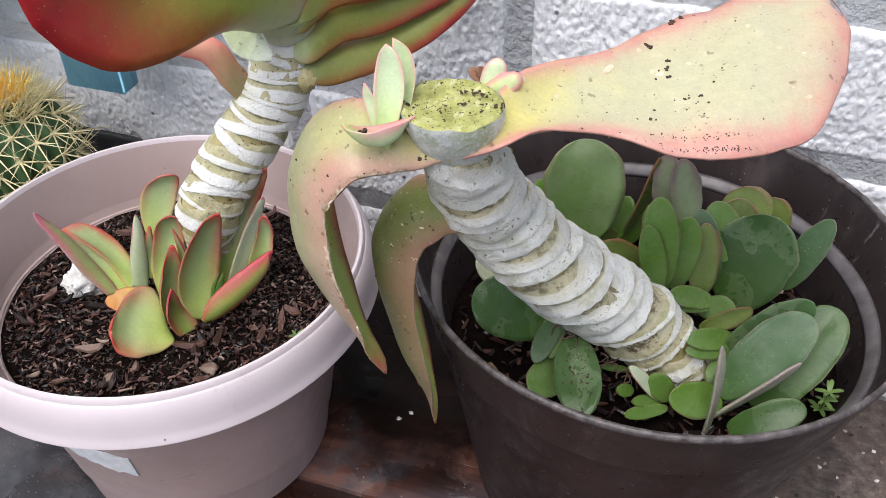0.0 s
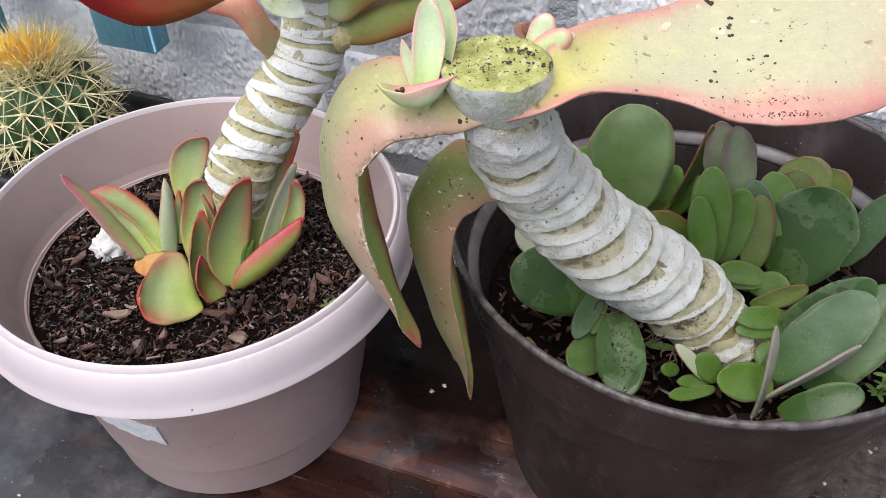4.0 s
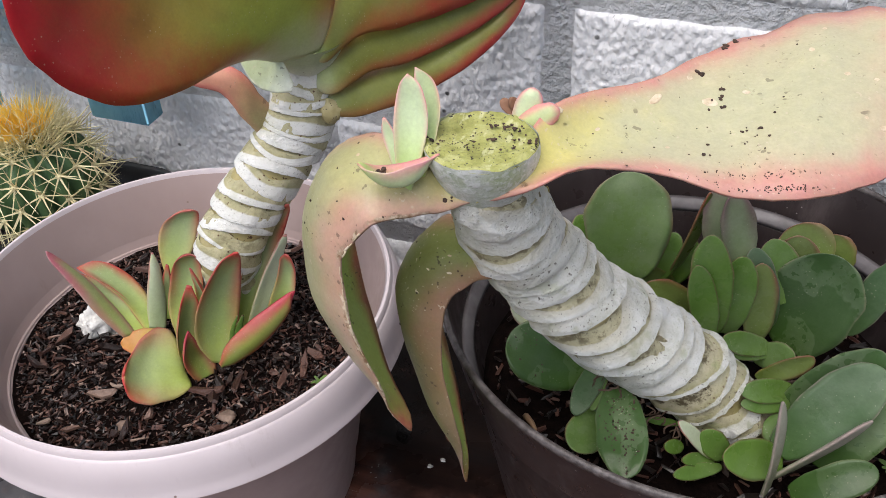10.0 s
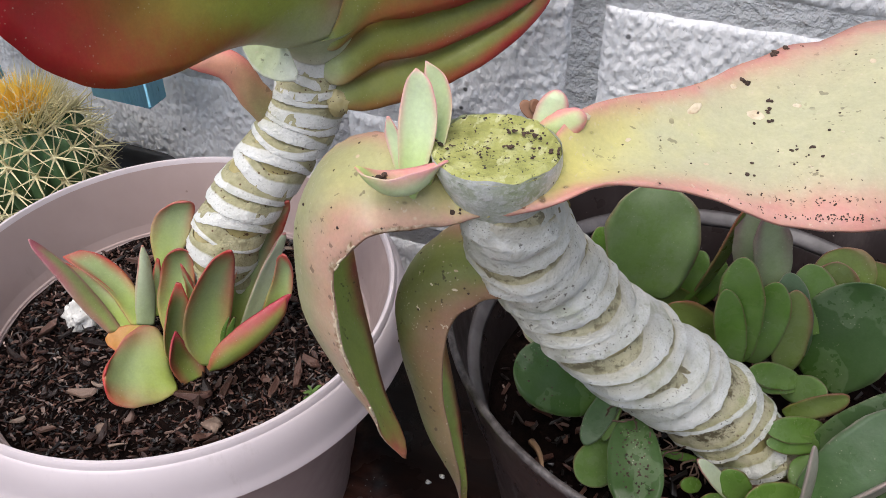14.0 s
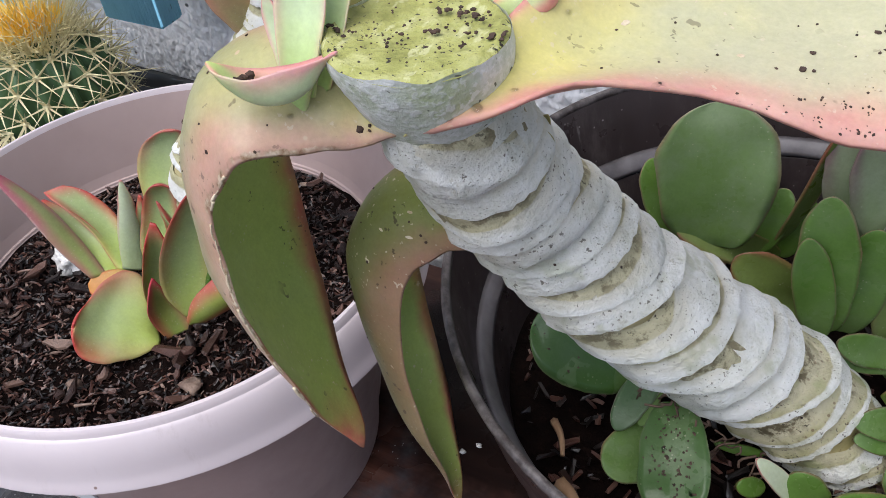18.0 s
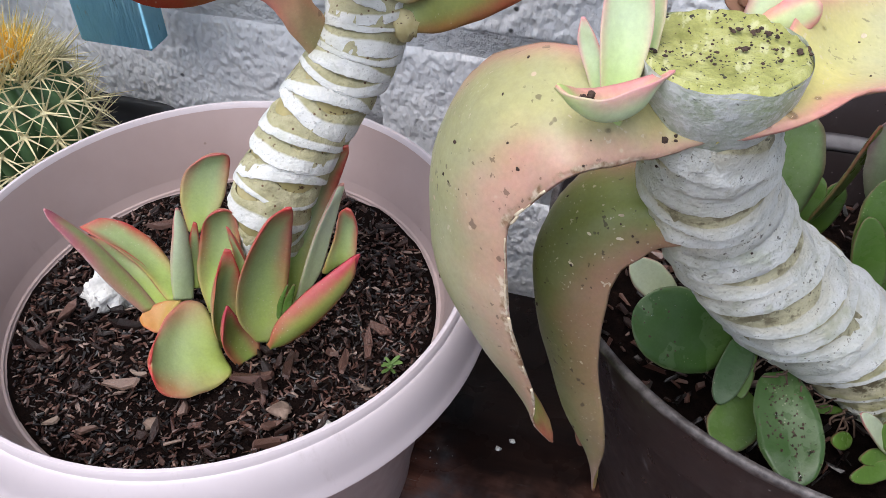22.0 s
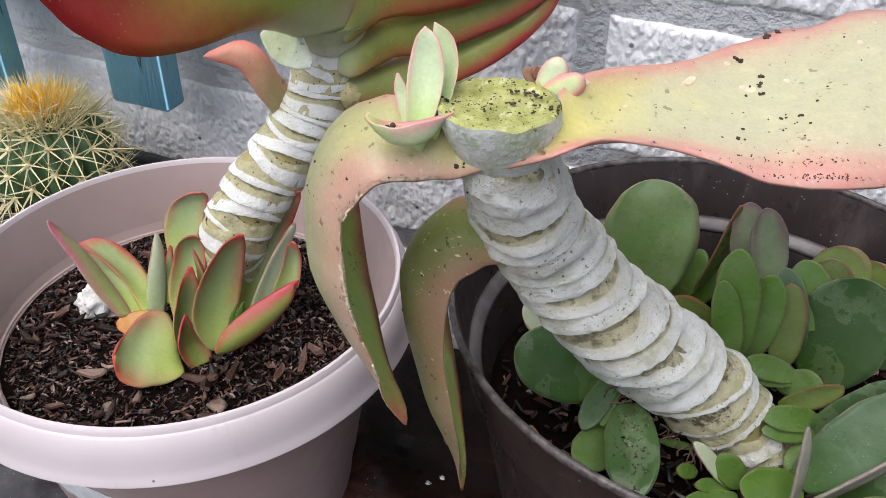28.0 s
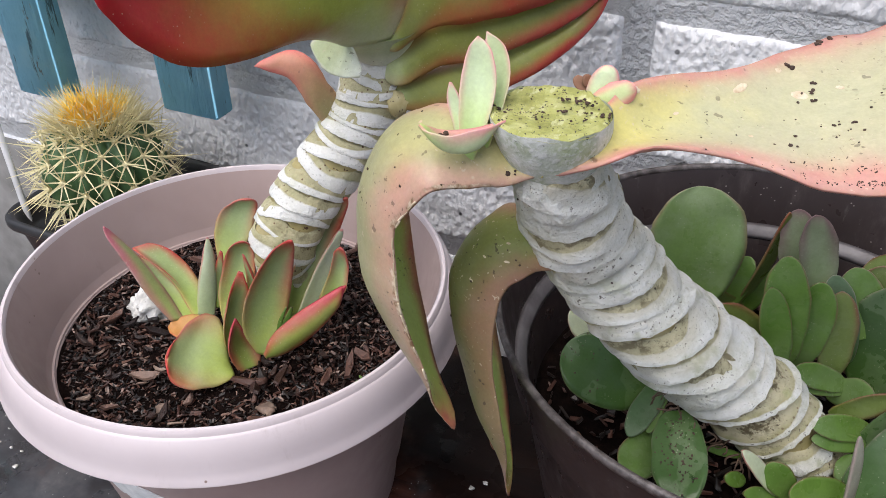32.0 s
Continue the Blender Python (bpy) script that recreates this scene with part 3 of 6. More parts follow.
def stem_top():
    m = Mat("waxy_green_stem", 0.65)
    n = m.noise(90.0, 6.0, 0.7)
    c = m.ramp(n, [(0.32, (0.36, 0.42, 0.29)), (0.45, (0.50, 0.545, 0.46)), (0.56, (0.61, 0.635, 0.59)), (0.8, (0.74, 0.75, 0.73))])
    c = m.mix(m.remap(m.noise(40.0, 3.0, 0.5, None, 5.0), 0.5, 0.7, 0.0, 0.6), c, (0.34, 0.40, 0.16))
    c = m.mix(m.remap(m.noise(280.0, 2.0, 0.5, None, 7.0), 0.66, 0.70), c, (0.10, 0.10, 0.07))
    c = m.mix(m.remap(m.noise(460.0, 3.0, 0.6, None, 17.0), 0.50, 0.60, 0.0, 0.4), c, (0.82, 0.83, 0.84))
    c = m.mix(m.math("MULTIPLY", m.remap(m.noise(230.0, 4.0, 0.7, None, 29.0), 0.62, 0.66), 0.35), c, (0.28, 0.30, 0.22))
    m.color(c).bump(n, 0.3, 0.003).bump(m.noise(460.0, 3.0, 0.6, None, 17.0), 0.4, 0.0012)
    return m.m


M_WAXGREEN = stem_top()
# Paler than the pot's brown: the ledge's highlight and wear in one colour.
M_LEDGE = plain("lit_worn_ledge", (0.05, 0.044, 0.045), (0.13, 0.12, 0.125), 0.45, 70.0)
M_HUSK = plain("torn_husk", (0.30, 0.24, 0.07), (0.48, 0.42, 0.22), 0.7, 90.0)
# The pot's pink made paler for the rim: light from above in the colour.
M_PINKLIT = pink_plastic("lit_pink_plastic", (0.54, 0.47, 0.485), (0.61, 0.54, 0.555))
M_PLINTH = plain("grey_cement", (0.14, 0.135, 0.13), (0.24, 0.235, 0.228), 0.8, 25.0, relief=0.3)
M_FLECK = plain("turquoise_paint_fleck", (0.10, 0.42, 0.36), (0.22, 0.60, 0.52), 0.5)
M_SCAR = plain("corky_scar", (0.46, 0.35, 0.22), (0.68, 0.60, 0.45), 0.7, 220.0, relief=0.5)
M_CRUMB = plain("soil_crumb", (0.022, 0.013, 0.009), (0.085, 0.050, 0.035), 0.9, 300.0)
def spilt_grit():
    m = Mat("spilt_grit", 0.85, spec=0.2)
    m.color(m.ramp(m.island(), [(0.0, (0.03, 0.022, 0.018)), (0.5, (0.11, 0.085, 0.07)), (0.85, (0.22, 0.18, 0.155)), (1.0, (0.55, 0.52, 0.48))])).bump(m.noise(400.0, 4.0), 0.4, 0.001)
    return m.m


M_GRIT = spilt_grit()
M_ROOT = plain("dry_root", (0.06, 0.035, 0.022), (0.16, 0.10, 0.07), 0.8, 200.0)


def water():
    m = Mat("water_drop", 0.02)
    m.b.inputs["Transmission Weight"].default_value = 1.0
    m.b.inputs["IOR"].default_value = 1.33
    return m.m


M_WATER = water()


# ---- building helpers ----
def part(name, bm, material, parent=None, label="", under=None, sharp=0.0, flat=False):
    me = bpy.data.meshes.new(name)
    bm.normal_update()
    bm.to_mesh(me)
    bm.free()
    for p in me.polygons:
        p.use_smooth = not flat
    me.materials.append(material)
    me.materials.append(under or material)
    if sharp:
        me.set_sharp_from_angle(angle=radians(sharp))
    ob = new(name, me)
    if parent:
        ob.parent = parent
        ob.matrix_parent_inverse = parent.matrix_world.inverted()
    return tagged(ob, label)


def thing(name, at, label, category, group="", kind=""):
    ob = new(name)
    ob.empty_display_size = 0.02
    ob.matrix_world = pose(*at)
    return tagged(ob, label, category, group, kind)


def spline(pts, n):
    """Catmull-Rom through pts; works on any vectors."""
    pts = [Vector(p) for p in pts]
    out = []
    for i in range(n + 1):
        f = i / n * (len(pts) - 1)
        k = min(int(f), len(pts) - 2)
        t = f - k
        a, b, c, d = pts[max(k - 1, 0)], pts[k], pts[k + 1], pts[min(k + 2, len(pts) - 1)]
        out.append(0.5 * ((2 * b) + (c - a) * t + (2 * a - 5 * b + 4 * c - d) * t * t + (3 * b - a - 3 * c + d) * t ** 3))
    return out


def lathe(profile, at=(0, 0, 0), seg=96, wobble=0.0, bm=None):
    bm = bm or bmesh.new()
    rings = []
    for r, z in profile:
        ring = []
        for i in range(seg):
            a = 2 * math.pi * i / seg
            k = r * (1 + wobble * math.sin(2 * a + 0.7))
            ring.append(bm.verts.new((at[0] + k * math.cos(a), at[1] + k * math.sin(a), at[2] + z)))
        rings.append(ring)
    for p, q in zip(rings, rings[1:]):
        for i in range(seg):
            bm.faces.new((p[i], p[(i + 1) % seg], q[(i + 1) % seg], q[i]))
    return bm, rings


def tube(pts, radius, seg=8, bm=None, taper=None):
    bm = bm or bmesh.new()
    pts = [Vector(p) for p in pts]
    rings = []
    for i, p in enumerate(pts):
        d = (pts[min(i + 1, len(pts) - 1)] - pts[max(i - 1, 0)]).normalized()
        a = d.orthogonal().normalized() if not rings else (a0 - d * a0.dot(d)).normalized()
        a0 = a
        b = d.cross(a)
        r = radius if taper is None else radius * (1 + (taper - 1) * i / (len(pts) - 1))
        rings.append([bm.verts.new(p + r * (a * math.cos(2 * math.pi * k / seg) + b * math.sin(2 * math.pi * k / seg))) for k in range(seg)])
    for p, q in zip(rings, rings[1:]):
        for k in range(seg):
            bm.faces.new((p[k], p[(k + 1) % seg], q[(k + 1) % seg], q[k]))
    bm.faces.new(rings[0][::-1])
    bm.faces.new(rings[-1])
    return bm


def box(bm, lo, hi, jitter=0.0, rnd=random):
    x0, y0, z0 = lo
    x1, y1, z1 = hi
    vs = [bm.verts.new((x + rnd.uniform(-jitter, jitter), y + rnd.uniform(-jitter, jitter), z + rnd.uniform(-jitter, jitter)))
          for x in (x0, x1) for y in (y0, y1) for z in (z0, z1)]
    fs = [bm.faces.new([vs[i] for i in q]) for q in ((0, 1, 3, 2), (4, 6, 7, 5), (0, 4, 5, 1), (2, 3, 7, 6), (0, 2, 6, 4), (1, 5, 7, 3))]
    return vs, fs


def bevelled_box(lo, hi, bevel=0.002, jitter=0.0, seg=2):
    bm = bmesh.new()
    box(bm, lo, hi, jitter)
    bmesh.ops.bevel(bm, geom=bm.edges[:], offset=bevel, segments=seg, affect="EDGES")
    return bm


def blade(spine, sides, widths, cups, thick=0.003, nu=26, nv=12, ripple=0.0, seed=0, notch=None, pivot=0.3, skew=False):
    """A fleshy leaf: spine points, the direction across it and its width at each, and how far its margins bend up (cup).
    The body is closed, thickest along the middle, and carries UV (foot to tip, across)."""
    bm = bmesh.new()
    uvl = bm.loops.layers.uv.new("UVMap")
    C = spline(spine, nu)
    S = spline(sides, nu)
    k = spline([(w_, c_, 0) for w_, c_ in zip(widths, cups)], nu)
    top, low, uvs = [], [], {}
    for i in range(nu + 1):
        d = (C[min(i + 1, nu)] - C[max(i - 1, 0)]).normalized()
        s = (S[i] if skew else S[i] - d * S[i].dot(d)).normalized()
        n = s.cross(d).normalized()
        wid, cup = max(k[i].x, 0.0006), k[i].y
        rt, rl = [], []
        for j in range(nv + 1):
            x = 2 * j / nv - 1
            q = x * wid / 2
            if ripple:
                q *= 1 + ripple * noise.noise(Vector((i * 0.35, 5 * x, seed)))
            h = cup * wid * (x * x - pivot)
            if ripple:
                h += ripple * wid * 0.5 * noise.noise(Vector((i * 0.22 + 9, 1.3 * x, seed)))
            th = thick * math.sqrt(max(0.0, 1 - 0.93 * x * x)) * (0.35 + 0.65 * min(1, (nu - i) / (0.25 * nu)))
            p = C[i] + s * q + n * h
            a, b = bm.verts.new(p + n * th / 2), bm.verts.new(p - n * th / 2)
            uvs[a] = uvs[b] = (i / nu, j / nv)
            rt.append(a), rl.append(b)
        top.append(rt), low.append(rl)
    def quad(*vs, slot=0):
        f = bm.faces.new(vs)
        f.material_index = slot
        for lp in f.loops:
            lp[uvl].uv = uvs[lp.vert]
    for i in range(nu):
        for j in range(nv):
            if notch and notch(i / nu, j / nv):
                continue
            quad(top[i][j], top[i][j + 1], top[i + 1][j + 1], top[i + 1][j])
            quad(low[i][j], low[i + 1][j], low[i + 1][j + 1], low[i][j + 1], slot=1)
    for i in range(nu):
        quad(top[i][0], top[i + 1][0], low[i + 1][0], low[i][0])
        quad(top[i][nv], low[i][nv], low[i + 1][nv], top[i + 1][nv])
    for j in range(nv):
        quad(top[0][j], low[0][j], low[0][j + 1], top[0][j + 1])
        quad(top[nu][j], top[nu][j + 1], low[nu][j + 1], low[nu][j])
    return bm


def leaf(parent, base, tip, normal, width, cup, bend, material, foot=0.34, belly=0.60, thick=0.0032, label=""):
    """A paddle-shaped leaf from its foot to its tip; normal is the way its face looks."""
    base, tip, n = Vector(base), Vector(tip), Vector(normal).normalized()
    d = tip - base
    length = d.length
    side = d.cross(n).normalized()
    N = 18
    spine, sides, widths, cups = [], [], [], []
    tw = random.uniform(-0.25, 0.25)
    belly += random.uniform(-0.07, 0.05)
    bend += random.uniform(-0.04, 0.05)
    for i in range(N + 1):
        u = 0.5 - 0.5 * math.cos(math.pi * (i / N) ** 0.9)
        span = belly if u < belly else 1 - belly
        w_ = math.sqrt(max(0.0, 1 - ((u - belly) / span) ** 2))
        if u < belly:
            w_ = foot + (1 - foot) * w_ ** 1.25
        spine.append(base + d * u + n * (bend * length * (u * u - u) * -4 * 0.5))
        sides.append(side + n * tw * (u - 0.5))
        widths.append(width * w_)
        cups.append(cup)
    bm = blade(spine, sides, widths, cups, thick, nu=22, nv=10, ripple=0.07, seed=random.uniform(0, 50))
    return part("leaf", bm, material, parent, label)


def scarred_stem(parent, path, radii, count, cover, tilt, seed, level=0.0, material=None, lip=1.0, ragged=1.0, bare=0, foot=None, feet=0):
    """A thick succulent stem: a tan core, and the waxy collars that shed leaves left round it, one part each."""
    rnd = random.Random(seed)
    n = 60
    C = spline(path, n)
    R = [v.x for v in spline([(r, 0, 0) for r in radii], n)]
    bm = bmesh.new()
    seg = 64
    rings, a0 = [], None
    stations = []
    for i in range(n + 1):
        d = (C[min(i + 1, n)] - C[max(i - 1, 0)]).normalized()
        a0 = d.orthogonal().normalized() if a0 is None else (a0 - d * a0.dot(d)).normalized()
        b = d.cross(a0)
        stations.append((C[i], d, a0, b, R[i]))
        ring = []
        for k in range(seg):
            an = 2 * math.pi * k / seg
            out = a0 * math.cos(an) + b * math.sin(an)
            rr = R[i] * (0.90 + 0.025 * noise.noise(Vector((i * 0.5, 3 * math.cos(an), 3 * math.sin(an) + seed))))
            ring.append(bm.verts.new(C[i] + out * rr))
        rings.append(ring)
    for p, q in zip(rings, rings[1:]):
        for k in range(seg):
            bm.faces.new((p[k], p[(k + 1) % seg], q[(k + 1) % seg], q[k]))
    bm.faces.new(rings[0][::-1])
    bm.faces.new(rings[-1])
    part("stem", bm, M_STEM, parent, "tan fleshy stem core")
    total = sum((b - a).length for a, b in zip(C, C[1:]))
    pitch = total / count
    for j in range(count - bare):
        f = (j + 0.5) / count * n
        k0 = min(int(f), n - 1)
        c, d, a, b, r = stations[k0]
        c = C[k0].lerp(C[k0 + 1], f - k0)
        turn, crescent = (j % 2) * math.pi / 2 + rnd.uniform(-0.5, 0.5), rnd.uniform(0, 6.28)
        lean = tilt * rnd.uniform(0.5, 1.4)
        way = rnd.uniform(0, 6.28)
        tallness = pitch * cover * rnd.uniform(0.8, 1.25)
        bm = bmesh.new()
        prof = [(0.86, -0.58), (0.97, -0.60), (1.05, -0.61), (1.066, -0.57), (1.058, -0.42), (1.03, -0.18), (1.005, 0.08), (0.985, 0.32), (0.965, 0.52), (0.91, 0.62)]
        uvl = bm.loops.layers.uv.new("UVMap")
        rr_ = []
        for pr, ph in prof:
            ring = []
            for k in range(seg):
                an = 2 * math.pi * k / seg
                out = a * math.cos(an) + b * math.sin(an)
                two = math.cos(2 * (an - turn))
                wob = noise.noise(Vector((1.8 * math.cos(an), 1.8 * math.sin(an), j * 3.1 + seed)))
                fine = noise.noise(Vector((9 * math.cos(an), 9 * math.sin(an), j * 5.7 + seed + ph)))
                flat = -(out.z * level) / (1 + level * d.z) * r
                up = flat + ph * tallness * (1 + 0.30 * two) + r * lean * (0.5 * two + 0.5 * math.cos(an - way)) * 0.5 + 0.0014 * ragged * wob + 0.0008 * ragged * fine
                fray = noise.noise(Vector((22 * math.cos(an), 22 * math.sin(an), j * 2.3 + seed))) + 0.6 * noise.noise(Vector((48 * math.cos(an), 48 * math.sin(an), j * 4.1 + seed)))
                up += 0.0011 * ragged * fray * max(0.0, 1 - abs(ph + 0.60) / 0.18)
                ring.append(bm.verts.new(c + d * up + out * (r * (1 + (pr - 1) * (1 + 0.5 * wob) * (lip if pr > 1 else 1.0)) + 0.0006 * fine + 0.0007 * wob)))
            rr_.append(ring)
        for i_, (p, q) in enumerate(zip(rr_, rr_[1:])):
            for k in range(seg):
                f_ = bm.faces.new((p[k], p[(k + 1) % seg], q[(k + 1) % seg], q[k]))
                for lp, vv, kk in zip(f_.loops, (i_, i_, i_ + 1, i_ + 1), (k, k + 1, k + 1, k)):
                    vv /= len(prof) - 1
                    lp[uvl].uv = (kk / seg, min(vv, 0.3) + max(vv - 0.3, 0.0) * (1.0 + 0.45 * math.cos(2 * math.pi * kk / seg - crescent)))
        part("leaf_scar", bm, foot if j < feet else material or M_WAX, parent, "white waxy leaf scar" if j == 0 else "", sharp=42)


# ---- the setting: ground, block wall, table ----
WALL_Y = 0.615
ground = part("ground", bevelled_box((-60, -60, -0.62), (60, 60, -0.50), 0.01), M_CONCRETE)
tagged(ground, "grey concrete ground under the table", "ground", kind="structure")

wall = new("wall_north")
tagged(wall, "white-painted rough concrete block wall", "wall", kind="structure")
part("mortar", bevelled_box((-2.4, WALL_Y - 0.0005, -0.5), (2.0, WALL_Y + 0.16, 2.2), 0.002), M_MORTAR, wall, "smooth white-painted mortar bed")


def block_mesh(x0, x1, z0, z1, fine, seed):
    bm = bmesh.new()
    nx, nz = (230, 68) if fine else (3, 2)
    rnd = random.Random(seed)
    off = rnd.uniform(0, 90)
    grid = []
    for i in range(nx + 1):
        col = []
        for j in range(nz + 1):
            x, z = x0 + (x1 - x0) * i / nx, z0 + (z1 - z0) * j / nz
            e = min(i, nx - i, (j) * 1.0, (nz - j) * 1.0)
            edge = min(1.0, e / 5.0) if fine else 1.0
            edge *= 2 - edge
            h = 0.0
            if fine:
                q = Vector((x * 190 + off, z * 165, off))
                h = 0.0011 * noise.noise(q) + 0.0005 * noise.noise(q * 1.8) + 0.0012 * noise.noise(q * 0.25)
                x += 0.0015 * noise.noise(Vector((x * 40, z * 60, off + 5)))
                z += 0.0022 * noise.noise(Vector((x * 45, z * 60, off + 9)))
            col.append(bm.verts.new((x, WALL_Y - 0.0032 * edge - h * edge + 0.003 * (1 - edge), z)))
        grid.append(col)
    for i in range(nx):
        for j in range(nz):
            bm.faces.new((grid[i][j], grid[i + 1][j], grid[i + 1][j + 1], grid[i][j + 1]))
    rim = [grid[i][0] for i in range(nx + 1)] + [grid[nx][j] for j in range(1, nz + 1)] + [grid[i][nz] for i in range(nx - 1, -1, -1)] + [grid[0][j] for j in range(nz - 1, 0, -1)]
    back = [bm.verts.new((v.co.x, WALL_Y + 0.02, v.co.z)) for v in rim]
    for k in range(len(rim)):
        m_ = (k + 1) % len(rim)
        bm.faces.new((rim[m_], rim[k], back[k], back[m_]))
    bm.faces.new(back)
    return bm


part("plinth", bevelled_box((-2.4, WALL_Y - 0.012, -0.5), (-0.47, WALL_Y + 0.02, 0.070), 0.004), M_PLINTH, wall, "smooth grey cement foot of the wall")
COURSE, LONG = 0.1228, 0.400
for c in range(-3, 14):
    zb = 0.2135 + c * COURSE
    start = -0.128 + (0.197 if c % 2 else 0.0) - 5 * LONG
    for k in range(10):
        xa, xb = start + k * LONG, start + (k + 1) * LONG - 0.017
        if xb < -2.3 or xa > 1.9:
            continue
        fine = xb > -1.25 and xa < 0.5 and -0.1 < zb < 0.60
        part("block", block_mesh(xa, xb, zb, zb + COURSE - 0.014, fine, 100 * c + k), M_BLOCK, wall)

table = thing("table", (0.0, 0.2, -0.5), "dark stained wooden table with worn, wet, dusty planks", "table")
edges = [-0.75, -0.53, -0.31, -0.09, 0.13, 0.352, 0.585]
for y0, y1 in zip(edges, edges[1:]):
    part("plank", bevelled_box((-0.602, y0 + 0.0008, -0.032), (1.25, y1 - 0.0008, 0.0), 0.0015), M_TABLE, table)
for x, y in ((-0.55, -0.68), (1.18, -0.68), (-0.55, 0.52), (1.18, 0.52)):
    part("leg", bevelled_box((x - 0.03, y - 0.03, -0.5), (x + 0.03, y + 0.03, -0.032), 0.003), M_TABLE, table)


# ---- pots ----
def soil_bed(name, at, radius, level, label, bumps, seed):
    bm = bmesh.new()
    rings, seg = 26, 72
    prev = None
    for i in range(rings + 1):
        r = radius * i / rings
        ring = []
        for k in range(seg if i else 1):
            a = 2 * math.pi * k / seg
            x, y = r * math.cos(a), r * math.sin(a)
            h = bumps * (noise.noise(Vector((x * 28, y * 28, seed))) + 0.5 * noise.noise(Vector((x * 80, y * 80, seed))))
            ring.append(bm.verts.new((at[0] + x, at[1] + y, level + h)))
        if prev and len(prev) == 1:
            for k in range(seg):
                bm.faces.new((prev[0], ring[k], ring[(k + 1) % seg]))
        elif prev:
            for k in range(seg):
                bm.faces.new((prev[k], ring[k], ring[(k + 1) % seg], prev[(k + 1) % seg]))
        prev = ring
    low = [bm.verts.new((at[0] + (v.co.x - at[0]) * 0.94, at[1] + (v.co.y - at[1]) * 0.94, level - 0.012)) for v in prev]
    for k in range(seg):
        bm.faces.new((prev[k], low[k], low[(k + 1) % seg], prev[(k + 1) % seg]))
    bm.faces.new(low[::-1])
    bed = part(name, bm, M_SOIL)
    return tagged(bed, label, "soil", kind="stuff")


def scatter_chips(at, radius, level, count, size, label, seed, material=None):
    rnd = random.Random(seed)
    verts, faces = [], []
    for _ in range(count):
        r, a = radius * math.sqrt(rnd.random()), rnd.uniform(0, 2 * math.pi)
        x, y = at[0] + r * math.cos(a), at[1] + r * math.sin(a)
        s = size * rnd.uniform(0.35, 1.0) * (1.6 if rnd.random() < 0.08 else 1.0)
        lx, ly, lz = s * rnd.uniform(0.7, 1.5), s * rnd.uniform(0.18, 0.55), s * rnd.uniform(0.07, 0.22)
        rot = Euler((rnd.gauss(0, 0.35), rnd.gauss(0, 0.35), rnd.uniform(0, 6.28))).to_matrix()
        k0 = len(verts)
        for sx, sy, sz in ((-1, -0.7, -1), (1, -0.5, -1), (0.8, 0.8, -1), (-0.7, 0.6, -1), (-0.8, -0.6, 1), (0.7, -0.6, 1), (0.9, 0.5, 1), (-0.6, 0.7, 1)):
            p = rot @ Vector((sx * lx * rnd.uniform(0.7, 1.1) / 2, sy * ly * rnd.uniform(0.7, 1.1) / 2, sz * lz / 2))
            verts.append((x + p.x, y + p.y, level + 0.001 + lz * rnd.uniform(0, 1.2) + p.z))
        for f in ((0, 3, 2, 1), (4, 5, 6, 7), (0, 1, 5, 4), (1, 2, 6, 5), (2, 3, 7, 6), (3, 0, 4, 7)):
            faces.append([k0 + i for i in f])
    me = bpy.data.meshes.new("bark_chips")
    me.from_pydata(verts, [], faces)
    me.materials.append(material or M_CHIPS)
    return tagged(new("bark_chips", me), label, "bark chips", kind="stuff")


AX, AY = -0.333, 0.380
pink_pot = thing("plant_pot", (AX, AY, 0), "pale pink plastic pot with a broad sloping rim", "plant pot")
bm, _ = lathe([(0.0, 0.001), (0.098, 0.0), (0.1007, 0.002), (0.1045, 0.034), (0.1055, 0.038), (0.107, 0.040), (0.1100, 0.060), (0.1255, 0.148), (0.1290, 0.160),
               (0.1298, 0.163), (0.1282, 0.160), (0.1248, 0.148), (0.1205, 0.128), (0.112, 0.110), (0.0, 0.105)], (AX, AY, 0))
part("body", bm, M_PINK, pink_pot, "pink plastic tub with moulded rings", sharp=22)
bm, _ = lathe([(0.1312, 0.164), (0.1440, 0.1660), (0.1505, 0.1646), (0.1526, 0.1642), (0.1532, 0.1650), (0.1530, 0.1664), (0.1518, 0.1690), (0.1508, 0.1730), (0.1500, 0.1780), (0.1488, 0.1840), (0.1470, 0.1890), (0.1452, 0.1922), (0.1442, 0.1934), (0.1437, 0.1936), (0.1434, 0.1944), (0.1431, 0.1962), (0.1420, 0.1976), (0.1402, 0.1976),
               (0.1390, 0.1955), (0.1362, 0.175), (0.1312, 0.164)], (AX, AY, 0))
part("rim", bm, M_PINKLIT, pink_pot, "broad sloping rim, top light put into its paler pink, crisp lower edge", sharp=40)
bm, _ = lathe([(0.1386, 0.1945), (0.1372, 0.188), (0.1300, 0.165), (0.1242, 0.1490), (0.1238, 0.1482), (0.1224, 0.1478), (0.1220, 0.1466), (0.1213, 0.1460), (0.119, 0.130), (0.1200, 0.129), (0.1275, 0.160), (0.1386, 0.1945)], (AX, AY, 0))
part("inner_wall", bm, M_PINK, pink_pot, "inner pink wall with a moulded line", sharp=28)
bed_a = soil_bed("potting_soil", (AX, AY), 0.1216, 0.1458, "dark damp potting soil in the pink pot", 0.003, 3)
scatter_chips((AX, AY), 0.1185, 0.1458, 8500, 0.0052, "brown bark chips over dark soil in the pink pot", 5)

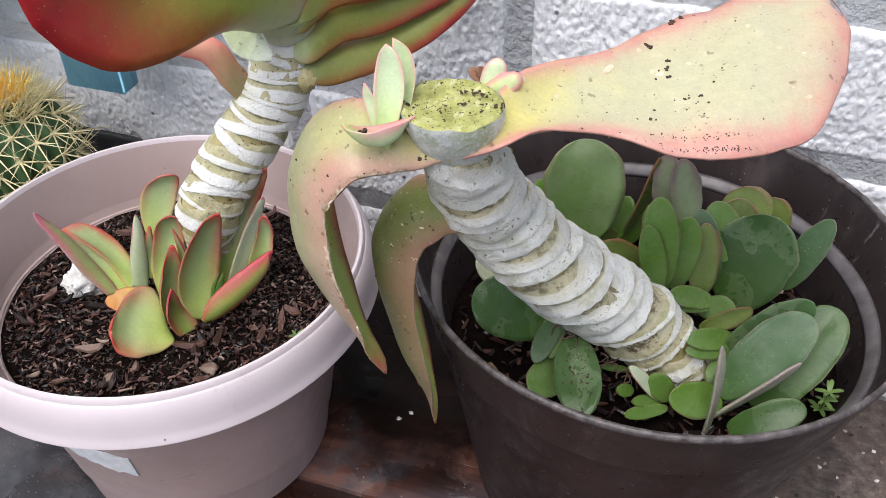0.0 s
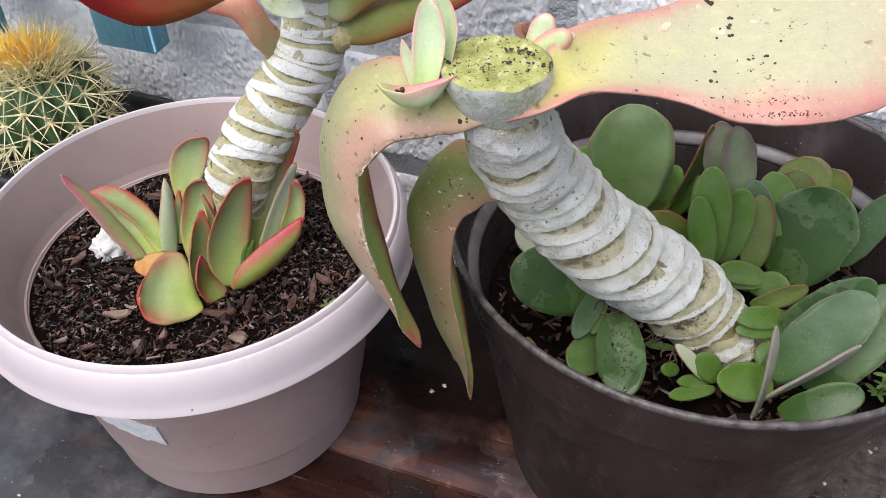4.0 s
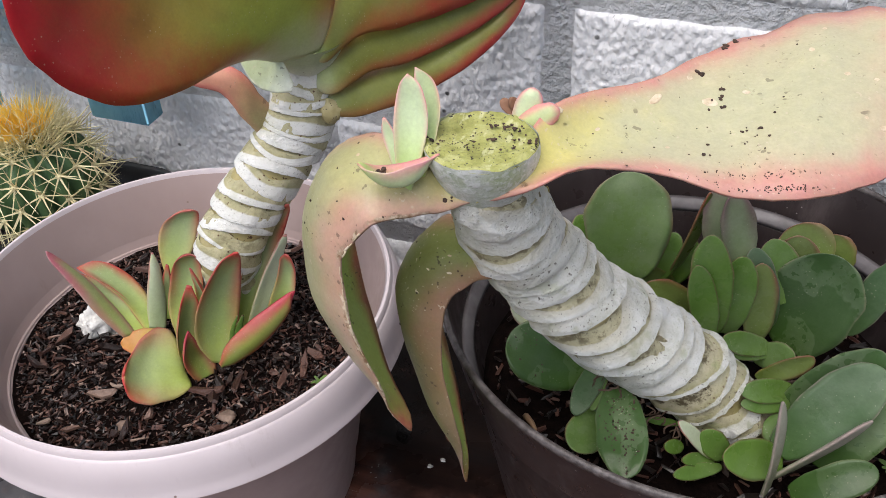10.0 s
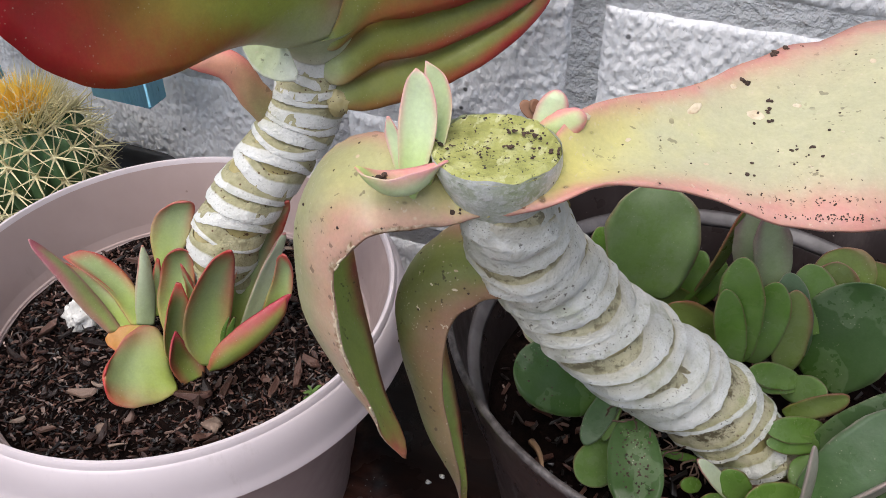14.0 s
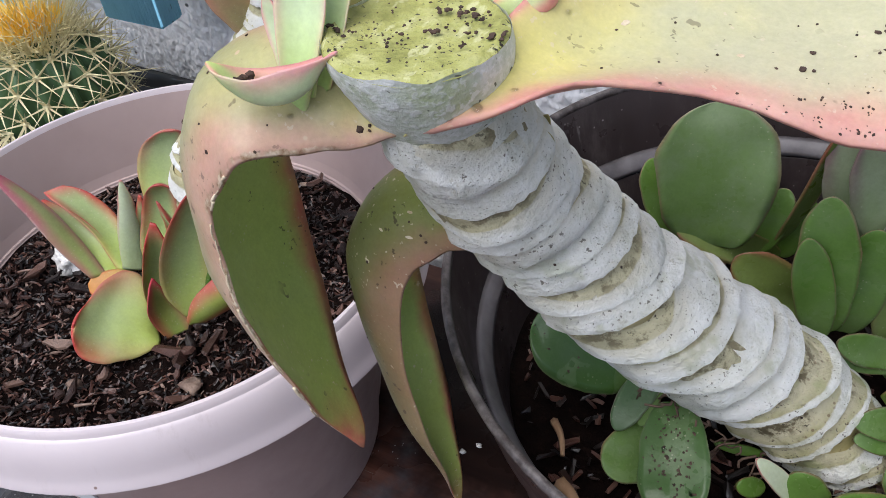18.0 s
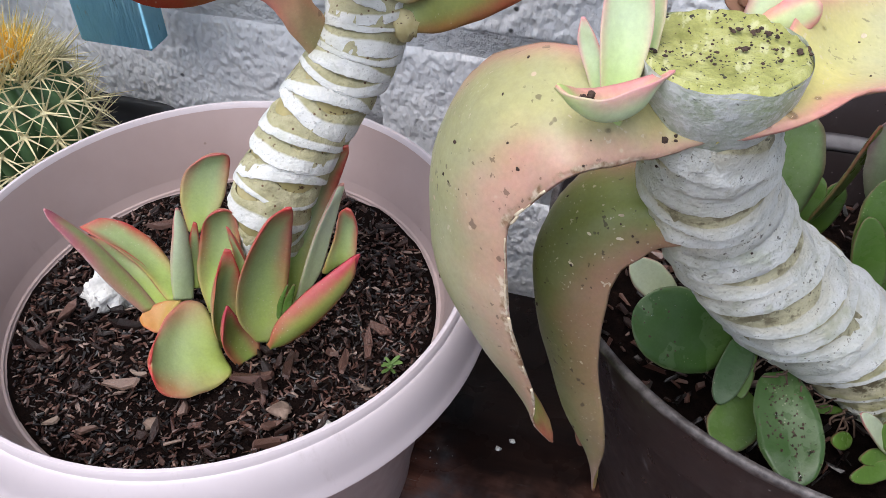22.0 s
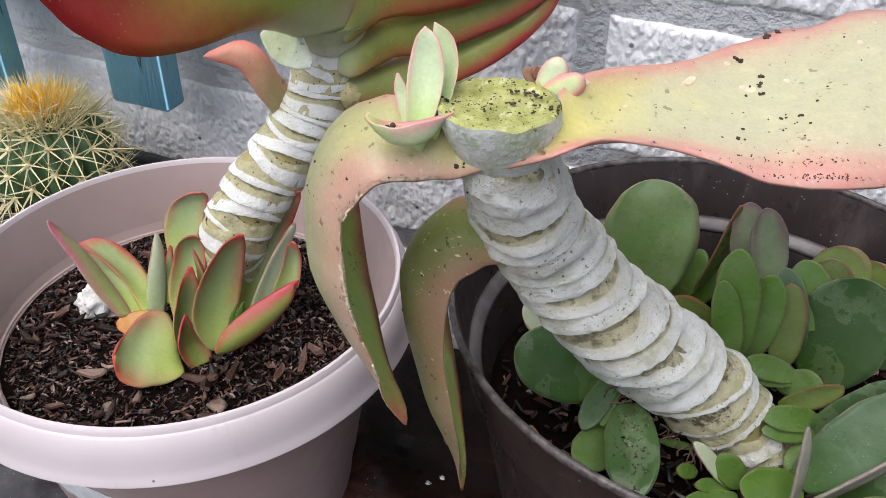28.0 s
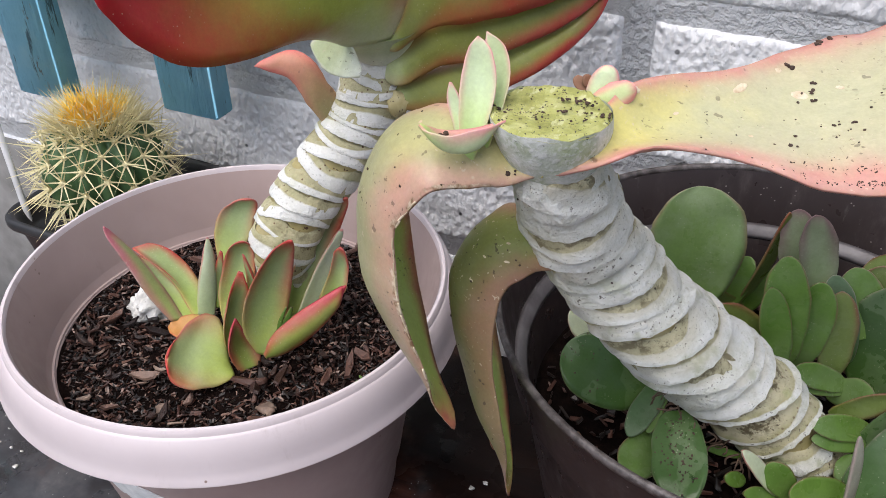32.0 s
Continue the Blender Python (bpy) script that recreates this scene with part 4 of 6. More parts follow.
BX, BY = 0.0, 0.450
brown_pot = thing("plant_pot", (BX, BY, 0), "large dark brown plastic pot, scuffed and dusty", "plant pot")
bm, _ = lathe([(0.0, 0.001), (0.108, 0.0), (0.111, 0.003), (0.1425, 0.175), (0.1445, 0.181), (0.1490, 0.185), (0.1585, 0.2265), (0.1590, 0.229), (0.1575, 0.230),
               (0.1560, 0.2275), (0.1465, 0.187), (0.1400, 0.182), (0.1385, 0.178), (0.132, 0.140), (0.0, 0.135)], (BX, BY, 0), wobble=0.0)
part("body", bm, M_BROWN, brown_pot, "dark brown tapered plastic body", sharp=25)
bm, _ = lathe([(0.1583, 0.2262), (0.1603, 0.2275), (0.1606, 0.2300), (0.1592, 0.2318), (0.1572, 0.2312), (0.1563, 0.2285), (0.1583, 0.2262)], (BX, BY, 0))
part("rim", bm, M_WORN, brown_pot, "rubbed pale edge of the rim")
bm, _ = lathe([(0.1470, 0.1895), (0.1478, 0.1915), (0.1450, 0.1905), (0.1405, 0.1860), (0.1395, 0.1835), (0.1420, 0.1830), (0.1470, 0.1895)], (BX, BY, 0))
part("ledge", bm, M_LEDGE, brown_pot, "inner ledge, its highlight and wear put into a paler grey")
bed_b = soil_bed("potting_soil", (BX, BY), 0.1335, 0.147, "black damp soil in the brown pot", 0.004, 8)
scatter_chips((BX, BY), 0.128, 0.150, 900, 0.011, "dark bark chips in the brown pot", 9)

# a faint grass motif moulded into the pink wall
def pot_point(angle, z, lift):
    r = 0.1100 + (z - 0.060) * 0.0155 / 0.088 + lift
    return Vector((AX + r * math.cos(radians(angle)), AY + r * math.sin(radians(angle)), z))


rnd = random.Random(6)
for centre in (305, 215, 35, 125):
    bm = bmesh.new()
    for k in range(17):
        lean = -24 + 3.0 * k
        rise = rnd.uniform(0.03, 0.055) * (1 - 0.4 * abs(lean) / 24)
        droop = rnd.uniform(0.0, 0.016) * abs(lean) / 24
        pts = [pot_point(centre + lean * f ** 1.2, 0.064 + rise * f * (1.6 - 0.6 * f) - droop * f * f, -0.00045) for f in (0.40, 0.48, 0.55, 0.7, 0.85, 1.0)]
        tube(spline(pts, 8), 0.0007, 5, bm, taper=0.35)
    part("relief", bm, M_PINK, pink_pot, "faint moulded grass motif")

# torn label on the pink pot
bm = bmesh.new()
skins = []
for lift in (0.0012, 0.0002):
    cols = []
    for i in range(25):
        f = i / 24
        a = radians(243 + 40 * f)
        taper = 0.35 + 0.65 * min(1.0, f * 2.5)
        mid = 0.1205 - 0.023 * f
        half = (0.0122 + 0.0030 * noise.noise(Vector((f * 9, 2.0, 0))) + 0.0014 * noise.noise(Vector((f * 31, 4.0, 0)))) * taper
        lo_, hi_ = mid - half * (1.05 + 0.35 * noise.noise(Vector((f * 14, 7.0, 0))) + 0.15 * noise.noise(Vector((f * 40, 9.0, 0)))), mid + half
        col = []
        for j in range(5):
            z = lo_ + (hi_ - lo_) * j / 4
            r = 0.1100 + (z - 0.060) * 0.0155 / 0.088 + lift
            col.append(bm.verts.new((AX + r * math.cos(a), AY + r * math.sin(a), z)))
        cols.append(col)
    skins.append(cols)
front, back = skins
for i in range(24):
    for j in range(4):
        bm.faces.new((front[i][j], front[i + 1][j], front[i + 1][j + 1], front[i][j + 1]))
        bm.faces.new((back[i][j], back[i][j + 1], back[i + 1][j + 1], back[i + 1][j]))
    bm.faces.new((front[i][0], back[i][0], back[i + 1][0], front[i + 1][0]))
    bm.faces.new((front[i][4], front[i + 1][4], back[i + 1][4], back[i][4]))
for i in (0, 24):
    for j in range(4):
        bm.faces.new((front[i][j], front[i][j + 1], back[i][j + 1], back[i][j]))
bmesh.ops.recalc_face_normals(bm, faces=bm.faces[:])
part("label", bm, M_LABEL, pink_pot, "torn white paper label remnant", sharp=40)

# ---- the cut plant in the brown pot ----
cut_plant = thing("succulent", (0.035, 0.42, 0.15), "beheaded succulent, thick pale scarred leaning stem, three wilting leaves", "succulent")
STEM_C = [(0.0395, 0.4235, 0.138), (0.0145, 0.4195, 0.171), (-0.0150, 0.405, 0.206), (-0.0395, 0.389, 0.2335), (-0.0655, 0.370, 0.269), (-0.0830, 0.356, 0.301), (-0.0915, 0.3405, 0.326), (-0.0945, 0.3240, 0.356), (-0.0960, 0.3180, 0.3685)]
STEM_R = [0.0205, 0.0232, 0.0247, 0.0254, 0.0240, 0.0224, 0.0212, 0.0190, 0.0165]
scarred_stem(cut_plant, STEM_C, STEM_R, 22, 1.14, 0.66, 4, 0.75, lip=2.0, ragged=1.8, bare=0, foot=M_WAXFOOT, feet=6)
bm = bmesh.new()
ends = []
for i in range(13):
    f = i / 12
    c = Vector((-0.0962 - 0.0008 * f, 0.3165 - 0.0055 * f, 0.3660 + 0.0252 * f))
    r = 0.0166 + 0.0064 * math.sin(min(1.0, f * 1.08) * math.pi / 2) ** 0.9
    ring = []
    for k in range(56):
        a = 2 * math.pi * k / 56
        w_ = 1 + 0.02 * noise.noise(Vector((2 * math.cos(a), 2 * math.sin(a), f * 3))) + 0.008 * noise.noise(Vector((9 * math.cos(a), 9 * math.sin(a), f * 6)))
        lift = (0.0014 * noise.noise(Vector((2 * math.cos(a), 2 * math.sin(a), 7))) + 0.0005 * noise.noise(Vector((12 * math.cos(a), 12 * math.sin(a), 2)))) * f
        ring.append(bm.verts.new(c + Vector((r * w_ * math.cos(a), r * w_ * math.sin(a), lift))))
    ends.append(ring)
for p, q in zip(ends, ends[1:]):
    for k in range(56):
        bm.faces.new((p[k], p[(k + 1) % 56], q[(k + 1) % 56], q[k]))
part("stem_top", bm, M_WAXGREEN, cut_plant, "bowl-shaped waxy grey-green stem top")
bm = bmesh.new()
prev = None
for i in range(15):
    f = i / 14
    ring = []
    for k in range(56 if i else 1):
        a = 2 * math.pi * k / 56
        r = 0.0229 * f
        dome = -0.0008 * (1 - f ** 3) + 0.0009 * noise.noise(Vector((120 * r * math.cos(a), 120 * r * math.sin(a), 3))) + 0.0006 * noise.noise(Vector((330 * r * math.cos(a), 330 * r * math.sin(a), 5)))
        dome += 0.0014 * math.exp(-((f - 0.93) / 0.05) ** 2) * (0.6 + 0.8 * noise.noise(Vector((7 * math.cos(a), 7 * math.sin(a), 1))))
        ring.append(bm.verts.new((-0.097 + r * math.cos(a), 0.311 + r * math.sin(a), 0.3914 + dome - 0.0012 * (f > 0.99))))
    if prev:
        for k in range(56):
            if len(prev) == 1:
                bm.faces.new((prev[0], ring[k], ring[(k + 1) % 56]))
            else:
                bm.faces.new((prev[k], ring[k], ring[(k + 1) % 56], prev[(k + 1) % 56]))
    prev = ring
part("cut_face", bm, M_CUT, cut_plant, "flat yellow-green cut face flecked with soil")
bm = bmesh.new()
rnd = random.Random(41)
for gx, gy, spread, count, size in ((0.006, 0.000, 0.0022, 9, 0.0008), (-0.002, -0.006, 0.003, 10, 0.0005), (0.010, 0.011, 0.003, 12, 0.0008), (0.003, 0.012, 0.002, 5, 0.0008), (-0.008, -0.002, 0.006, 16, 0.0004), (0.012, 0.003, 0.004, 14, 0.0005), (0.0, 0.004, 0.011, 60, 0.00032), (-0.016, -0.008, 0.002, 4, 0.0007), (0.019, 0.004, 0.002, 7, 0.0009)):
    for _ in range(count):
        x, y = rnd.gauss(gx, spread), rnd.gauss(gy, spread)
        if math.hypot(x, y) > 0.0222:
            continue
        k = size * rnd.uniform(0.35, 1.1)
        made = bmesh.ops.create_icosphere(bm, subdivisions=1, radius=1.0, matrix=Matrix.Translation((-0.097 + x, 0.311 + y, 0.3918 + k * 0.3)) @ Matrix.Rotation(rnd.uniform(0, 6.28), 4, "Z") @ Matrix.Diagonal((k * rnd.uniform(0.8, 1.8), k, k * 0.7, 1)))
        for vv in made["verts"]:
            vv.co += Vector((rnd.uniform(-1, 1), rnd.uniform(-1, 1), rnd.uniform(-1, 1))) * k * 0.3
tagged(part("soil_crumbs", bm, M_CRUMB, flat=True), "dark soil crumbs lying on the cut stem", "soil", kind="stuff")


def strap(parent, near, far, cups, material, thick, label, seed, trim=(1, 1), ripple=0.05, notch=None, nu=44, nv=16, under=None):
    """A long leaf between its two margins, given section by section."""
    near, far = [Vector(p) for p in near], [Vector(p) for p in far]
    spine = [(a + b) / 2 for a, b in zip(near, far)]
    sides = [(b - a).normalized() if (b - a).length > 1e-4 else None for a, b in zip(near, far)]
    for i, s in enumerate(sides):
        if s is None:
            sides[i] = sides[i - 1]
    widths = [(b - a).length for a, b in zip(near, far)]
    return part("leaf", blade(spine, sides, widths, cups, thick, nu=nu, nv=nv, ripple=ripple, seed=seed, notch=notch, pivot=1.0, skew=True), material, parent, label, under)


def on_leaf(ob, u, v, front=0):
    """The place and outward normal of a leaf's face at (u, v)."""
    me = ob.data
    layer = me.uv_layers[0].data
    best, found = 9.0, None
    for p in me.polygons:
        if p.material_index != front:
            continue
        su = sum(layer[i].uv[0] for i in p.loop_indices) / len(p.loop_indices)
        sv = sum(layer[i].uv[1] for i in p.loop_indices) / len(p.loop_indices)
        e = abs(su - u) + 0.4 * abs(sv - v)
        if e < best:
            best, found = e, p
    return ob.matrix_world @ found.center, found.normal.copy()


def turned_to(normal, spin):
    return normal.to_track_quat("Z", "Y").to_matrix().to_4x4() @ Matrix.Rotation(spin, 4, "Z")


def scar(parent, u, v, size, stretch, spin, rnd, front=0):
    """A corky oval scar with a raised ring, lying on a leaf."""
    at, n = on_leaf(parent, u, v, front)
    bm = bmesh.new()
    rings = []
    for rr, hh in ((1.15, -0.06), (1.0, 0.16), (0.78, 0.18), (0.55, 0.05)):
        rings.append([bm.verts.new((size * rr * stretch * math.cos(a) * w_, size * rr * math.sin(a) * w_, size * hh)) for a, w_ in ((2 * math.pi * k / 14, 1 + rnd.uniform(-0.15, 0.15)) for k in range(14))])
    for p, q in zip(rings, rings[1:]):
        for k in range(14):
            bm.faces.new((p[k], p[(k + 1) % 14], q[(k + 1) % 14], q[k]))
    bm.faces.new(rings[-1])
    bm.transform(Matrix.Translation(at) @ turned_to(n, spin))
    part("scar", bm, M_SCAR, parent, "corky tan scar")


def crumbs(leaf_ob, spots, label, seed, front=0):
    """Loose dark soil crumbs lying on a leaf: (u, v, spread u, spread v, count, size)."""
    rnd = random.Random(seed)
    bm = bmesh.new()
    for u, v, du, dv, count, size in spots:
        for _ in range(count):
            at, n = on_leaf(leaf_ob, min(0.97, u + rnd.gauss(0, du)), min(0.97, max(0.03, v + rnd.gauss(0, dv))), front)
            side = n.orthogonal().normalized()
            at = at + side * rnd.uniform(-0.0016, 0.0016) + n.cross(side) * rnd.uniform(-0.0016, 0.0016)
            s = size * rnd.uniform(0.4, 1.2)
            r = bmesh.ops.create_icosphere(bm, subdivisions=1, radius=1.0, matrix=Matrix.Translation(at + n * s * 0.3) @ turned_to(n, rnd.uniform(0, 6.28)) @ Matrix.Diagonal((s * rnd.uniform(0.8, 1.6), s, s * 0.6, 1)))
            for vv in r["verts"]:
                vv.co += Vector((rnd.uniform(-1, 1), rnd.uniform(-1, 1), rnd.uniform(-1, 1))) * s * 0.25
    tagged(part("soil_crumbs", bm, M_CRUMB, flat=True), label, "soil", kind="stuff")


def drop(leaf_ob, u, v, size, front=0):
    at, n = on_leaf(leaf_ob, u, v, front)
    bm = bmesh.new()
    bmesh.ops.create_icosphere(bm, subdivisions=2, radius=1.0, matrix=Matrix.Translation(at) @ turned_to(n, u * 50) @ Matrix.Diagonal((size * 1.3, size, size * 0.5, 1)))
    tagged(part("water_drop", bm, M_WATER), "clear round water drop on a leaf", "water drop", "drops on the leaves")



long_leaf = strap(cut_plant,
      [(-0.0940, 0.2982, 0.3702), (-0.0850, 0.2970, 0.3745), (-0.0720, 0.3015, 0.3795), (-0.057, 0.3150, 0.3825), (-0.029, 0.332, 0.376), (-0.013, 0.331, 0.374), (0.008, 0.334, 0.371), (0.027, 0.338, 0.371), (0.046, 0.352, 0.371), (0.061, 0.369, 0.375), (0.071, 0.410, 0.383)],
      [(-0.0940, 0.2985, 0.3712), (-0.0860, 0.3080, 0.3810), (-0.0770, 0.3430, 0.3920), (-0.059, 0.369, 0.390), (-0.040, 0.389, 0.389), (-0.022, 0.419, 0.389), (-0.002, 0.442, 0.390), (0.022, 0.460, 0.396), (0.042, 0.466, 0.399), (0.058, 0.464, 0.400), (0.071, 0.442, 0.392)],
      [0.0, 0.0, -0.10, -0.16, -0.1, -0.05, 0.0, 0.04, 0.05, 0.04, 0.0], M_YELLOW, 0.0050, "long yellow strap leaf with pink margins, spots and a torn tip", 2, notch=lambda u, v: 0.90 < u < 0.945 and v > 0.82)
hook = strap(cut_plant,
      [(-0.0945, 0.2980, 0.3708), (-0.1010, 0.2965, 0.3680), (-0.109, 0.2930, 0.3655), (-0.119, 0.285, 0.367), (-0.129, 0.275, 0.368), (-0.138, 0.274, 0.359), (-0.145, 0.274, 0.345), (-0.143, 0.270, 0.319), (-0.138, 0.271, 0.293), (-0.133, 0.277, 0.264), (-0.1275, 0.2885, 0.230)],
      [(-0.0950, 0.2985, 0.3712), (-0.1050, 0.3060, 0.3790), (-0.114, 0.320, 0.3845), (-0.132, 0.314, 0.384), (-0.150, 0.321, 0.379), (-0.168, 0.330, 0.365), (-0.175, 0.335, 0.338), (-0.172, 0.334, 0.304), (-0.160, 0.324, 0.270), (-0.143, 0.306, 0.244), (-0.1265, 0.2895, 0.229)],
      [0.0, 0.0, -0.05, -0.10, -0.14, -0.18, -0.22, -0.23, -0.17, -0.08, 0.0], M_HOOK, 0.0042, "faded pink-green drooping leaf hooked downwards, margin torn", 5, under=M_UNDER)
low_hook = strap(cut_plant,
      [(-0.088, 0.324, 0.318), (-0.093, 0.324, 0.312), (-0.105, 0.323, 0.305), (-0.114, 0.317, 0.297), (-0.117, 0.311, 0.283), (-0.115, 0.307, 0.256), (-0.109, 0.305, 0.223), (-0.108, 0.312, 0.190), (-0.1090, 0.3190, 0.157)],
      [(-0.100, 0.340, 0.330), (-0.107, 0.344, 0.328), (-0.130, 0.352, 0.318), (-0.138, 0.355, 0.302), (-0.138, 0.352, 0.284), (-0.131, 0.346, 0.255), (-0.121, 0.338, 0.222), (-0.112, 0.328, 0.190), (-0.1085, 0.3200, 0.157)],
      [0.0, -0.10, -0.25, -0.34, -0.38, -0.38, -0.35, -0.3, 0.0], M_HOOKLOW, 0.0042, "olive drooping leaf with a brown dried tip", 7, under=M_UNDER)
leaf(cut_plant, (-0.089, 0.340, 0.378), (-0.085, 0.346, 0.398), (0.19, -0.95, 0.26), 0.012, 0.05, 0.05, M_BUD, thick=0.008)
leaf(cut_plant, (-0.089, 0.337, 0.383), (-0.073, 0.341, 0.393), (0.00, -0.92, 0.40), 0.011, 0.05, 0.08, M_BUDPINK, thick=0.009)
leaf(cut_plant, (-0.092, 0.344, 0.385), (-0.099, 0.345, 0.391), (0.25, -0.83, 0.51), 0.005, 0.30, 0.10, M_DRY)
leaf(cut_plant, (-0.094, 0.343, 0.389), (-0.094, 0.345, 0.393), (0.70, -0.63, 0.34), 0.004, 0.30, 0.10, M_DRY)
leaf(cut_plant, (-0.082, 0.342, 0.343), (-0.076, 0.341, 0.354), (0.20, -0.97, -0.13), 0.005, 0.30, 0.20, M_HUSK, thick=0.0014)
leaf(cut_plant, (-0.084, 0.333, 0.350), (-0.072, 0.336, 0.347), (0.2, -0.75, 0.6), 0.009, 0.25, 0.15, M_HUSK, thick=0.0014)
strap(cut_plant,
      [(-0.1360, 0.2795, 0.3915), (-0.1300, 0.2780, 0.3905), (-0.1230, 0.2795, 0.3900), (-0.1150, 0.2855, 0.3915), (-0.1080, 0.2935, 0.3925)],
      [(-0.1355, 0.2805, 0.3915), (-0.1310, 0.2850, 0.3885), (-0.1245, 0.2900, 0.3872), (-0.1165, 0.2945, 0.3885), (-0.1080, 0.2945, 0.3925)],
      [0.0, -0.42, -0.60, -0.52, 0.0], M_BUD, 0.0022, "small boat-shaped bud leaf with a pink margin", 12, ripple=0.02, under=M_BUDPINK)
strap(cut_plant,
      [(-0.1240, 0.2910, 0.374), (-0.1270, 0.2950, 0.388), (-0.1290, 0.3005, 0.401), (-0.1285, 0.3060, 0.412), (-0.1260, 0.3085, 0.4165)],
      [(-0.1195, 0.2920, 0.374), (-0.1165, 0.2975, 0.388), (-0.1158, 0.3035, 0.401), (-0.1195, 0.3075, 0.412), (-0.1255, 0.3088, 0.4165)],
      [0.1, 0.25, 0.28, 0.2, 0.0], M_BUD, 0.0028, "tall pale green bud leaf with pink edges", 13, ripple=0.02)
strap(cut_plant,
      [(-0.1200, 0.2970, 0.376), (-0.1215, 0.3020, 0.388), (-0.1235, 0.3080, 0.401), (-0.1255, 0.3150, 0.411), (-0.1262, 0.3175, 0.4150)],
      [(-0.1160, 0.2990, 0.378), (-0.1140, 0.3050, 0.390), (-0.1138, 0.3120, 0.402), (-0.1180, 0.3165, 0.411), (-0.1255, 0.3177, 0.4150)],
      [0.2, 0.38, 0.42, 0.35, 0.0], M_BUD, 0.0028, "folded bud leaf flushed pink", 14, ripple=0.02, under=M_BUDPINK)
strap(cut_plant,
      [(-0.1265, 0.2940, 0.376), (-0.1300, 0.2970, 0.384), (-0.1345, 0.3005, 0.393), (-0.1345, 0.3023, 0.3995)],
      [(-0.1230, 0.2955, 0.376), (-0.1250, 0.2985, 0.384), (-0.1290, 0.3015, 0.393), (-0.1335, 0.3026, 0.3995)],
      [0.1, 0.25, 0.25, 0], M_BUD, 0.0024, "", 15, ripple=0.02)
strap(cut_plant,
      [(-0.1225, 0.2945, 0.377), (-0.1235, 0.2995, 0.390), (-0.1245, 0.3060, 0.403), (-0.1255, 0.3110, 0.4125)],
      [(-0.1185, 0.2955, 0.377), (-0.1180, 0.3010, 0.390), (-0.1200, 0.3075, 0.403), (-0.1248, 0.3113, 0.4125)],
      [0.1, 0.3, 0.3, 0], M_BUD, 0.0020, "", 16, ripple=0.02)
clod = Vector((-0.1285, 0.2830, 0.3875))
bm = bmesh.new()
rnd = random.Random(61)
for _ in range(16):
    k = rnd.uniform(0.0005, 0.0013)
    bmesh.ops.create_icosphere(bm, subdivisions=1, radius=k, matrix=Matrix.Translation(clod + Vector((rnd.gauss(0, 0.0014), rnd.gauss(0, 0.0009), rnd.uniform(-0.0012, 0.0006)))))
tagged(part("soil_crumbs", bm, M_CRUMB, flat=True), "clod of dark soil held in a bud leaf", "soil", kind="stuff")
pts = [on_leaf(hook, 0.46 + 0.45 * k / 40, 0.0)[0] for k in range(41)]
bm = bmesh.new()
rnd = random.Random(52)
for p, q in zip(pts[::2], pts[2::2]):
    if rnd.random() < 0.22 or (q - p).length < 1e-5:
        continue
    off = Vector((rnd.uniform(-0.0005, 0.0005), rnd.uniform(-0.0008, 0), rnd.uniform(-0.0005, 0.0005)))
    tube(spline([p + off, (p + q) / 2 + off * 1.6, q + off], 5), rnd.uniform(0.0002, 0.00055), 6, bm, taper=rnd.uniform(0.3, 1.1))
part("torn_edge", bm, M_SCAR, hook, "dry torn pale brown margin")
leaf(cut_plant, (-0.1215, 0.3225, 0.2050), (-0.1175, 0.3200, 0.1880), (0.3, -0.8, 0.5), 0.0042, 0.25, 0.10, M_DRY, thick=0.0012, label="dried brown shred of the leaf tip")
rnd = random.Random(8)
for u, v, s, st in ((0.22, 0.93, 0.0030, 1.9), (0.13, 0.55, 0.0016, 1.5), (0.40, 0.80, 0.0034, 2.2), (0.50, 0.62, 0.0042, 1.5), (0.47, 0.86, 0.0024, 1.2), (0.58, 0.62, 0.0020, 1.6), (0.70, 0.72, 0.0022, 1.3), (0.76, 0.55, 0.0020, 1.3), (0.83, 0.45, 0.0016, 1.2),
                    (0.72, 0.86, 0.0016, 1.2), (0.16, 0.20, 0.0022, 1.4), (0.10, 0.10, 0.0014, 1.2), (0.30, 0.60, 0.0014, 1.6), (0.86, 0.20, 0.0020, 1.7), (0.80, 0.28, 0.0014, 1.1), (0.43, 0.30, 0.0013, 1.4)):
    scar(long_leaf, u, v, s * 0.50, st, rnd.uniform(-0.5, 0.5), rnd, 1)
for u, v, s, st in ((0.17, 0.20, 0.0020, 1.5), (0.24, 0.35, 0.0008, 2.2), (0.28, 0.15, 0.0009, 2.5), (0.34, 0.30, 0.0007, 2.2), (0.42, 0.2, 0.0008, 2.4)):
    scar(low_hook, u, v, s * 0.55, st, rnd.uniform(-0.5, 0.5), rnd)
crumbs(long_leaf, ((0.53, 0.60, 0.015, 0.04, 14, 0.0009), (0.49, 0.86, 0.01, 0.02, 4, 0.0012), (0.55, 0.95, 0.006, 0.01, 6, 0.0011), (0.60, 0.33, 0.03, 0.05, 14, 0.0006), (0.50, 0.24, 0.01, 0.02, 3, 0.0011), (0.60, 0.07, 0.06, 0.035, 130, 0.00032), (0.66, 0.04, 0.03, 0.02, 60, 0.0003), (0.45, 0.5, 0.15, 0.25, 24, 0.0004)), "dark soil crumbs scattered on the yellow leaf", 3, 1)
crumbs(hook, ((0.16, 0.35, 0.03, 0.15, 8, 0.0008), (0.55, 0.3, 0.2, 0.2, 16, 0.0006)), "specks of soil on the drooping leaf", 4)
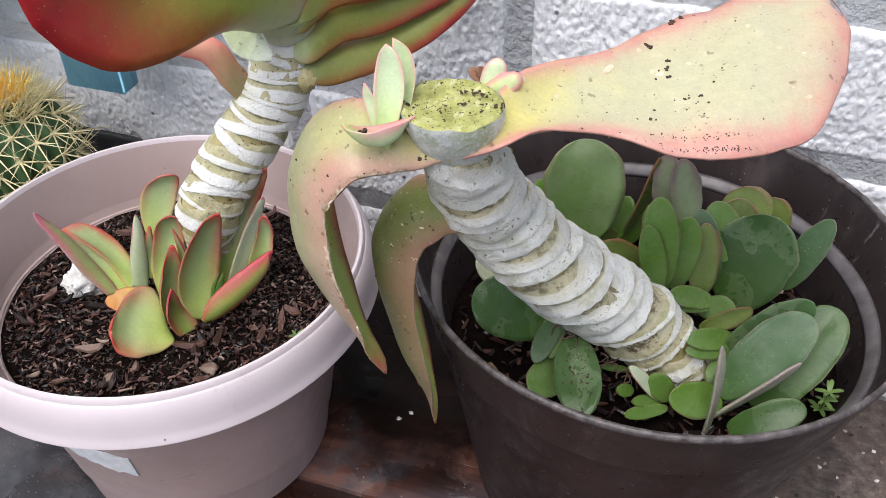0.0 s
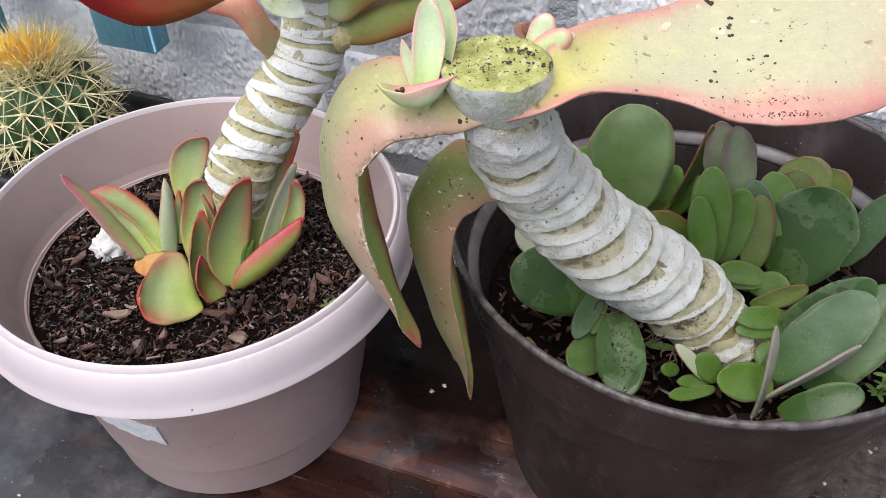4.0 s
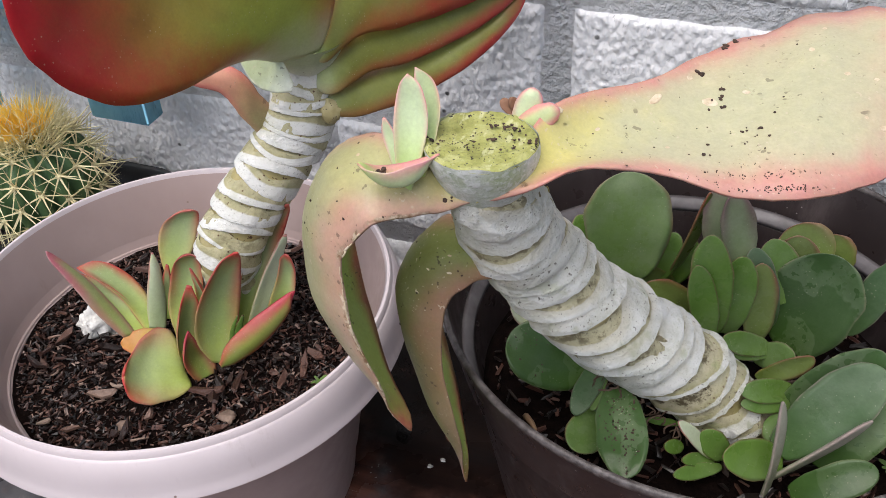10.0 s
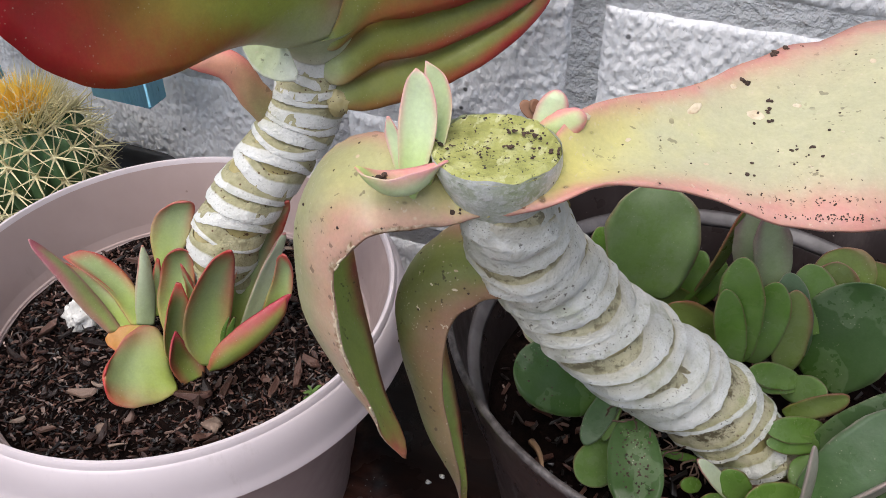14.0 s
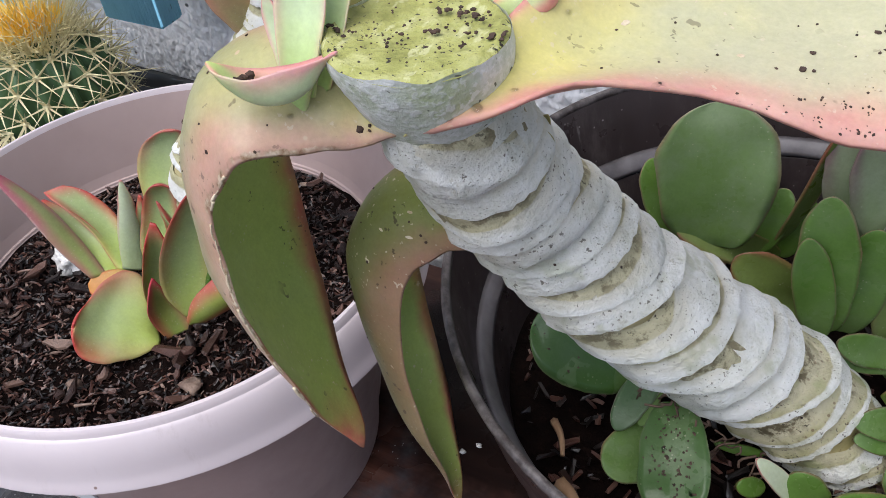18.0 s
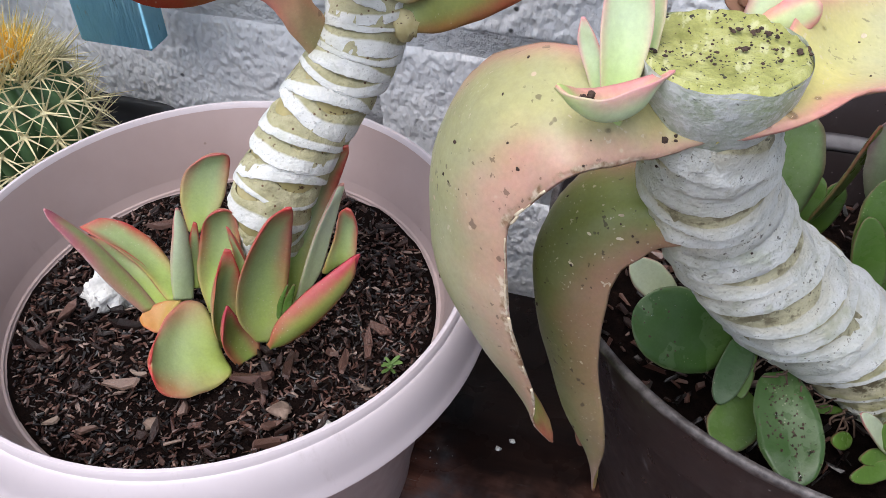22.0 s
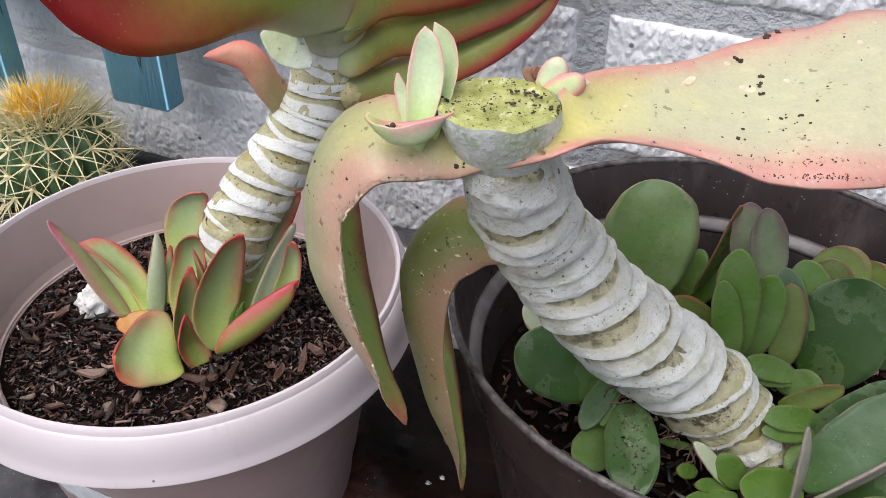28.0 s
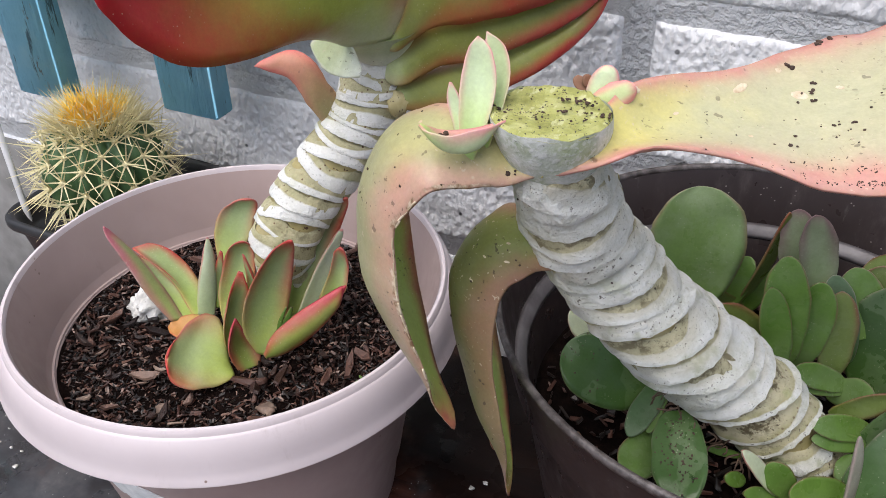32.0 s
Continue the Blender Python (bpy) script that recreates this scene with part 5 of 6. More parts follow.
crumbs(low_hook, ((0.10, 0.6, 0.02, 0.15, 12, 0.0012), (0.4, 0.4, 0.2, 0.2, 20, 0.0006)), "specks of soil on the olive leaf", 5)
for ob_, u, v, s in ((long_leaf, 0.12, 0.12, 0.0017), (long_leaf, 0.18, 0.10, 0.0022), (long_leaf, 0.22, 0.16, 0.0014), (long_leaf, 0.15, 0.85, 0.0016), (long_leaf, 0.24, 0.70, 0.0013), (hook, 0.31, 0.25, 0.0012)):
    drop(ob_, u, v, s * 0.6, 1 if ob_ is long_leaf else 0)
bm = bmesh.new()
rnd = random.Random(23)
C_AXIS = spline(STEM_C, 60)
for _ in range(60):
    k = min(52, max(6, int(rnd.gauss(24, 12))))
    axis = (C_AXIS[k + 1] - C_AXIS[k - 1]).normalized()
    view = Vector((rnd.gauss(-0.2, 0.9), -0.6, rnd.gauss(-0.4, 0.8)))
    out = (view - axis * view.dot(axis)).normalized()
    s = rnd.uniform(0.0002, 0.00055)
    at = C_AXIS[k].lerp(C_AXIS[k + 1], rnd.random()) + out * (1.03 * (STEM_R[int(k / 7.5)] + (STEM_R[min(8, int(k / 7.5) + 1)] - STEM_R[int(k / 7.5)]) * (k / 7.5 % 1)))
    bmesh.ops.create_icosphere(bm, subdivisions=1, radius=1.0, matrix=Matrix.Translation(at) @ turned_to(out, rnd.uniform(0, 6.28)) @ Matrix.Diagonal((s * 1.6, s, s * 0.9, 1)))
tagged(part("soil_crumbs", bm, M_CRUMB, flat=True), "dark soil crumbs caught between the stem scars", "soil", kind="stuff")
bm = bmesh.new()
rnd = random.Random(14)
for _ in range(30):
    f = rnd.random()
    p = Vector((-0.050, 0.372, 0.215)).lerp(Vector((0.004, 0.395, 0.160)), f) + Vector((rnd.uniform(-0.004, 0.004), rnd.uniform(-0.004, 0.004), rnd.uniform(-0.004, 0.004)))
    d = Vector((rnd.uniform(-1, 0.4), rnd.uniform(-0.6, 0.3), rnd.uniform(-1.0, -0.1))).normalized() * rnd.uniform(0.004, 0.013)
    tube(spline([p, p + d * 0.5 + Vector((rnd.uniform(-0.003, 0.003), 0, rnd.uniform(-0.003, 0.003))), p + d], 5), rnd.uniform(0.0003, 0.0007), 4, bm)
tagged(part("hair_root", bm, M_ROOT, cut_plant), "fine dry hair roots", kind="stuff")
# ---- offsets round its foot ----
offsets_back = thing("succulent_offset", (-0.03, 0.47, 0.15), "broad green offset leaves inside the brown pot, waxy and upright", "succulent", "offsets in the brown pot")
leaf(offsets_back, (-0.052, 0.490, 0.188), (-0.062, 0.497, 0.267), (0.35, -0.97, 0.11), 0.057, 0.10, 0.05, M_BLOOM)
leaf(offsets_back, (-0.072, 0.492, 0.185), (-0.089, 0.493, 0.230), (0.57, -0.79, 0.24), 0.021, 0.10, 0.05, M_OFFSET)
leaf(offsets_back, (-0.033, 0.504, 0.180), (-0.025, 0.514, 0.215), (-0.04, -0.96, 0.28), 0.018, 0.10, 0.05, M_OFFSET)
leaf(offsets_back, (-0.027, 0.512, 0.175), (-0.009, 0.498, 0.262), (0.73, -0.63, -0.26), 0.012, 0.10, 0.05, M_TINTED)
leaf(offsets_back, (-0.021, 0.511, 0.175), (-0.014, 0.515, 0.212), (0.25, -0.97, 0.05), 0.016, 0.10, 0.05, M_OFFSET)
leaf(offsets_back, (-0.023, 0.509, 0.175), (-0.071, 0.485, 0.200), (0.55, -0.77, 0.33), 0.020, 0.20, 0.12, M_TINTED)
leaf(offsets_back, (0.000, 0.489, 0.165), (-0.038, 0.472, 0.200), (0.61, -0.74, 0.30), 0.026, 0.12, 0.10, M_TINTED)
leaf(offsets_back, (0.009, 0.496, 0.211), (-0.005, 0.502, 0.263), (0.05, -0.98, 0.15), 0.024, 0.12, 0.05, M_PURPLE)
leaf(offsets_back, (0.018, 0.492, 0.217), (0.005, 0.498, 0.264), (0.33, -0.98, 0.16), 0.022, 0.12, 0.05, M_PURPLE)
offsets_middle = thing("succulent_offset", (0.04, 0.48, 0.15), "dense upright clump of green paddle leaves, some bronze-edged", "succulent", "offsets in the brown pot")
leaf(offsets_middle, (0.007, 0.458, 0.180), (-0.008, 0.458, 0.235), (0.33, -0.97, 0.06), 0.018, 0.12, 0.05, M_OFFSET)
leaf(offsets_middle, (0.008, 0.464, 0.179), (-0.003, 0.468, 0.252), (0.07, -0.99, 0.07), 0.026, 0.12, 0.05, M_OFFSET)
leaf(offsets_middle, (0.016, 0.470, 0.176), (0.018, 0.474, 0.236), (0.12, -1.00, 0.07), 0.024, 0.12, 0.05, M_OFFSET)
leaf(offsets_middle, (0.036, 0.476, 0.169), (0.029, 0.480, 0.229), (0.29, -1.00, 0.07), 0.021, 0.16, 0.05, M_TINTED)
leaf(offsets_middle, (0.042, 0.486, 0.174), (0.023, 0.490, 0.232), (0.36, -0.98, 0.12), 0.021, 0.12, 0.05, M_GREYLEAF)
leaf(offsets_middle, (0.050, 0.494, 0.191), (0.033, 0.500, 0.234), (0.24, -0.97, 0.19), 0.026, 0.12, 0.05, M_OFFSET)
leaf(offsets_middle, (0.054, 0.502, 0.194), (0.048, 0.507, 0.235), (0.11, -0.99, 0.12), 0.028, 0.16, 0.05, M_TINTED)
leaf(offsets_middle, (0.066, 0.515, 0.206), (0.042, 0.520, 0.230), (0.27, -0.92, 0.36), 0.039, 0.16, 0.05, M_TINTED)
leaf(offsets_middle, (0.079, 0.520, 0.203), (0.066, 0.528, 0.225), (-0.06, -0.93, 0.36), 0.029, 0.16, 0.05, M_TINTED)
leaf(offsets_middle, (0.059, 0.486, 0.159), (0.072, 0.496, 0.233), (-0.28, -0.97, 0.16), 0.054, 0.12, 0.05, M_WET)
leaf(offsets_middle, (0.089, 0.494, 0.176), (0.109, 0.504, 0.233), (-0.38, -0.93, 0.26), 0.021, 0.12, 0.05, M_GREYLEAF)
leaf(offsets_middle, (0.044, 0.464, 0.175), (0.015, 0.443, 0.195), (0.72, -0.54, 0.44), 0.015, 0.15, 0.05, M_OFFSET)
leaf(offsets_middle, (0.044, 0.462, 0.172), (0.017, 0.443, 0.185), (0.64, -0.52, 0.56), 0.010, 0.15, 0.05, M_OFFSET)
offsets_front = thing("succulent_offset", (0.05, 0.40, 0.15), "spreading clump of grey-green leaves at the stem's foot", "succulent", "offsets in the brown pot")
leaf(offsets_front, (0.060, 0.432, 0.175), (0.029, 0.407, 0.190), (0.65, -0.43, 0.63), 0.015, 0.15, 0.08, M_OFFSET)
leaf(offsets_front, (0.059, 0.423, 0.172), (0.031, 0.405, 0.182), (0.57, -0.48, 0.67), 0.011, 0.15, 0.08, M_OFFSET)
leaf(offsets_front, (0.040, 0.442, 0.170), (0.068, 0.443, 0.195), (-0.07, -0.99, 0.10), 0.014, 0.20, 0.05, M_TINTED)
leaf(offsets_front, (0.037, 0.467, 0.165), (0.059, 0.451, 0.185), (-0.74, -0.58, 0.36), 0.018, 0.10, 0.05, M_OFFSET)
leaf(offsets_front, (0.058, 0.423, 0.170), (0.099, 0.429, 0.222), (-0.28, -0.91, 0.31), 0.025, 0.10, 0.05, M_WET)
leaf(offsets_front, (0.056, 0.392, 0.165), (0.099, 0.418, 0.220), (-0.24, -0.79, 0.56), 0.033, 0.10, 0.08, M_GREYLEAF)
leaf(offsets_front, (0.082, 0.395, 0.155), (0.117, 0.441, 0.211), (-0.14, -0.68, 0.72), 0.036, 0.10, 0.08, M_WET)
leaf(offsets_front, (0.055, 0.376, 0.160), (0.096, 0.393, 0.205), (0.52, -0.84, -0.15), 0.0085, 0.10, 0.00, M_MAUVE)
leaf(offsets_front, (0.052, 0.369, 0.150), (0.049, 0.382, 0.215), (0.82, -0.55, 0.15), 0.0085, 0.10, 0.05, M_MAUVE)
leaf(offsets_front, (0.059, 0.389, 0.160), (0.026, 0.369, 0.175), (0.59, -0.47, 0.66), 0.024, 0.12, 0.08, M_OFFSET)
leaf(offsets_front, (0.066, 0.372, 0.155), (0.105, 0.382, 0.180), (-0.25, -0.69, 0.67), 0.020, 0.14, 0.12, M_WET)
leaf(offsets_front, (0.067, 0.397, 0.160), (0.050, 0.413, 0.170), (-0.03, -0.56, 0.83), 0.023, 0.10, 0.05, M_OFFSET)
leaf(offsets_front, (0.028, 0.382, 0.160), (0.013, 0.380, 0.180), (0.47, -0.84, 0.27), 0.016, 0.10, 0.05, M_OFFSET)
leaf(offsets_front, (0.021, 0.380, 0.160), (-0.001, 0.373, 0.190), (0.76, -0.46, 0.46), 0.009, 0.15, 0.05, M_PALE)
leaf(offsets_front, (0.027, 0.378, 0.155), (0.002, 0.357, 0.163), (0.53, -0.35, 0.77), 0.009, 0.15, 0.05, M_OFFSET)
leaf(offsets_front, (0.023, 0.382, 0.157), (0.005, 0.365, 0.168), (0.68, -0.32, 0.66), 0.008, 0.15, 0.05, M_OFFSET)
leaf(offsets_front, (0.004, 0.384, 0.157), (-0.006, 0.376, 0.163), (0.66, -0.41, 0.63), 0.009, 0.10, 0.05, M_OFFSET)
offsets_side = thing("succulent_offset", (-0.05, 0.38, 0.15), "few low wet green leaves beside the leaning stem", "succulent", "offsets in the brown pot")
leaf(offsets_side, (-0.038, 0.386, 0.190), (-0.022, 0.339, 0.172), (-0.06, -0.37, 0.93), 0.029, 0.10, 0.06, M_WET)
leaf(offsets_side, (-0.060, 0.406, 0.178), (-0.108, 0.396, 0.200), (0.42, -0.68, 0.60), 0.041, 0.12, 0.10, M_WET)
leaf(offsets_side, (-0.051, 0.412, 0.185), (-0.060, 0.376, 0.170), (0.02, -0.39, 0.92), 0.015, 0.12, 0.05, M_GREYLEAF)
leaf(offsets_side, (-0.048, 0.411, 0.182), (-0.050, 0.381, 0.172), (-0.30, -0.28, 0.91), 0.009, 0.12, 0.05, M_OFFSET)
leaf(offsets_side, (-0.042, 0.391, 0.162), (-0.058, 0.361, 0.158), (0.34, -0.31, 0.89), 0.025, 0.10, 0.05, M_OFFSET)
leaf(offsets_side, (-0.089, 0.429, 0.180), (-0.114, 0.427, 0.205), (0.50, -0.77, 0.41), 0.018, 0.12, 0.05, M_PALE)
leaf(offsets_side, (0.000, 0.400, 0.158), (-0.020, 0.392, 0.164), (0.45, -0.58, 0.68), 0.005, 0.10, 0.05, M_OFFSET)
crumbs(offsets_side.children[0], ((0.50, 0.45, 0.14, 0.16, 70, 0.0006), (0.30, 0.60, 0.10, 0.12, 30, 0.0005)), "soil specks on a wet green leaf", 6)
crumbs(offsets_side.children[1], ((0.55, 0.50, 0.25, 0.25, 20, 0.0005),), "a few soil specks on a wet green leaf", 7)
for k, (u, v, s) in enumerate(((0.62, 0.30, 0.0011), (0.70, 0.55, 0.0009), (0.40, 0.70, 0.0010), (0.55, 0.75, 0.0008), (0.80, 0.45, 0.0010))):
    drop(offsets_side.children[k % 2], u, v, s)
# ---- the tall plant in the pink pot ----
tall_plant = thing("succulent", (-0.31, 0.35, 0.145), "tall succulent with a white-ringed tan stem and red-edged crown leaves", "succulent")
STEM_A = [(-0.323, 0.419, 0.141), (-0.315, 0.414, 0.177), (-0.309, 0.409, 0.211), (-0.298, 0.421, 0.237), (-0.286, 0.439, 0.259), (-0.273, 0.452, 0.280), (-0.266, 0.460, 0.299), (-0.264, 0.467, 0.320), (-0.263, 0.470, 0.333)]
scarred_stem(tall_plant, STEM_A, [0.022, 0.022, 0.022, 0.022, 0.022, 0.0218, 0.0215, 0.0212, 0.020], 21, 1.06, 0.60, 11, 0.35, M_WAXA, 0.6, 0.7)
strap(tall_plant,
      [(-0.259, 0.422, 0.350), (-0.256, 0.378, 0.369), (-0.261, 0.336, 0.373), (-0.270, 0.306, 0.381), (-0.279, 0.288, 0.399), (-0.283, 0.279, 0.419), (-0.285, 0.280, 0.440), (-0.285, 0.291, 0.468)],
      [(-0.241, 0.446, 0.349), (-0.229, 0.452, 0.386), (-0.219, 0.440, 0.432), (-0.228, 0.417, 0.469), (-0.243, 0.389, 0.492), (-0.258, 0.356, 0.503), (-0.271, 0.328, 0.500), (-0.282, 0.304, 0.485)],
      [0.0, 0.02, 0.05, 0.07, 0.07, 0.05, 0.03, 0.0], M_REDLEAF, 0.0050, "huge round red-flushed shield leaf", 3, ripple=0.012)
strap(tall_plant,
      [(-0.257, 0.457, 0.341), (-0.239, 0.448, 0.340), (-0.227, 0.472, 0.348), (-0.201, 0.502, 0.347), (-0.167, 0.536, 0.356), (-0.142, 0.567, 0.372), (-0.137, 0.589, 0.398)],
      [(-0.257, 0.458, 0.350), (-0.240, 0.449, 0.354), (-0.241, 0.475, 0.383), (-0.234, 0.504, 0.418), (-0.205, 0.546, 0.437), (-0.169, 0.569, 0.437), (-0.145, 0.591, 0.412)],
      [0, 0, 0.05, 0.08, 0.08, 0.05, 0], M_CROWN, 0.0050, "broad pale green crown leaf", 4)
strap(tall_plant,
      [(-0.257, 0.456, 0.321), (-0.239, 0.451, 0.317), (-0.224, 0.475, 0.323), (-0.203, 0.502, 0.322), (-0.166, 0.544, 0.336), (-0.148, 0.569, 0.353), (-0.144, 0.580, 0.364)],
      [(-0.258, 0.461, 0.331), (-0.243, 0.461, 0.337), (-0.234, 0.486, 0.346), (-0.210, 0.518, 0.348), (-0.177, 0.560, 0.360), (-0.155, 0.580, 0.370), (-0.147, 0.582, 0.368)],
      [0, 0, 0.1, 0.14, 0.14, 0.1, 0], M_CROWN, 0.0050, "green crown leaf with a red edge", 5)
strap(tall_plant,
      [(-0.258, 0.461, 0.303), (-0.241, 0.452, 0.302), (-0.222, 0.466, 0.2985), (-0.197, 0.502, 0.300), (-0.171, 0.534, 0.313), (-0.154, 0.558, 0.331), (-0.149, 0.573, 0.347)],
      [(-0.258, 0.463, 0.308), (-0.243, 0.459, 0.315), (-0.232, 0.483, 0.317), (-0.208, 0.521, 0.320), (-0.172, 0.557, 0.334), (-0.153, 0.577, 0.350), (-0.149, 0.579, 0.352)],
      [0, 0, 0.1, 0.14, 0.14, 0.1, 0], M_CROWN, 0.0050, "lowest crown leaf, red towards its tip", 6)
strap(tall_plant,
      [(-0.284, 0.449, 0.271), (-0.294, 0.434, 0.299), (-0.304, 0.431, 0.317), (-0.317, 0.427, 0.322), (-0.325, 0.424, 0.325)],
      [(-0.277, 0.460, 0.284), (-0.285, 0.445, 0.311), (-0.293, 0.440, 0.329), (-0.307, 0.437, 0.334), (-0.322, 0.428, 0.328)],
      [0, -0.1, -0.14, -0.1, 0], M_PINKLEAF, 0.0040, "narrow drooping pink leaf", 7)
strap(tall_plant,
      [(-0.247, 0.419, 0.334), (-0.260, 0.417, 0.333), (-0.271, 0.418, 0.336), (-0.282, 0.424, 0.346)],
      [(-0.248, 0.424, 0.337), (-0.255, 0.426, 0.349), (-0.268, 0.428, 0.353), (-0.278, 0.428, 0.352)],
      [0, 0.1, 0.1, 0], M_SHEATH, 0.0040, "small folded pale leaf stub", 8)
bm = bmesh.new()
uvl = bm.loops.layers.uv.new("UVMap")
rings = []
for i in range(15):
    f = i / 14
    c = Vector((-0.2632 + 0.006 * f, 0.4690 - 0.010 * f, 0.3290 + 0.020 * f))
    r = 0.0222 - 0.003 * math.exp(-(f / 0.12) ** 2) + 0.003 * f ** 2
    rings.append([bm.verts.new(c + Vector((r * math.cos(a), r * math.sin(a), 0.0030 * (1 - f) * math.sin(2 * a + 0.6) + 0.0014 * (1 - f) * noise.noise(Vector((3 * math.cos(a), 3 * math.sin(a), 2)))))) for a in (2 * math.pi * k / 48 for k in range(48))])
for i, (p, q) in enumerate(zip(rings, rings[1:])):
    for k in range(48):
        f_ = bm.faces.new((p[k], p[(k + 1) % 48], q[(k + 1) % 48], q[k]))
        for lp, vv in zip(f_.loops, (i, i, i + 1, i + 1)):
            lp[uvl].uv = (0.85 * vv / 14, 0.5)
part("sheath", bm, M_SHEATH, tall_plant, "pale waxy sheath below the crown leaves")
rosette = thing("succulent_offset", (-0.335, 0.37, 0.145), "young rosette of green paddle leaves with red margins", "succulent")
strap(rosette,
      [(-0.307, 0.336, 0.148), (-0.309, 0.324, 0.151), (-0.314, 0.313, 0.156), (-0.320, 0.306, 0.160), (-0.327, 0.304, 0.166), (-0.333, 0.309, 0.173), (-0.335, 0.313, 0.175)],
      [(-0.314, 0.343, 0.147), (-0.323, 0.353, 0.160), (-0.332, 0.359, 0.172), (-0.339, 0.354, 0.177), (-0.342, 0.342, 0.178), (-0.340, 0.326, 0.176), (-0.335, 0.314, 0.176)],
      [0, 0.06, 0.1, 0.12, 0.1, 0.06, 0], M_ROSETTE, 0.0036, "", 1, nu=26, nv=12, ripple=0.03)
strap(rosette,
      [(-0.334, 0.365, 0.159), (-0.340, 0.371, 0.178), (-0.340, 0.378, 0.194), (-0.337, 0.384, 0.209), (-0.328, 0.386, 0.218)],
      [(-0.331, 0.366, 0.160), (-0.322, 0.379, 0.177), (-0.320, 0.388, 0.194), (-0.322, 0.392, 0.211), (-0.325, 0.388, 0.218)],
      [0.1, 0.3, 0.32, 0.3, 0], M_ROSETTE, 0.0036, "", 2, nu=26, nv=12, ripple=0.03)
strap(rosette,
      [(-0.300, 0.354, 0.158), (-0.305, 0.351, 0.176), (-0.304, 0.355, 0.196), (-0.299, 0.364, 0.214), (-0.291, 0.373, 0.229), (-0.282, 0.379, 0.237)],
      [(-0.296, 0.360, 0.153), (-0.289, 0.369, 0.165), (-0.288, 0.378, 0.185), (-0.286, 0.384, 0.205), (-0.283, 0.385, 0.223), (-0.279, 0.380, 0.237)],
      [0.1, 0.2, 0.24, 0.24, 0.2, 0], M_ROSETTE, 0.0036, "", 3, nu=26, nv=12, ripple=0.03)
strap(rosette,
      [(-0.292, 0.371, 0.153), (-0.293, 0.380, 0.176), (-0.292, 0.394, 0.202), (-0.287, 0.408, 0.223), (-0.277, 0.422, 0.239), (-0.270, 0.427, 0.244)],
      [(-0.287, 0.378, 0.148), (-0.286, 0.395, 0.167), (-0.282, 0.409, 0.186), (-0.278, 0.425, 0.211), (-0.272, 0.430, 0.230), (-0.268, 0.428, 0.244)],
      [0.1, 0.4, 0.45, 0.4, 0.3, 0], M_ROSETTE, 0.0036, "", 4, nu=26, nv=12, ripple=0.03)
strap(rosette,
      [(-0.288, 0.380, 0.164), (-0.285, 0.388, 0.180), (-0.281, 0.404, 0.200), (-0.276, 0.418, 0.215), (-0.273, 0.423, 0.221)],
      [(-0.287, 0.383, 0.162), (-0.280, 0.399, 0.174), (-0.277, 0.416, 0.194), (-0.274, 0.424, 0.210), (-0.271, 0.424, 0.221)],
      [0, 0.1, 0.12, 0.1, 0], M_PALE, 0.0036, "", 5, nu=26, nv=12, ripple=0.03)
strap(rosette,
      [(-0.275, 0.393, 0.181), (-0.269, 0.398, 0.200), (-0.266, 0.403, 0.216), (-0.261, 0.403, 0.223)],
      [(-0.273, 0.397, 0.180), (-0.260, 0.402, 0.187), (-0.257, 0.405, 0.203), (-0.258, 0.403, 0.222)],
      [0, 0.2, 0.25, 0], M_ROSETTE, 0.0036, "", 6, nu=26, nv=12, ripple=0.03)
strap(rosette,
      [(-0.286, 0.345, 0.169), (-0.283, 0.350, 0.180), (-0.274, 0.361, 0.191), (-0.262, 0.374, 0.200), (-0.253, 0.385, 0.205), (-0.249, 0.389, 0.206)],
      [(-0.287, 0.347, 0.165), (-0.279, 0.353, 0.165), (-0.268, 0.365, 0.171), (-0.259, 0.376, 0.181), (-0.252, 0.385, 0.193), (-0.249, 0.388, 0.205)],
      [0, -0.2, -0.25, -0.25, -0.2, 0], M_REDMARGIN, 0.0036, "red-flushed outer leaf of the rosette", 7, nu=26, nv=12, ripple=0.03)
strap(rosette,
      [(-0.321, 0.350, 0.150), (-0.320, 0.349, 0.171), (-0.318, 0.356, 0.193), (-0.314, 0.366, 0.212)],
      [(-0.319, 0.355, 0.147), (-0.314, 0.365, 0.166), (-0.311, 0.369, 0.187), (-0.311, 0.367, 0.211)],
      [0.2, 0.4, 0.45, 0], M_ROSETTE, 0.0036, "", 8, nu=26, nv=12, ripple=0.03)
strap(rosette,
      [(-0.317, 0.375, 0.179), (-0.317, 0.376, 0.200), (-0.318, 0.377, 0.217)],
      [(-0.316, 0.376, 0.178), (-0.311, 0.377, 0.191), (-0.316, 0.377, 0.215)],
      [0.2, 0.3, 0], M_ROSETTE, 0.0036, "", 9, nu=26, nv=12, ripple=0.03)
strap(rosette,
      [(-0.307, 0.343, 0.147), (-0.310, 0.340, 0.166), (-0.3105, 0.346, 0.179), (-0.3100, 0.351, 0.186)],
      [(-0.300, 0.356, 0.147), (-0.303, 0.360, 0.158), (-0.3075, 0.355, 0.172), (-0.3095, 0.352, 0.185)],
      [0.1, 0.3, 0.3, 0], M_REDMARGIN, 0.0036, "", 10, nu=26, nv=12, ripple=0.03)
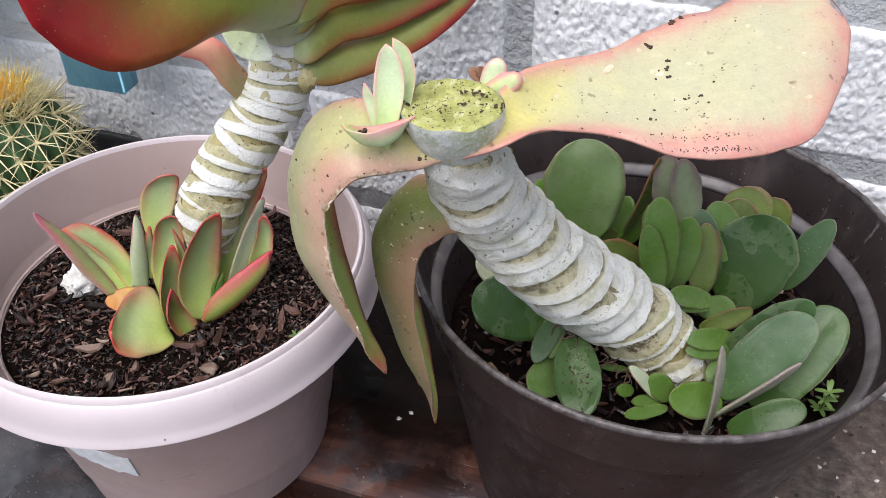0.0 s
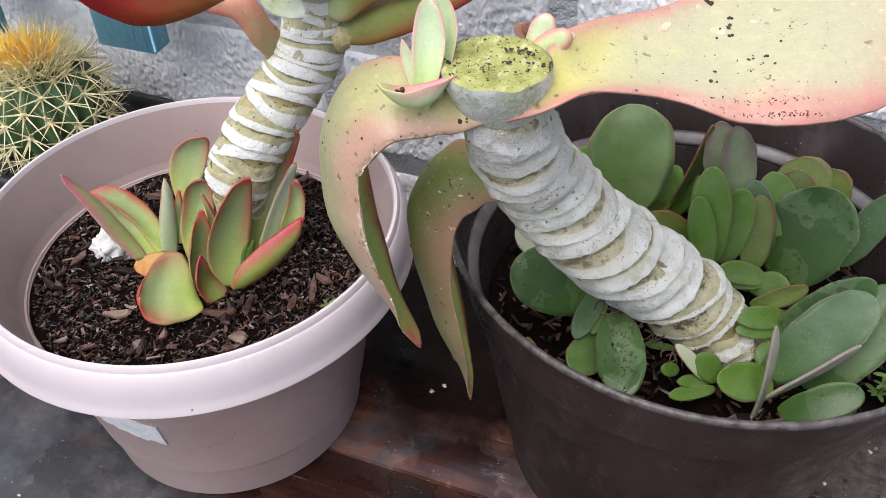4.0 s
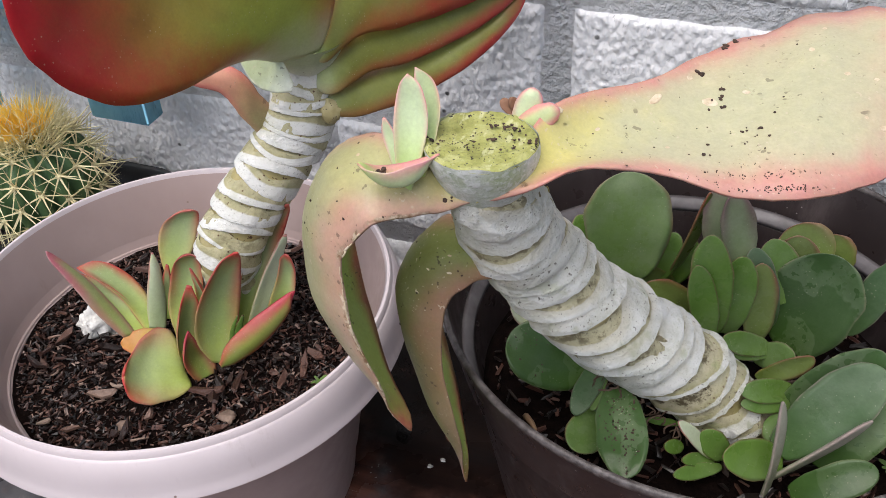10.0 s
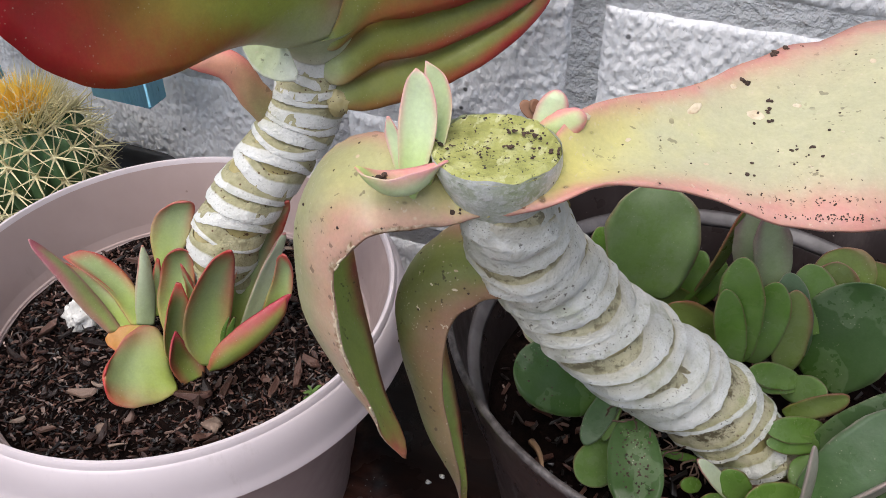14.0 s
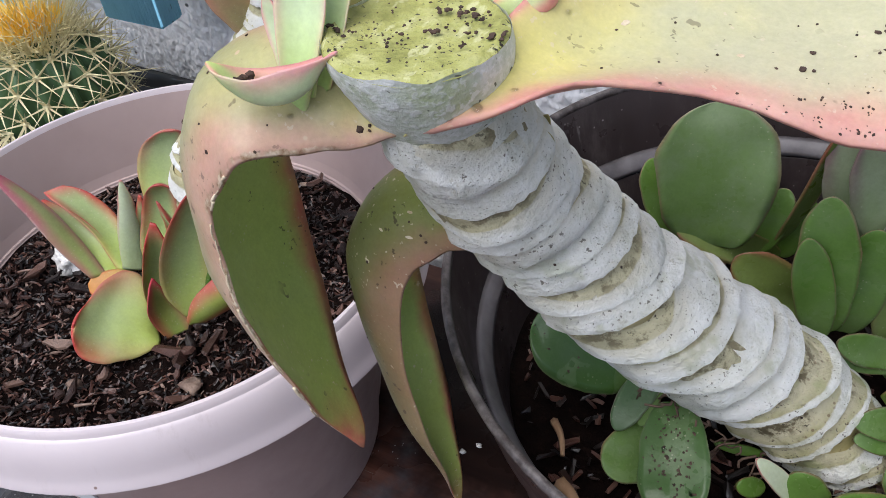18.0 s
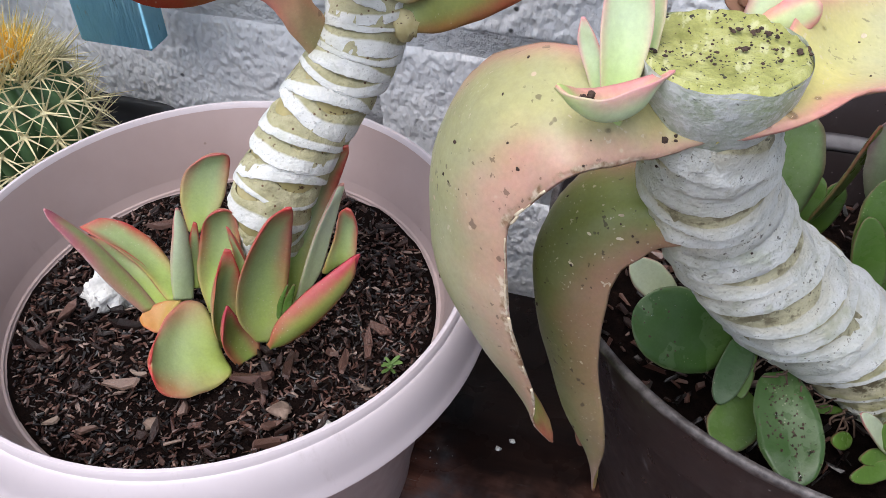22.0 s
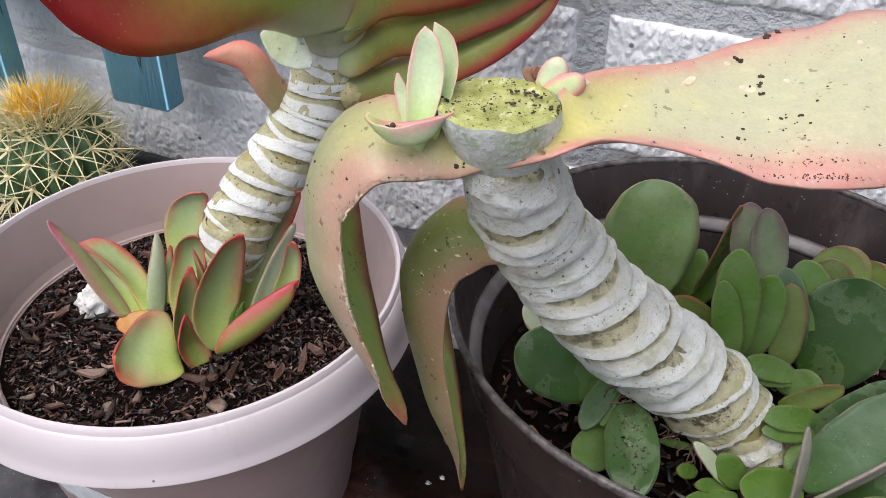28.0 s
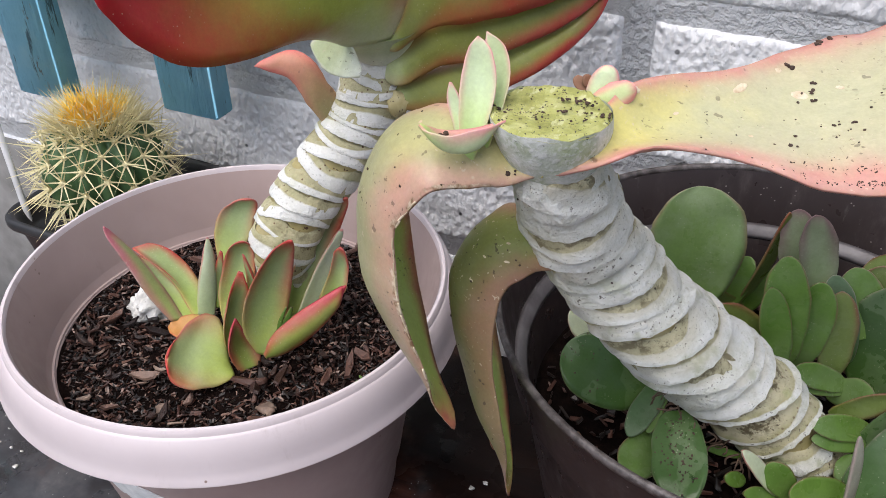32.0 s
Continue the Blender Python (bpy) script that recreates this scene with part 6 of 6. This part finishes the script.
strap(rosette,
      [(-0.366, 0.350, 0.164), (-0.378, 0.346, 0.187), (-0.388, 0.345, 0.208), (-0.396, 0.344, 0.224), (-0.400, 0.345, 0.234)],
      [(-0.362, 0.358, 0.162), (-0.379, 0.361, 0.184), (-0.391, 0.359, 0.204), (-0.400, 0.353, 0.222), (-0.400, 0.346, 0.234)],
      [0, -0.1, -0.14, -0.1, 0], M_MAUVEPINK, 0.0030, "long pointed rosette leaf flushed purple outside", 11, nu=26, nv=12, ripple=0.03)
strap(rosette,
      [(-0.365, 0.355, 0.162), (-0.381, 0.358, 0.180), (-0.394, 0.362, 0.193), (-0.403, 0.364, 0.200)],
      [(-0.358, 0.365, 0.161), (-0.371, 0.371, 0.174), (-0.384, 0.372, 0.185), (-0.402, 0.366, 0.199)],
      [0, 0.25, 0.3, 0], M_ROSETTE, 0.0036, "", 12, nu=26, nv=12, ripple=0.03)
strap(rosette,
      [(-0.359, 0.363, 0.162), (-0.373, 0.368, 0.177), (-0.389, 0.369, 0.190), (-0.403, 0.369, 0.197), (-0.410, 0.371, 0.198)],
      [(-0.352, 0.370, 0.158), (-0.362, 0.380, 0.168), (-0.376, 0.387, 0.180), (-0.391, 0.386, 0.193), (-0.403, 0.380, 0.199)],
      [0, 0.15, 0.2, 0.15, 0], M_ROSETTE, 0.0036, "", 13, nu=26, nv=12, ripple=0.03)
strap(rosette,
      [(-0.356, 0.365, 0.163), (-0.356, 0.371, 0.184), (-0.354, 0.378, 0.203), (-0.352, 0.383, 0.216)],
      [(-0.348, 0.372, 0.159), (-0.349, 0.381, 0.178), (-0.350, 0.385, 0.198), (-0.351, 0.384, 0.216)],
      [0, -0.1, -0.12, 0], M_PALE, 0.0036, "pale edge-on leaf of the rosette", 14, nu=26, nv=12, ripple=0.03)
strap(rosette,
      [(-0.362, 0.400, 0.183), (-0.366, 0.405, 0.200), (-0.365, 0.412, 0.214), (-0.357, 0.418, 0.222), (-0.350, 0.421, 0.225)],
      [(-0.356, 0.403, 0.181), (-0.347, 0.416, 0.194), (-0.344, 0.425, 0.210), (-0.343, 0.428, 0.220), (-0.345, 0.424, 0.225)],
      [0, 0.12, 0.15, 0.12, 0], M_ROSETTE, 0.0036, "", 15, nu=26, nv=12, ripple=0.03)
strap(rosette,
      [(-0.351, 0.376, 0.164), (-0.350, 0.381, 0.188), (-0.346, 0.387, 0.205)],
      [(-0.347, 0.379, 0.162), (-0.346, 0.386, 0.183), (-0.344, 0.387, 0.204)],
      [0, 0.2, 0], M_ROSETTE, 0.0036, "", 16, nu=26, nv=12, ripple=0.03)
strap(rosette,
      [(-0.349, 0.356, 0.166), (-0.353, 0.344, 0.159), (-0.360, 0.343, 0.160), (-0.367, 0.347, 0.160)],
      [(-0.348, 0.362, 0.167), (-0.357, 0.360, 0.166), (-0.365, 0.354, 0.164), (-0.367, 0.348, 0.162)],
      [0, 0.1, 0.1, 0], M_ORANGE, 0.0036, "small faded orange leaf", 17, nu=26, nv=12, ripple=0.03)
strap(rosette,
      [(-0.293, 0.367, 0.162), (-0.291, 0.369, 0.176), (-0.285, 0.372, 0.189)],
      [(-0.291, 0.368, 0.161), (-0.288, 0.370, 0.176), (-0.284, 0.372, 0.189)],
      [0, 0.1, 0], M_OFFSET, 0.0020, "", 18, nu=26, nv=12, ripple=0.03)
strap(rosette,
      [(-0.290, 0.368, 0.161), (-0.288, 0.370, 0.176), (-0.282, 0.373, 0.189)],
      [(-0.287, 0.369, 0.161), (-0.284, 0.372, 0.175), (-0.281, 0.374, 0.188)],
      [0, 0.1, 0], M_OFFSET, 0.0020, "", 19, nu=26, nv=12, ripple=0.03)

# ---- things by the wall ----
cactus = thing("barrel_cactus", (-0.575, 0.508, 0.10), "round golden barrel cactus with a yellow spiny crown", "cactus")
CX, CY, CZ, CR, RIBS = -0.573, 0.503, 0.155, 0.054, 17
bm = bmesh.new()
grid = []
for i in range(21):
    th = math.pi * (0.03 + 0.80 * i / 20)
    ring = []
    for k in range(RIBS * 6):
        a = 2 * math.pi * k / (RIBS * 6)
        rib = 0.80 + 0.20 * abs(math.cos(a * RIBS / 2)) ** 0.8
        r = CR * math.sin(th) * rib
        ring.append(bm.verts.new((CX + r * math.cos(a), CY + r * math.sin(a), CZ + CR * 0.98 * math.cos(th))))
    grid.append(ring)
for p, q in zip(grid, grid[1:]):
    for k in range(len(p)):
        bm.faces.new((p[k], q[k], q[(k + 1) % len(p)], p[(k + 1) % len(p)]))
bm.faces.new(grid[0])
part("body", bm, M_CACTUS, cactus, "ribbed green body")


def spikes(name, items, material, parent, label):
    verts, faces = [], []
    for a, d, length, rad in items:
        d = d.normalized()
        s = d.orthogonal().normalized()
        q = d.cross(s)
        k = len(verts)
        verts += [a + s * rad, a + (q * 0.87 - s * 0.5) * rad, a + (-q * 0.87 - s * 0.5) * rad, a + d * length]
        faces += [(k, k + 1, k + 3), (k + 1, k + 2, k + 3), (k + 2, k, k + 3)]
    me = bpy.data.meshes.new(name)
    me.from_pydata(verts, [], faces)
    me.materials.append(material)
    ob = new(name, me)
    ob.parent = parent
    ob.matrix_parent_inverse = parent.matrix_world.inverted()
    return tagged(ob, label, kind="stuff")


rnd = random.Random(21)
thin, gold, tufts = [], [], bmesh.new()
for r_ in range(RIBS):
    a = 2 * math.pi * r_ / RIBS
    for i in range(6):
        th = 0.34 + 0.40 * i + (0.20 if r_ % 2 else 0.0)
        if th > 2.2:
            continue
        out = Vector((math.sin(th) * math.cos(a), math.sin(th) * math.sin(a), math.cos(th)))
        p = Vector((CX, CY, CZ)) + out * CR * 0.985
        side = Vector((-math.sin(a), math.cos(a), 0))
        upv = out.cross(side)
        for k in range(8):
            g = 2 * math.pi * k / 8 + rnd.uniform(-0.25, 0.25)
            thin.append((p, out * rnd.uniform(0.35, 0.8) + side * math.cos(g) + upv * math.sin(g), rnd.uniform(0.022, 0.037), 0.0010))
        thin.append((p, out + side * rnd.uniform(-0.3, 0.3) - upv * 0.2, rnd.uniform(0.024, 0.040), 0.0012))
        m_ = Matrix.Translation(p) @ Matrix.Diagonal((0.0034, 0.0034, 0.0028, 1))
        bmesh.ops.create_icosphere(tufts, subdivisions=1, radius=1, matrix=m_)
for _ in range(2000):
    r, a = 0.034 * math.sqrt(rnd.random()), rnd.uniform(0, 6.283)
    p = Vector((CX + r * math.cos(a), CY + r * math.sin(a), CZ + math.sqrt(CR ** 2 - r * r) * 0.97))
    d = Vector((math.cos(a) * r * 34, math.sin(a) * r * 34, 1.0)) + Vector((rnd.gauss(0, 0.25), rnd.gauss(0, 0.25), 0))
    if r < 0.022:
        (gold if rnd.random() < 0.92 else thin).append((p, d, rnd.uniform(0.005, 0.016) if rnd.random() < 0.8 else rnd.uniform(0.016, 0.030), 0.0010))
    elif rnd.random() < 0.35:
        thin.append((p, d, rnd.uniform(0.016, 0.034), 0.0007))
spikes("spine", thin, M_SPINE, cactus, "pale straw-coloured spines")
spikes("crown_spine", gold, M_GOLD, cactus, "dense golden crown spines")
part("areole", tufts, M_SPINE, cactus, "woolly spine cushions")


def square_ring(half, z, bm, at, seg=8, corner=0.3):
    ring = []
    for c in range(4):
        cx, cy = ((1, 1), (-1, 1), (-1, -1), (1, -1))[c]
        rad = half * corner
        for k in range(seg + 1):
            a = math.pi / 2 * (c + k / seg)
            ring.append(bm.verts.new((at[0] + cx * (half - rad) + rad * math.cos(a), at[1] + cy * (half - rad) + rad * math.sin(a), z)))
    return ring


def square_pot(profile, at):
    bm = bmesh.new()
    rings = [square_ring(h, z, bm, at) for h, z in profile]
    for p, q in zip(rings, rings[1:]):
        for k in range(len(p)):
            bm.faces.new((p[k], p[(k + 1) % len(p)], q[(k + 1) % len(p)], q[k]))
    bm.faces.new(rings[0][::-1])
    bm.faces.new(rings[-1])
    return bm


cpot = thing("nursery_pot", (-0.572, 0.515, 0), "black square plastic nursery pot holding the cactus", "plant pot")
part("body", square_pot([(0.055, 0.0), (0.058, 0.002), (0.074, 0.108), (0.080, 0.110), (0.0815, 0.113), (0.0815, 0.118), (0.079, 0.121), (0.075, 0.119), (0.073, 0.112), (0.070, 0.100), (0.066, 0.098)], (-0.572, 0.515)), M_BLACK, cpot)
scatter_chips((-0.572, 0.515), 0.062, 0.098, 200, 0.008, "dark grit round the cactus", 31)

rack = thing("slatted_rack", (-0.58, 0.58, 0.3), "blue flaking painted wooden slats against the white wall", "wooden rack")
for x0, zb in ((-0.702, 0.190), (-0.522, 0.208)):
    bm = bmesh.new()
    box(bm, (x0, 0.535, zb), (x0 + 0.058, 0.558, 1.0), 0.001, random.Random(3))
    bmesh.ops.bevel(bm, geom=bm.edges[:], offset=0.002, segments=2, affect="EDGES")
    part("slat", bm, M_BLUE, rack)
part("rail", bevelled_box((-1.05, 0.5585, 0.285), (-0.30, 0.608, 0.335), 0.002), M_BLUE, rack, "dark painted rail behind the slats")

wires = thing("wire_shelf", (-0.72, 0.38, -0.5), "white plastic-coated wire shelf beside the table", "wire shelf")
def wire(name, pts, r=0.0028):
    part(name, tube(pts, r, 8), M_WIRE, wires)
wire("post", [(-0.645, 0.462, -0.5), (-0.645, 0.462, 0.27)], 0.0030)
wire("post", [(-0.668, 0.10, -0.5), (-0.668, 0.10, -0.02)], 0.0042)
wire("rail", [(-0.660, 0.10, -0.02), (-0.666, 0.462, -0.02)], 0.0040)
for i in range(9):
    y = 0.14 + 0.045 * i
    wire("cross_wire", [(-0.664, y, -0.022), (-0.98, y + 0.02, -0.20)], 0.0018)
for i in range(4):
    x = -0.72 - 0.07 * i
    wire("long_wire", [(x, 0.10, -0.055 - 0.04 * i), (x, 0.52, -0.055 - 0.04 * i)], 0.0018)
wire("brace", [(-0.645, 0.462, 0.20), (-0.73, 0.44, 0.15)], 0.0025)
wire("loop", [(-0.645, 0.462, 0.27), (-0.63, 0.45, 0.285), (-0.66, 0.44, 0.295), (-0.74, 0.44, 0.30)], 0.0032)

terra = thing("plant_pot", (-0.86, 0.33, -0.5), "red-brown plastic plant pot standing below the table edge", "plant pot")
bm, _ = lathe([(0.0, -0.5), (0.085, -0.5), (0.11, -0.20), (0.118, -0.19), (0.118, -0.165), (0.112, -0.163), (0.105, -0.20), (0.0, -0.21)], (-0.86, 0.33, 0), 48)
part("body", bm, M_TERRA, terra)

# ---- small things ----
knob = bmesh.new()
bmesh.ops.create_icosphere(knob, subdivisions=3, radius=1.0)
for v in knob.verts:
    k = 1 + 0.30 * noise.noise(v.co * 2.2) + 0.22 * noise.noise(v.co * 5.0)
    v.co = Vector((-0.2430, 0.4545, 0.3035)) + Vector((v.co.x * 0.0070, v.co.y * 0.0065, v.co.z * 0.0085)) * k
part("leaf_scar", knob, M_STEM, tall_plant, "round brown side scar")

def pebble(name, at, size, material, label, category, seed, sub=3, rough=0.25, squash=(1, 1, 1)):
    bm = bmesh.new()
    bmesh.ops.create_icosphere(bm, subdivisions=sub, radius=1.0)
    for v in bm.verts:
        n = v.co.normalized()
        k = 1 + rough * noise.noise(n * 1.6 + Vector((seed, 0, 0))) + rough * 0.6 * noise.noise(n * 4 + Vector((0, seed, 0)))
        v.co = Vector((n.x * squash[0], n.y * squash[1], n.z * squash[2])) * size * k
    ob = part(name, bm, material)
    ob.location = at
    return tagged(ob, label, category)


pebble("stone", (-0.403, 0.368, 0.150), 0.0158, M_STONE, "rough porous white stone lying on the soil", "stone", 4.0, 4, 0.45, (0.9, 0.8, 0.9))
for i, (x, y, s) in enumerate(((-0.2705, 0.323, 0.0055), (-0.246, 0.322, 0.0035), (-0.330, 0.296, 0.0045), (-0.420, 0.395, 0.004), (-0.236, 0.350, 0.003))):
    pebble("pebble", (x, y, 0.1475), s, M_STONE if i in (1, 3) else M_SHARD, "small pale pebble on the soil" if i in (1, 3) else "small brown shard on the soil", "pebble", i * 3.1, 2, 0.7, (1.2, 0.8, 0.55))


def weed(at, height, label, seed, n=5, spread=0.010, tiers=2):
    rnd = random.Random(seed)
    ob = thing("seedling", at, label, "seedling")
    top = Vector(at) + Vector((0.001, 0, height))
    part("stem", tube([at, top], 0.0005, 6), M_WEED, ob)
    for k in range(n * tiers):
        a = 2 * math.pi * k / n + rnd.uniform(-0.4, 0.4) + (k // n) * 0.6
        foot = Vector(at).lerp(top, 1.0 - 0.45 * (k // n))
        reach = spread * rnd.uniform(0.7, 1.2)
        tip = foot + Vector((math.cos(a) * reach, math.sin(a) * reach, rnd.uniform(0.0, 0.5) * reach))
        leaf(ob, foot, tip, (0, 0, 1), reach * 0.38, 0.1, 0.1, M_WEED, 0.3, 0.6, 0.0005)
    return ob


weed((-0.226, 0.363, 0.147), 0.009, "tiny green seedling sprouting from the soil", 2, 5, 0.0055)
weed((0.119, 0.405, 0.156), 0.018, "small green weed with cut leaves in the brown pot", 5, 6, 0.0075, 3)

for at, end, r, mat_, lab in (((-0.090, 0.378, 0.156), (-0.078, 0.360, 0.160), 0.0022, M_WOODCHIP, "splinter of orange bark on the soil"),
                              ((-0.075, 0.350, 0.153), (-0.062, 0.340, 0.154), 0.0040, M_WOODCHIP, "pale bark chip on the soil")):
    bm = tube(spline([at, (Vector(at) + Vector(end)) / 2 + Vector((0.001, 0.001, 0.001)), end], 5), r, 6, taper=0.5)
    tagged(part("bark_splinter", bm, mat_), lab, "bark")

pebble("paint_fleck", (-0.554, 0.307, 0.0010), 0.0023, M_FLECK, "small turquoise fleck of paint on the table", "paint fleck", 3.0, 3, 0.6, (1.0, 1.3, 0.4))
for i, (x, y) in enumerate(((-0.518, 0.295), (-0.493, 0.257), (-0.535, 0.262), (-0.172, 0.441), (-0.180, 0.432))):
    pebble("crumb", (x, y, 0.001), 0.0018, M_STONE, "white crumb of plaster on the table", "grit", i * 2.3, 2, 0.7, (1.2, 1.0, 0.6))

rnd = random.Random(77)
for i in range(70):
    x, y = rnd.uniform(-0.59, 0.10), rnd.uniform(0.14, 0.34)
    if math.hypot(x - AX, y - AY) < 0.11 or math.hypot(x - BX, y - BY) < 0.12:
        continue
    pebble("crumb", (x, y, 0.0008), rnd.uniform(0.0005, 0.0012), M_STONE, "pale crumb of grit on the table", "grit", i * 1.7, 2, 0.6, (1.5, 0.8, 0.5))

bm = bmesh.new()
rnd = random.Random(91)
for _ in range(260):
    x, y, k = rnd.uniform(0.12, 0.36), rnd.uniform(0.36, 0.58), rnd.uniform(0.0006, 0.0022) * (1.8 if rnd.random() < 0.06 else 1.0)
    if math.hypot(x - BX, y - BY) < 0.118:
        continue
    made = bmesh.ops.create_icosphere(bm, subdivisions=1, radius=1.0, matrix=Matrix.Translation((x, y, k * 0.25)) @ Matrix.Rotation(rnd.uniform(0, 6.28), 4, "Z") @ Matrix.Diagonal((k * rnd.uniform(0.8, 1.6), k, k * 0.6, 1)))
    for vv in made["verts"]:
        vv.co += Vector((rnd.uniform(-1, 1), rnd.uniform(-1, 1), rnd.uniform(-1, 1))) * k * 0.22
tagged(part("grit", bm, M_GRIT, flat=True), "loose gritty soil spilt on the table", "grit", kind="stuff")

# ---- larger bark chips, one by one ----
def shard_mesh(seed):
    """A flat, broken flake of bark."""
    rnd = random.Random(seed)
    bm = bmesh.new()
    n = rnd.choice((5, 6, 7))
    rim_, long = [], rnd.uniform(0.8, 1.6)
    for k in range(n):
        a = 2 * math.pi * k / n + rnd.uniform(-0.3, 0.3)
        s = rnd.uniform(0.6, 1.0)
        rim_.append((math.cos(a) * s * long, math.sin(a) * s * 0.42))
    t = rnd.uniform(0.06, 0.14)
    up = [bm.verts.new((x * 0.9, y * 0.9, t + 0.25 * x * x + rnd.uniform(-0.06, 0.06))) for x, y in rim_]
    dn = [bm.verts.new((x, y, -t + 0.25 * x * x)) for x, y in rim_]
    bm.faces.new(up)
    bm.faces.new(dn[::-1])
    for k in range(n):
        bm.faces.new((dn[k], dn[(k + 1) % n], up[(k + 1) % n], up[k]))
    me = bpy.data.meshes.new("bark_chip")
    bm.to_mesh(me)
    bm.free()
    me.materials.append(M_CHIP)
    return me


SHARDS = [shard_mesh(i) for i in range(12)]
rnd = random.Random(19)
for bed, at, radius, level, count, size in ((bed_a, (AX, AY), 0.114, 0.1490, 300, 0.0060), (bed_b, (BX, BY), 0.122, 0.1525, 80, 0.0062)):
    for _ in range(count):
        r, a = radius * math.sqrt(rnd.random()), rnd.uniform(0, 6.283)
        s = size * (rnd.uniform(0.35, 0.9) if rnd.random() < 0.75 else rnd.uniform(0.9, 1.7))
        chip = new("bark_chip", rnd.choice(SHARDS))
        chip.parent = bed
        chip.matrix_parent_inverse = bed.matrix_world.inverted()
        chip.matrix_world = Matrix.Translation((at[0] + r * math.cos(a), at[1] + r * math.sin(a), level + rnd.uniform(0, 0.002))) @ Euler((rnd.gauss(0, 0.3), rnd.gauss(0, 0.3), rnd.uniform(0, 6.28))).to_matrix().to_4x4() @ Matrix.Diagonal((s, s * rnd.uniform(0.7, 1.2), s, 1))

for i in range(22):
    r, a = 0.108 * math.sqrt(rnd.random()), rnd.uniform(0, 6.283)
    p = Vector((AX + r * math.cos(a), AY + r * math.sin(a), 0.1505))
    d = Euler((0, rnd.uniform(-0.15, 0.15), rnd.uniform(0, 6.28))).to_matrix() @ Vector((rnd.uniform(0.006, 0.016), 0, 0))
    bm = tube(spline([p - d / 2, p + Vector((0, 0, rnd.uniform(0, 0.0015))), p + d / 2], 4), rnd.uniform(0.0005, 0.0012), 5, taper=0.6)
    tagged(part("twig", bm, M_CHIP), "thin dark twig on the soil", "twig", "twigs on the soil")
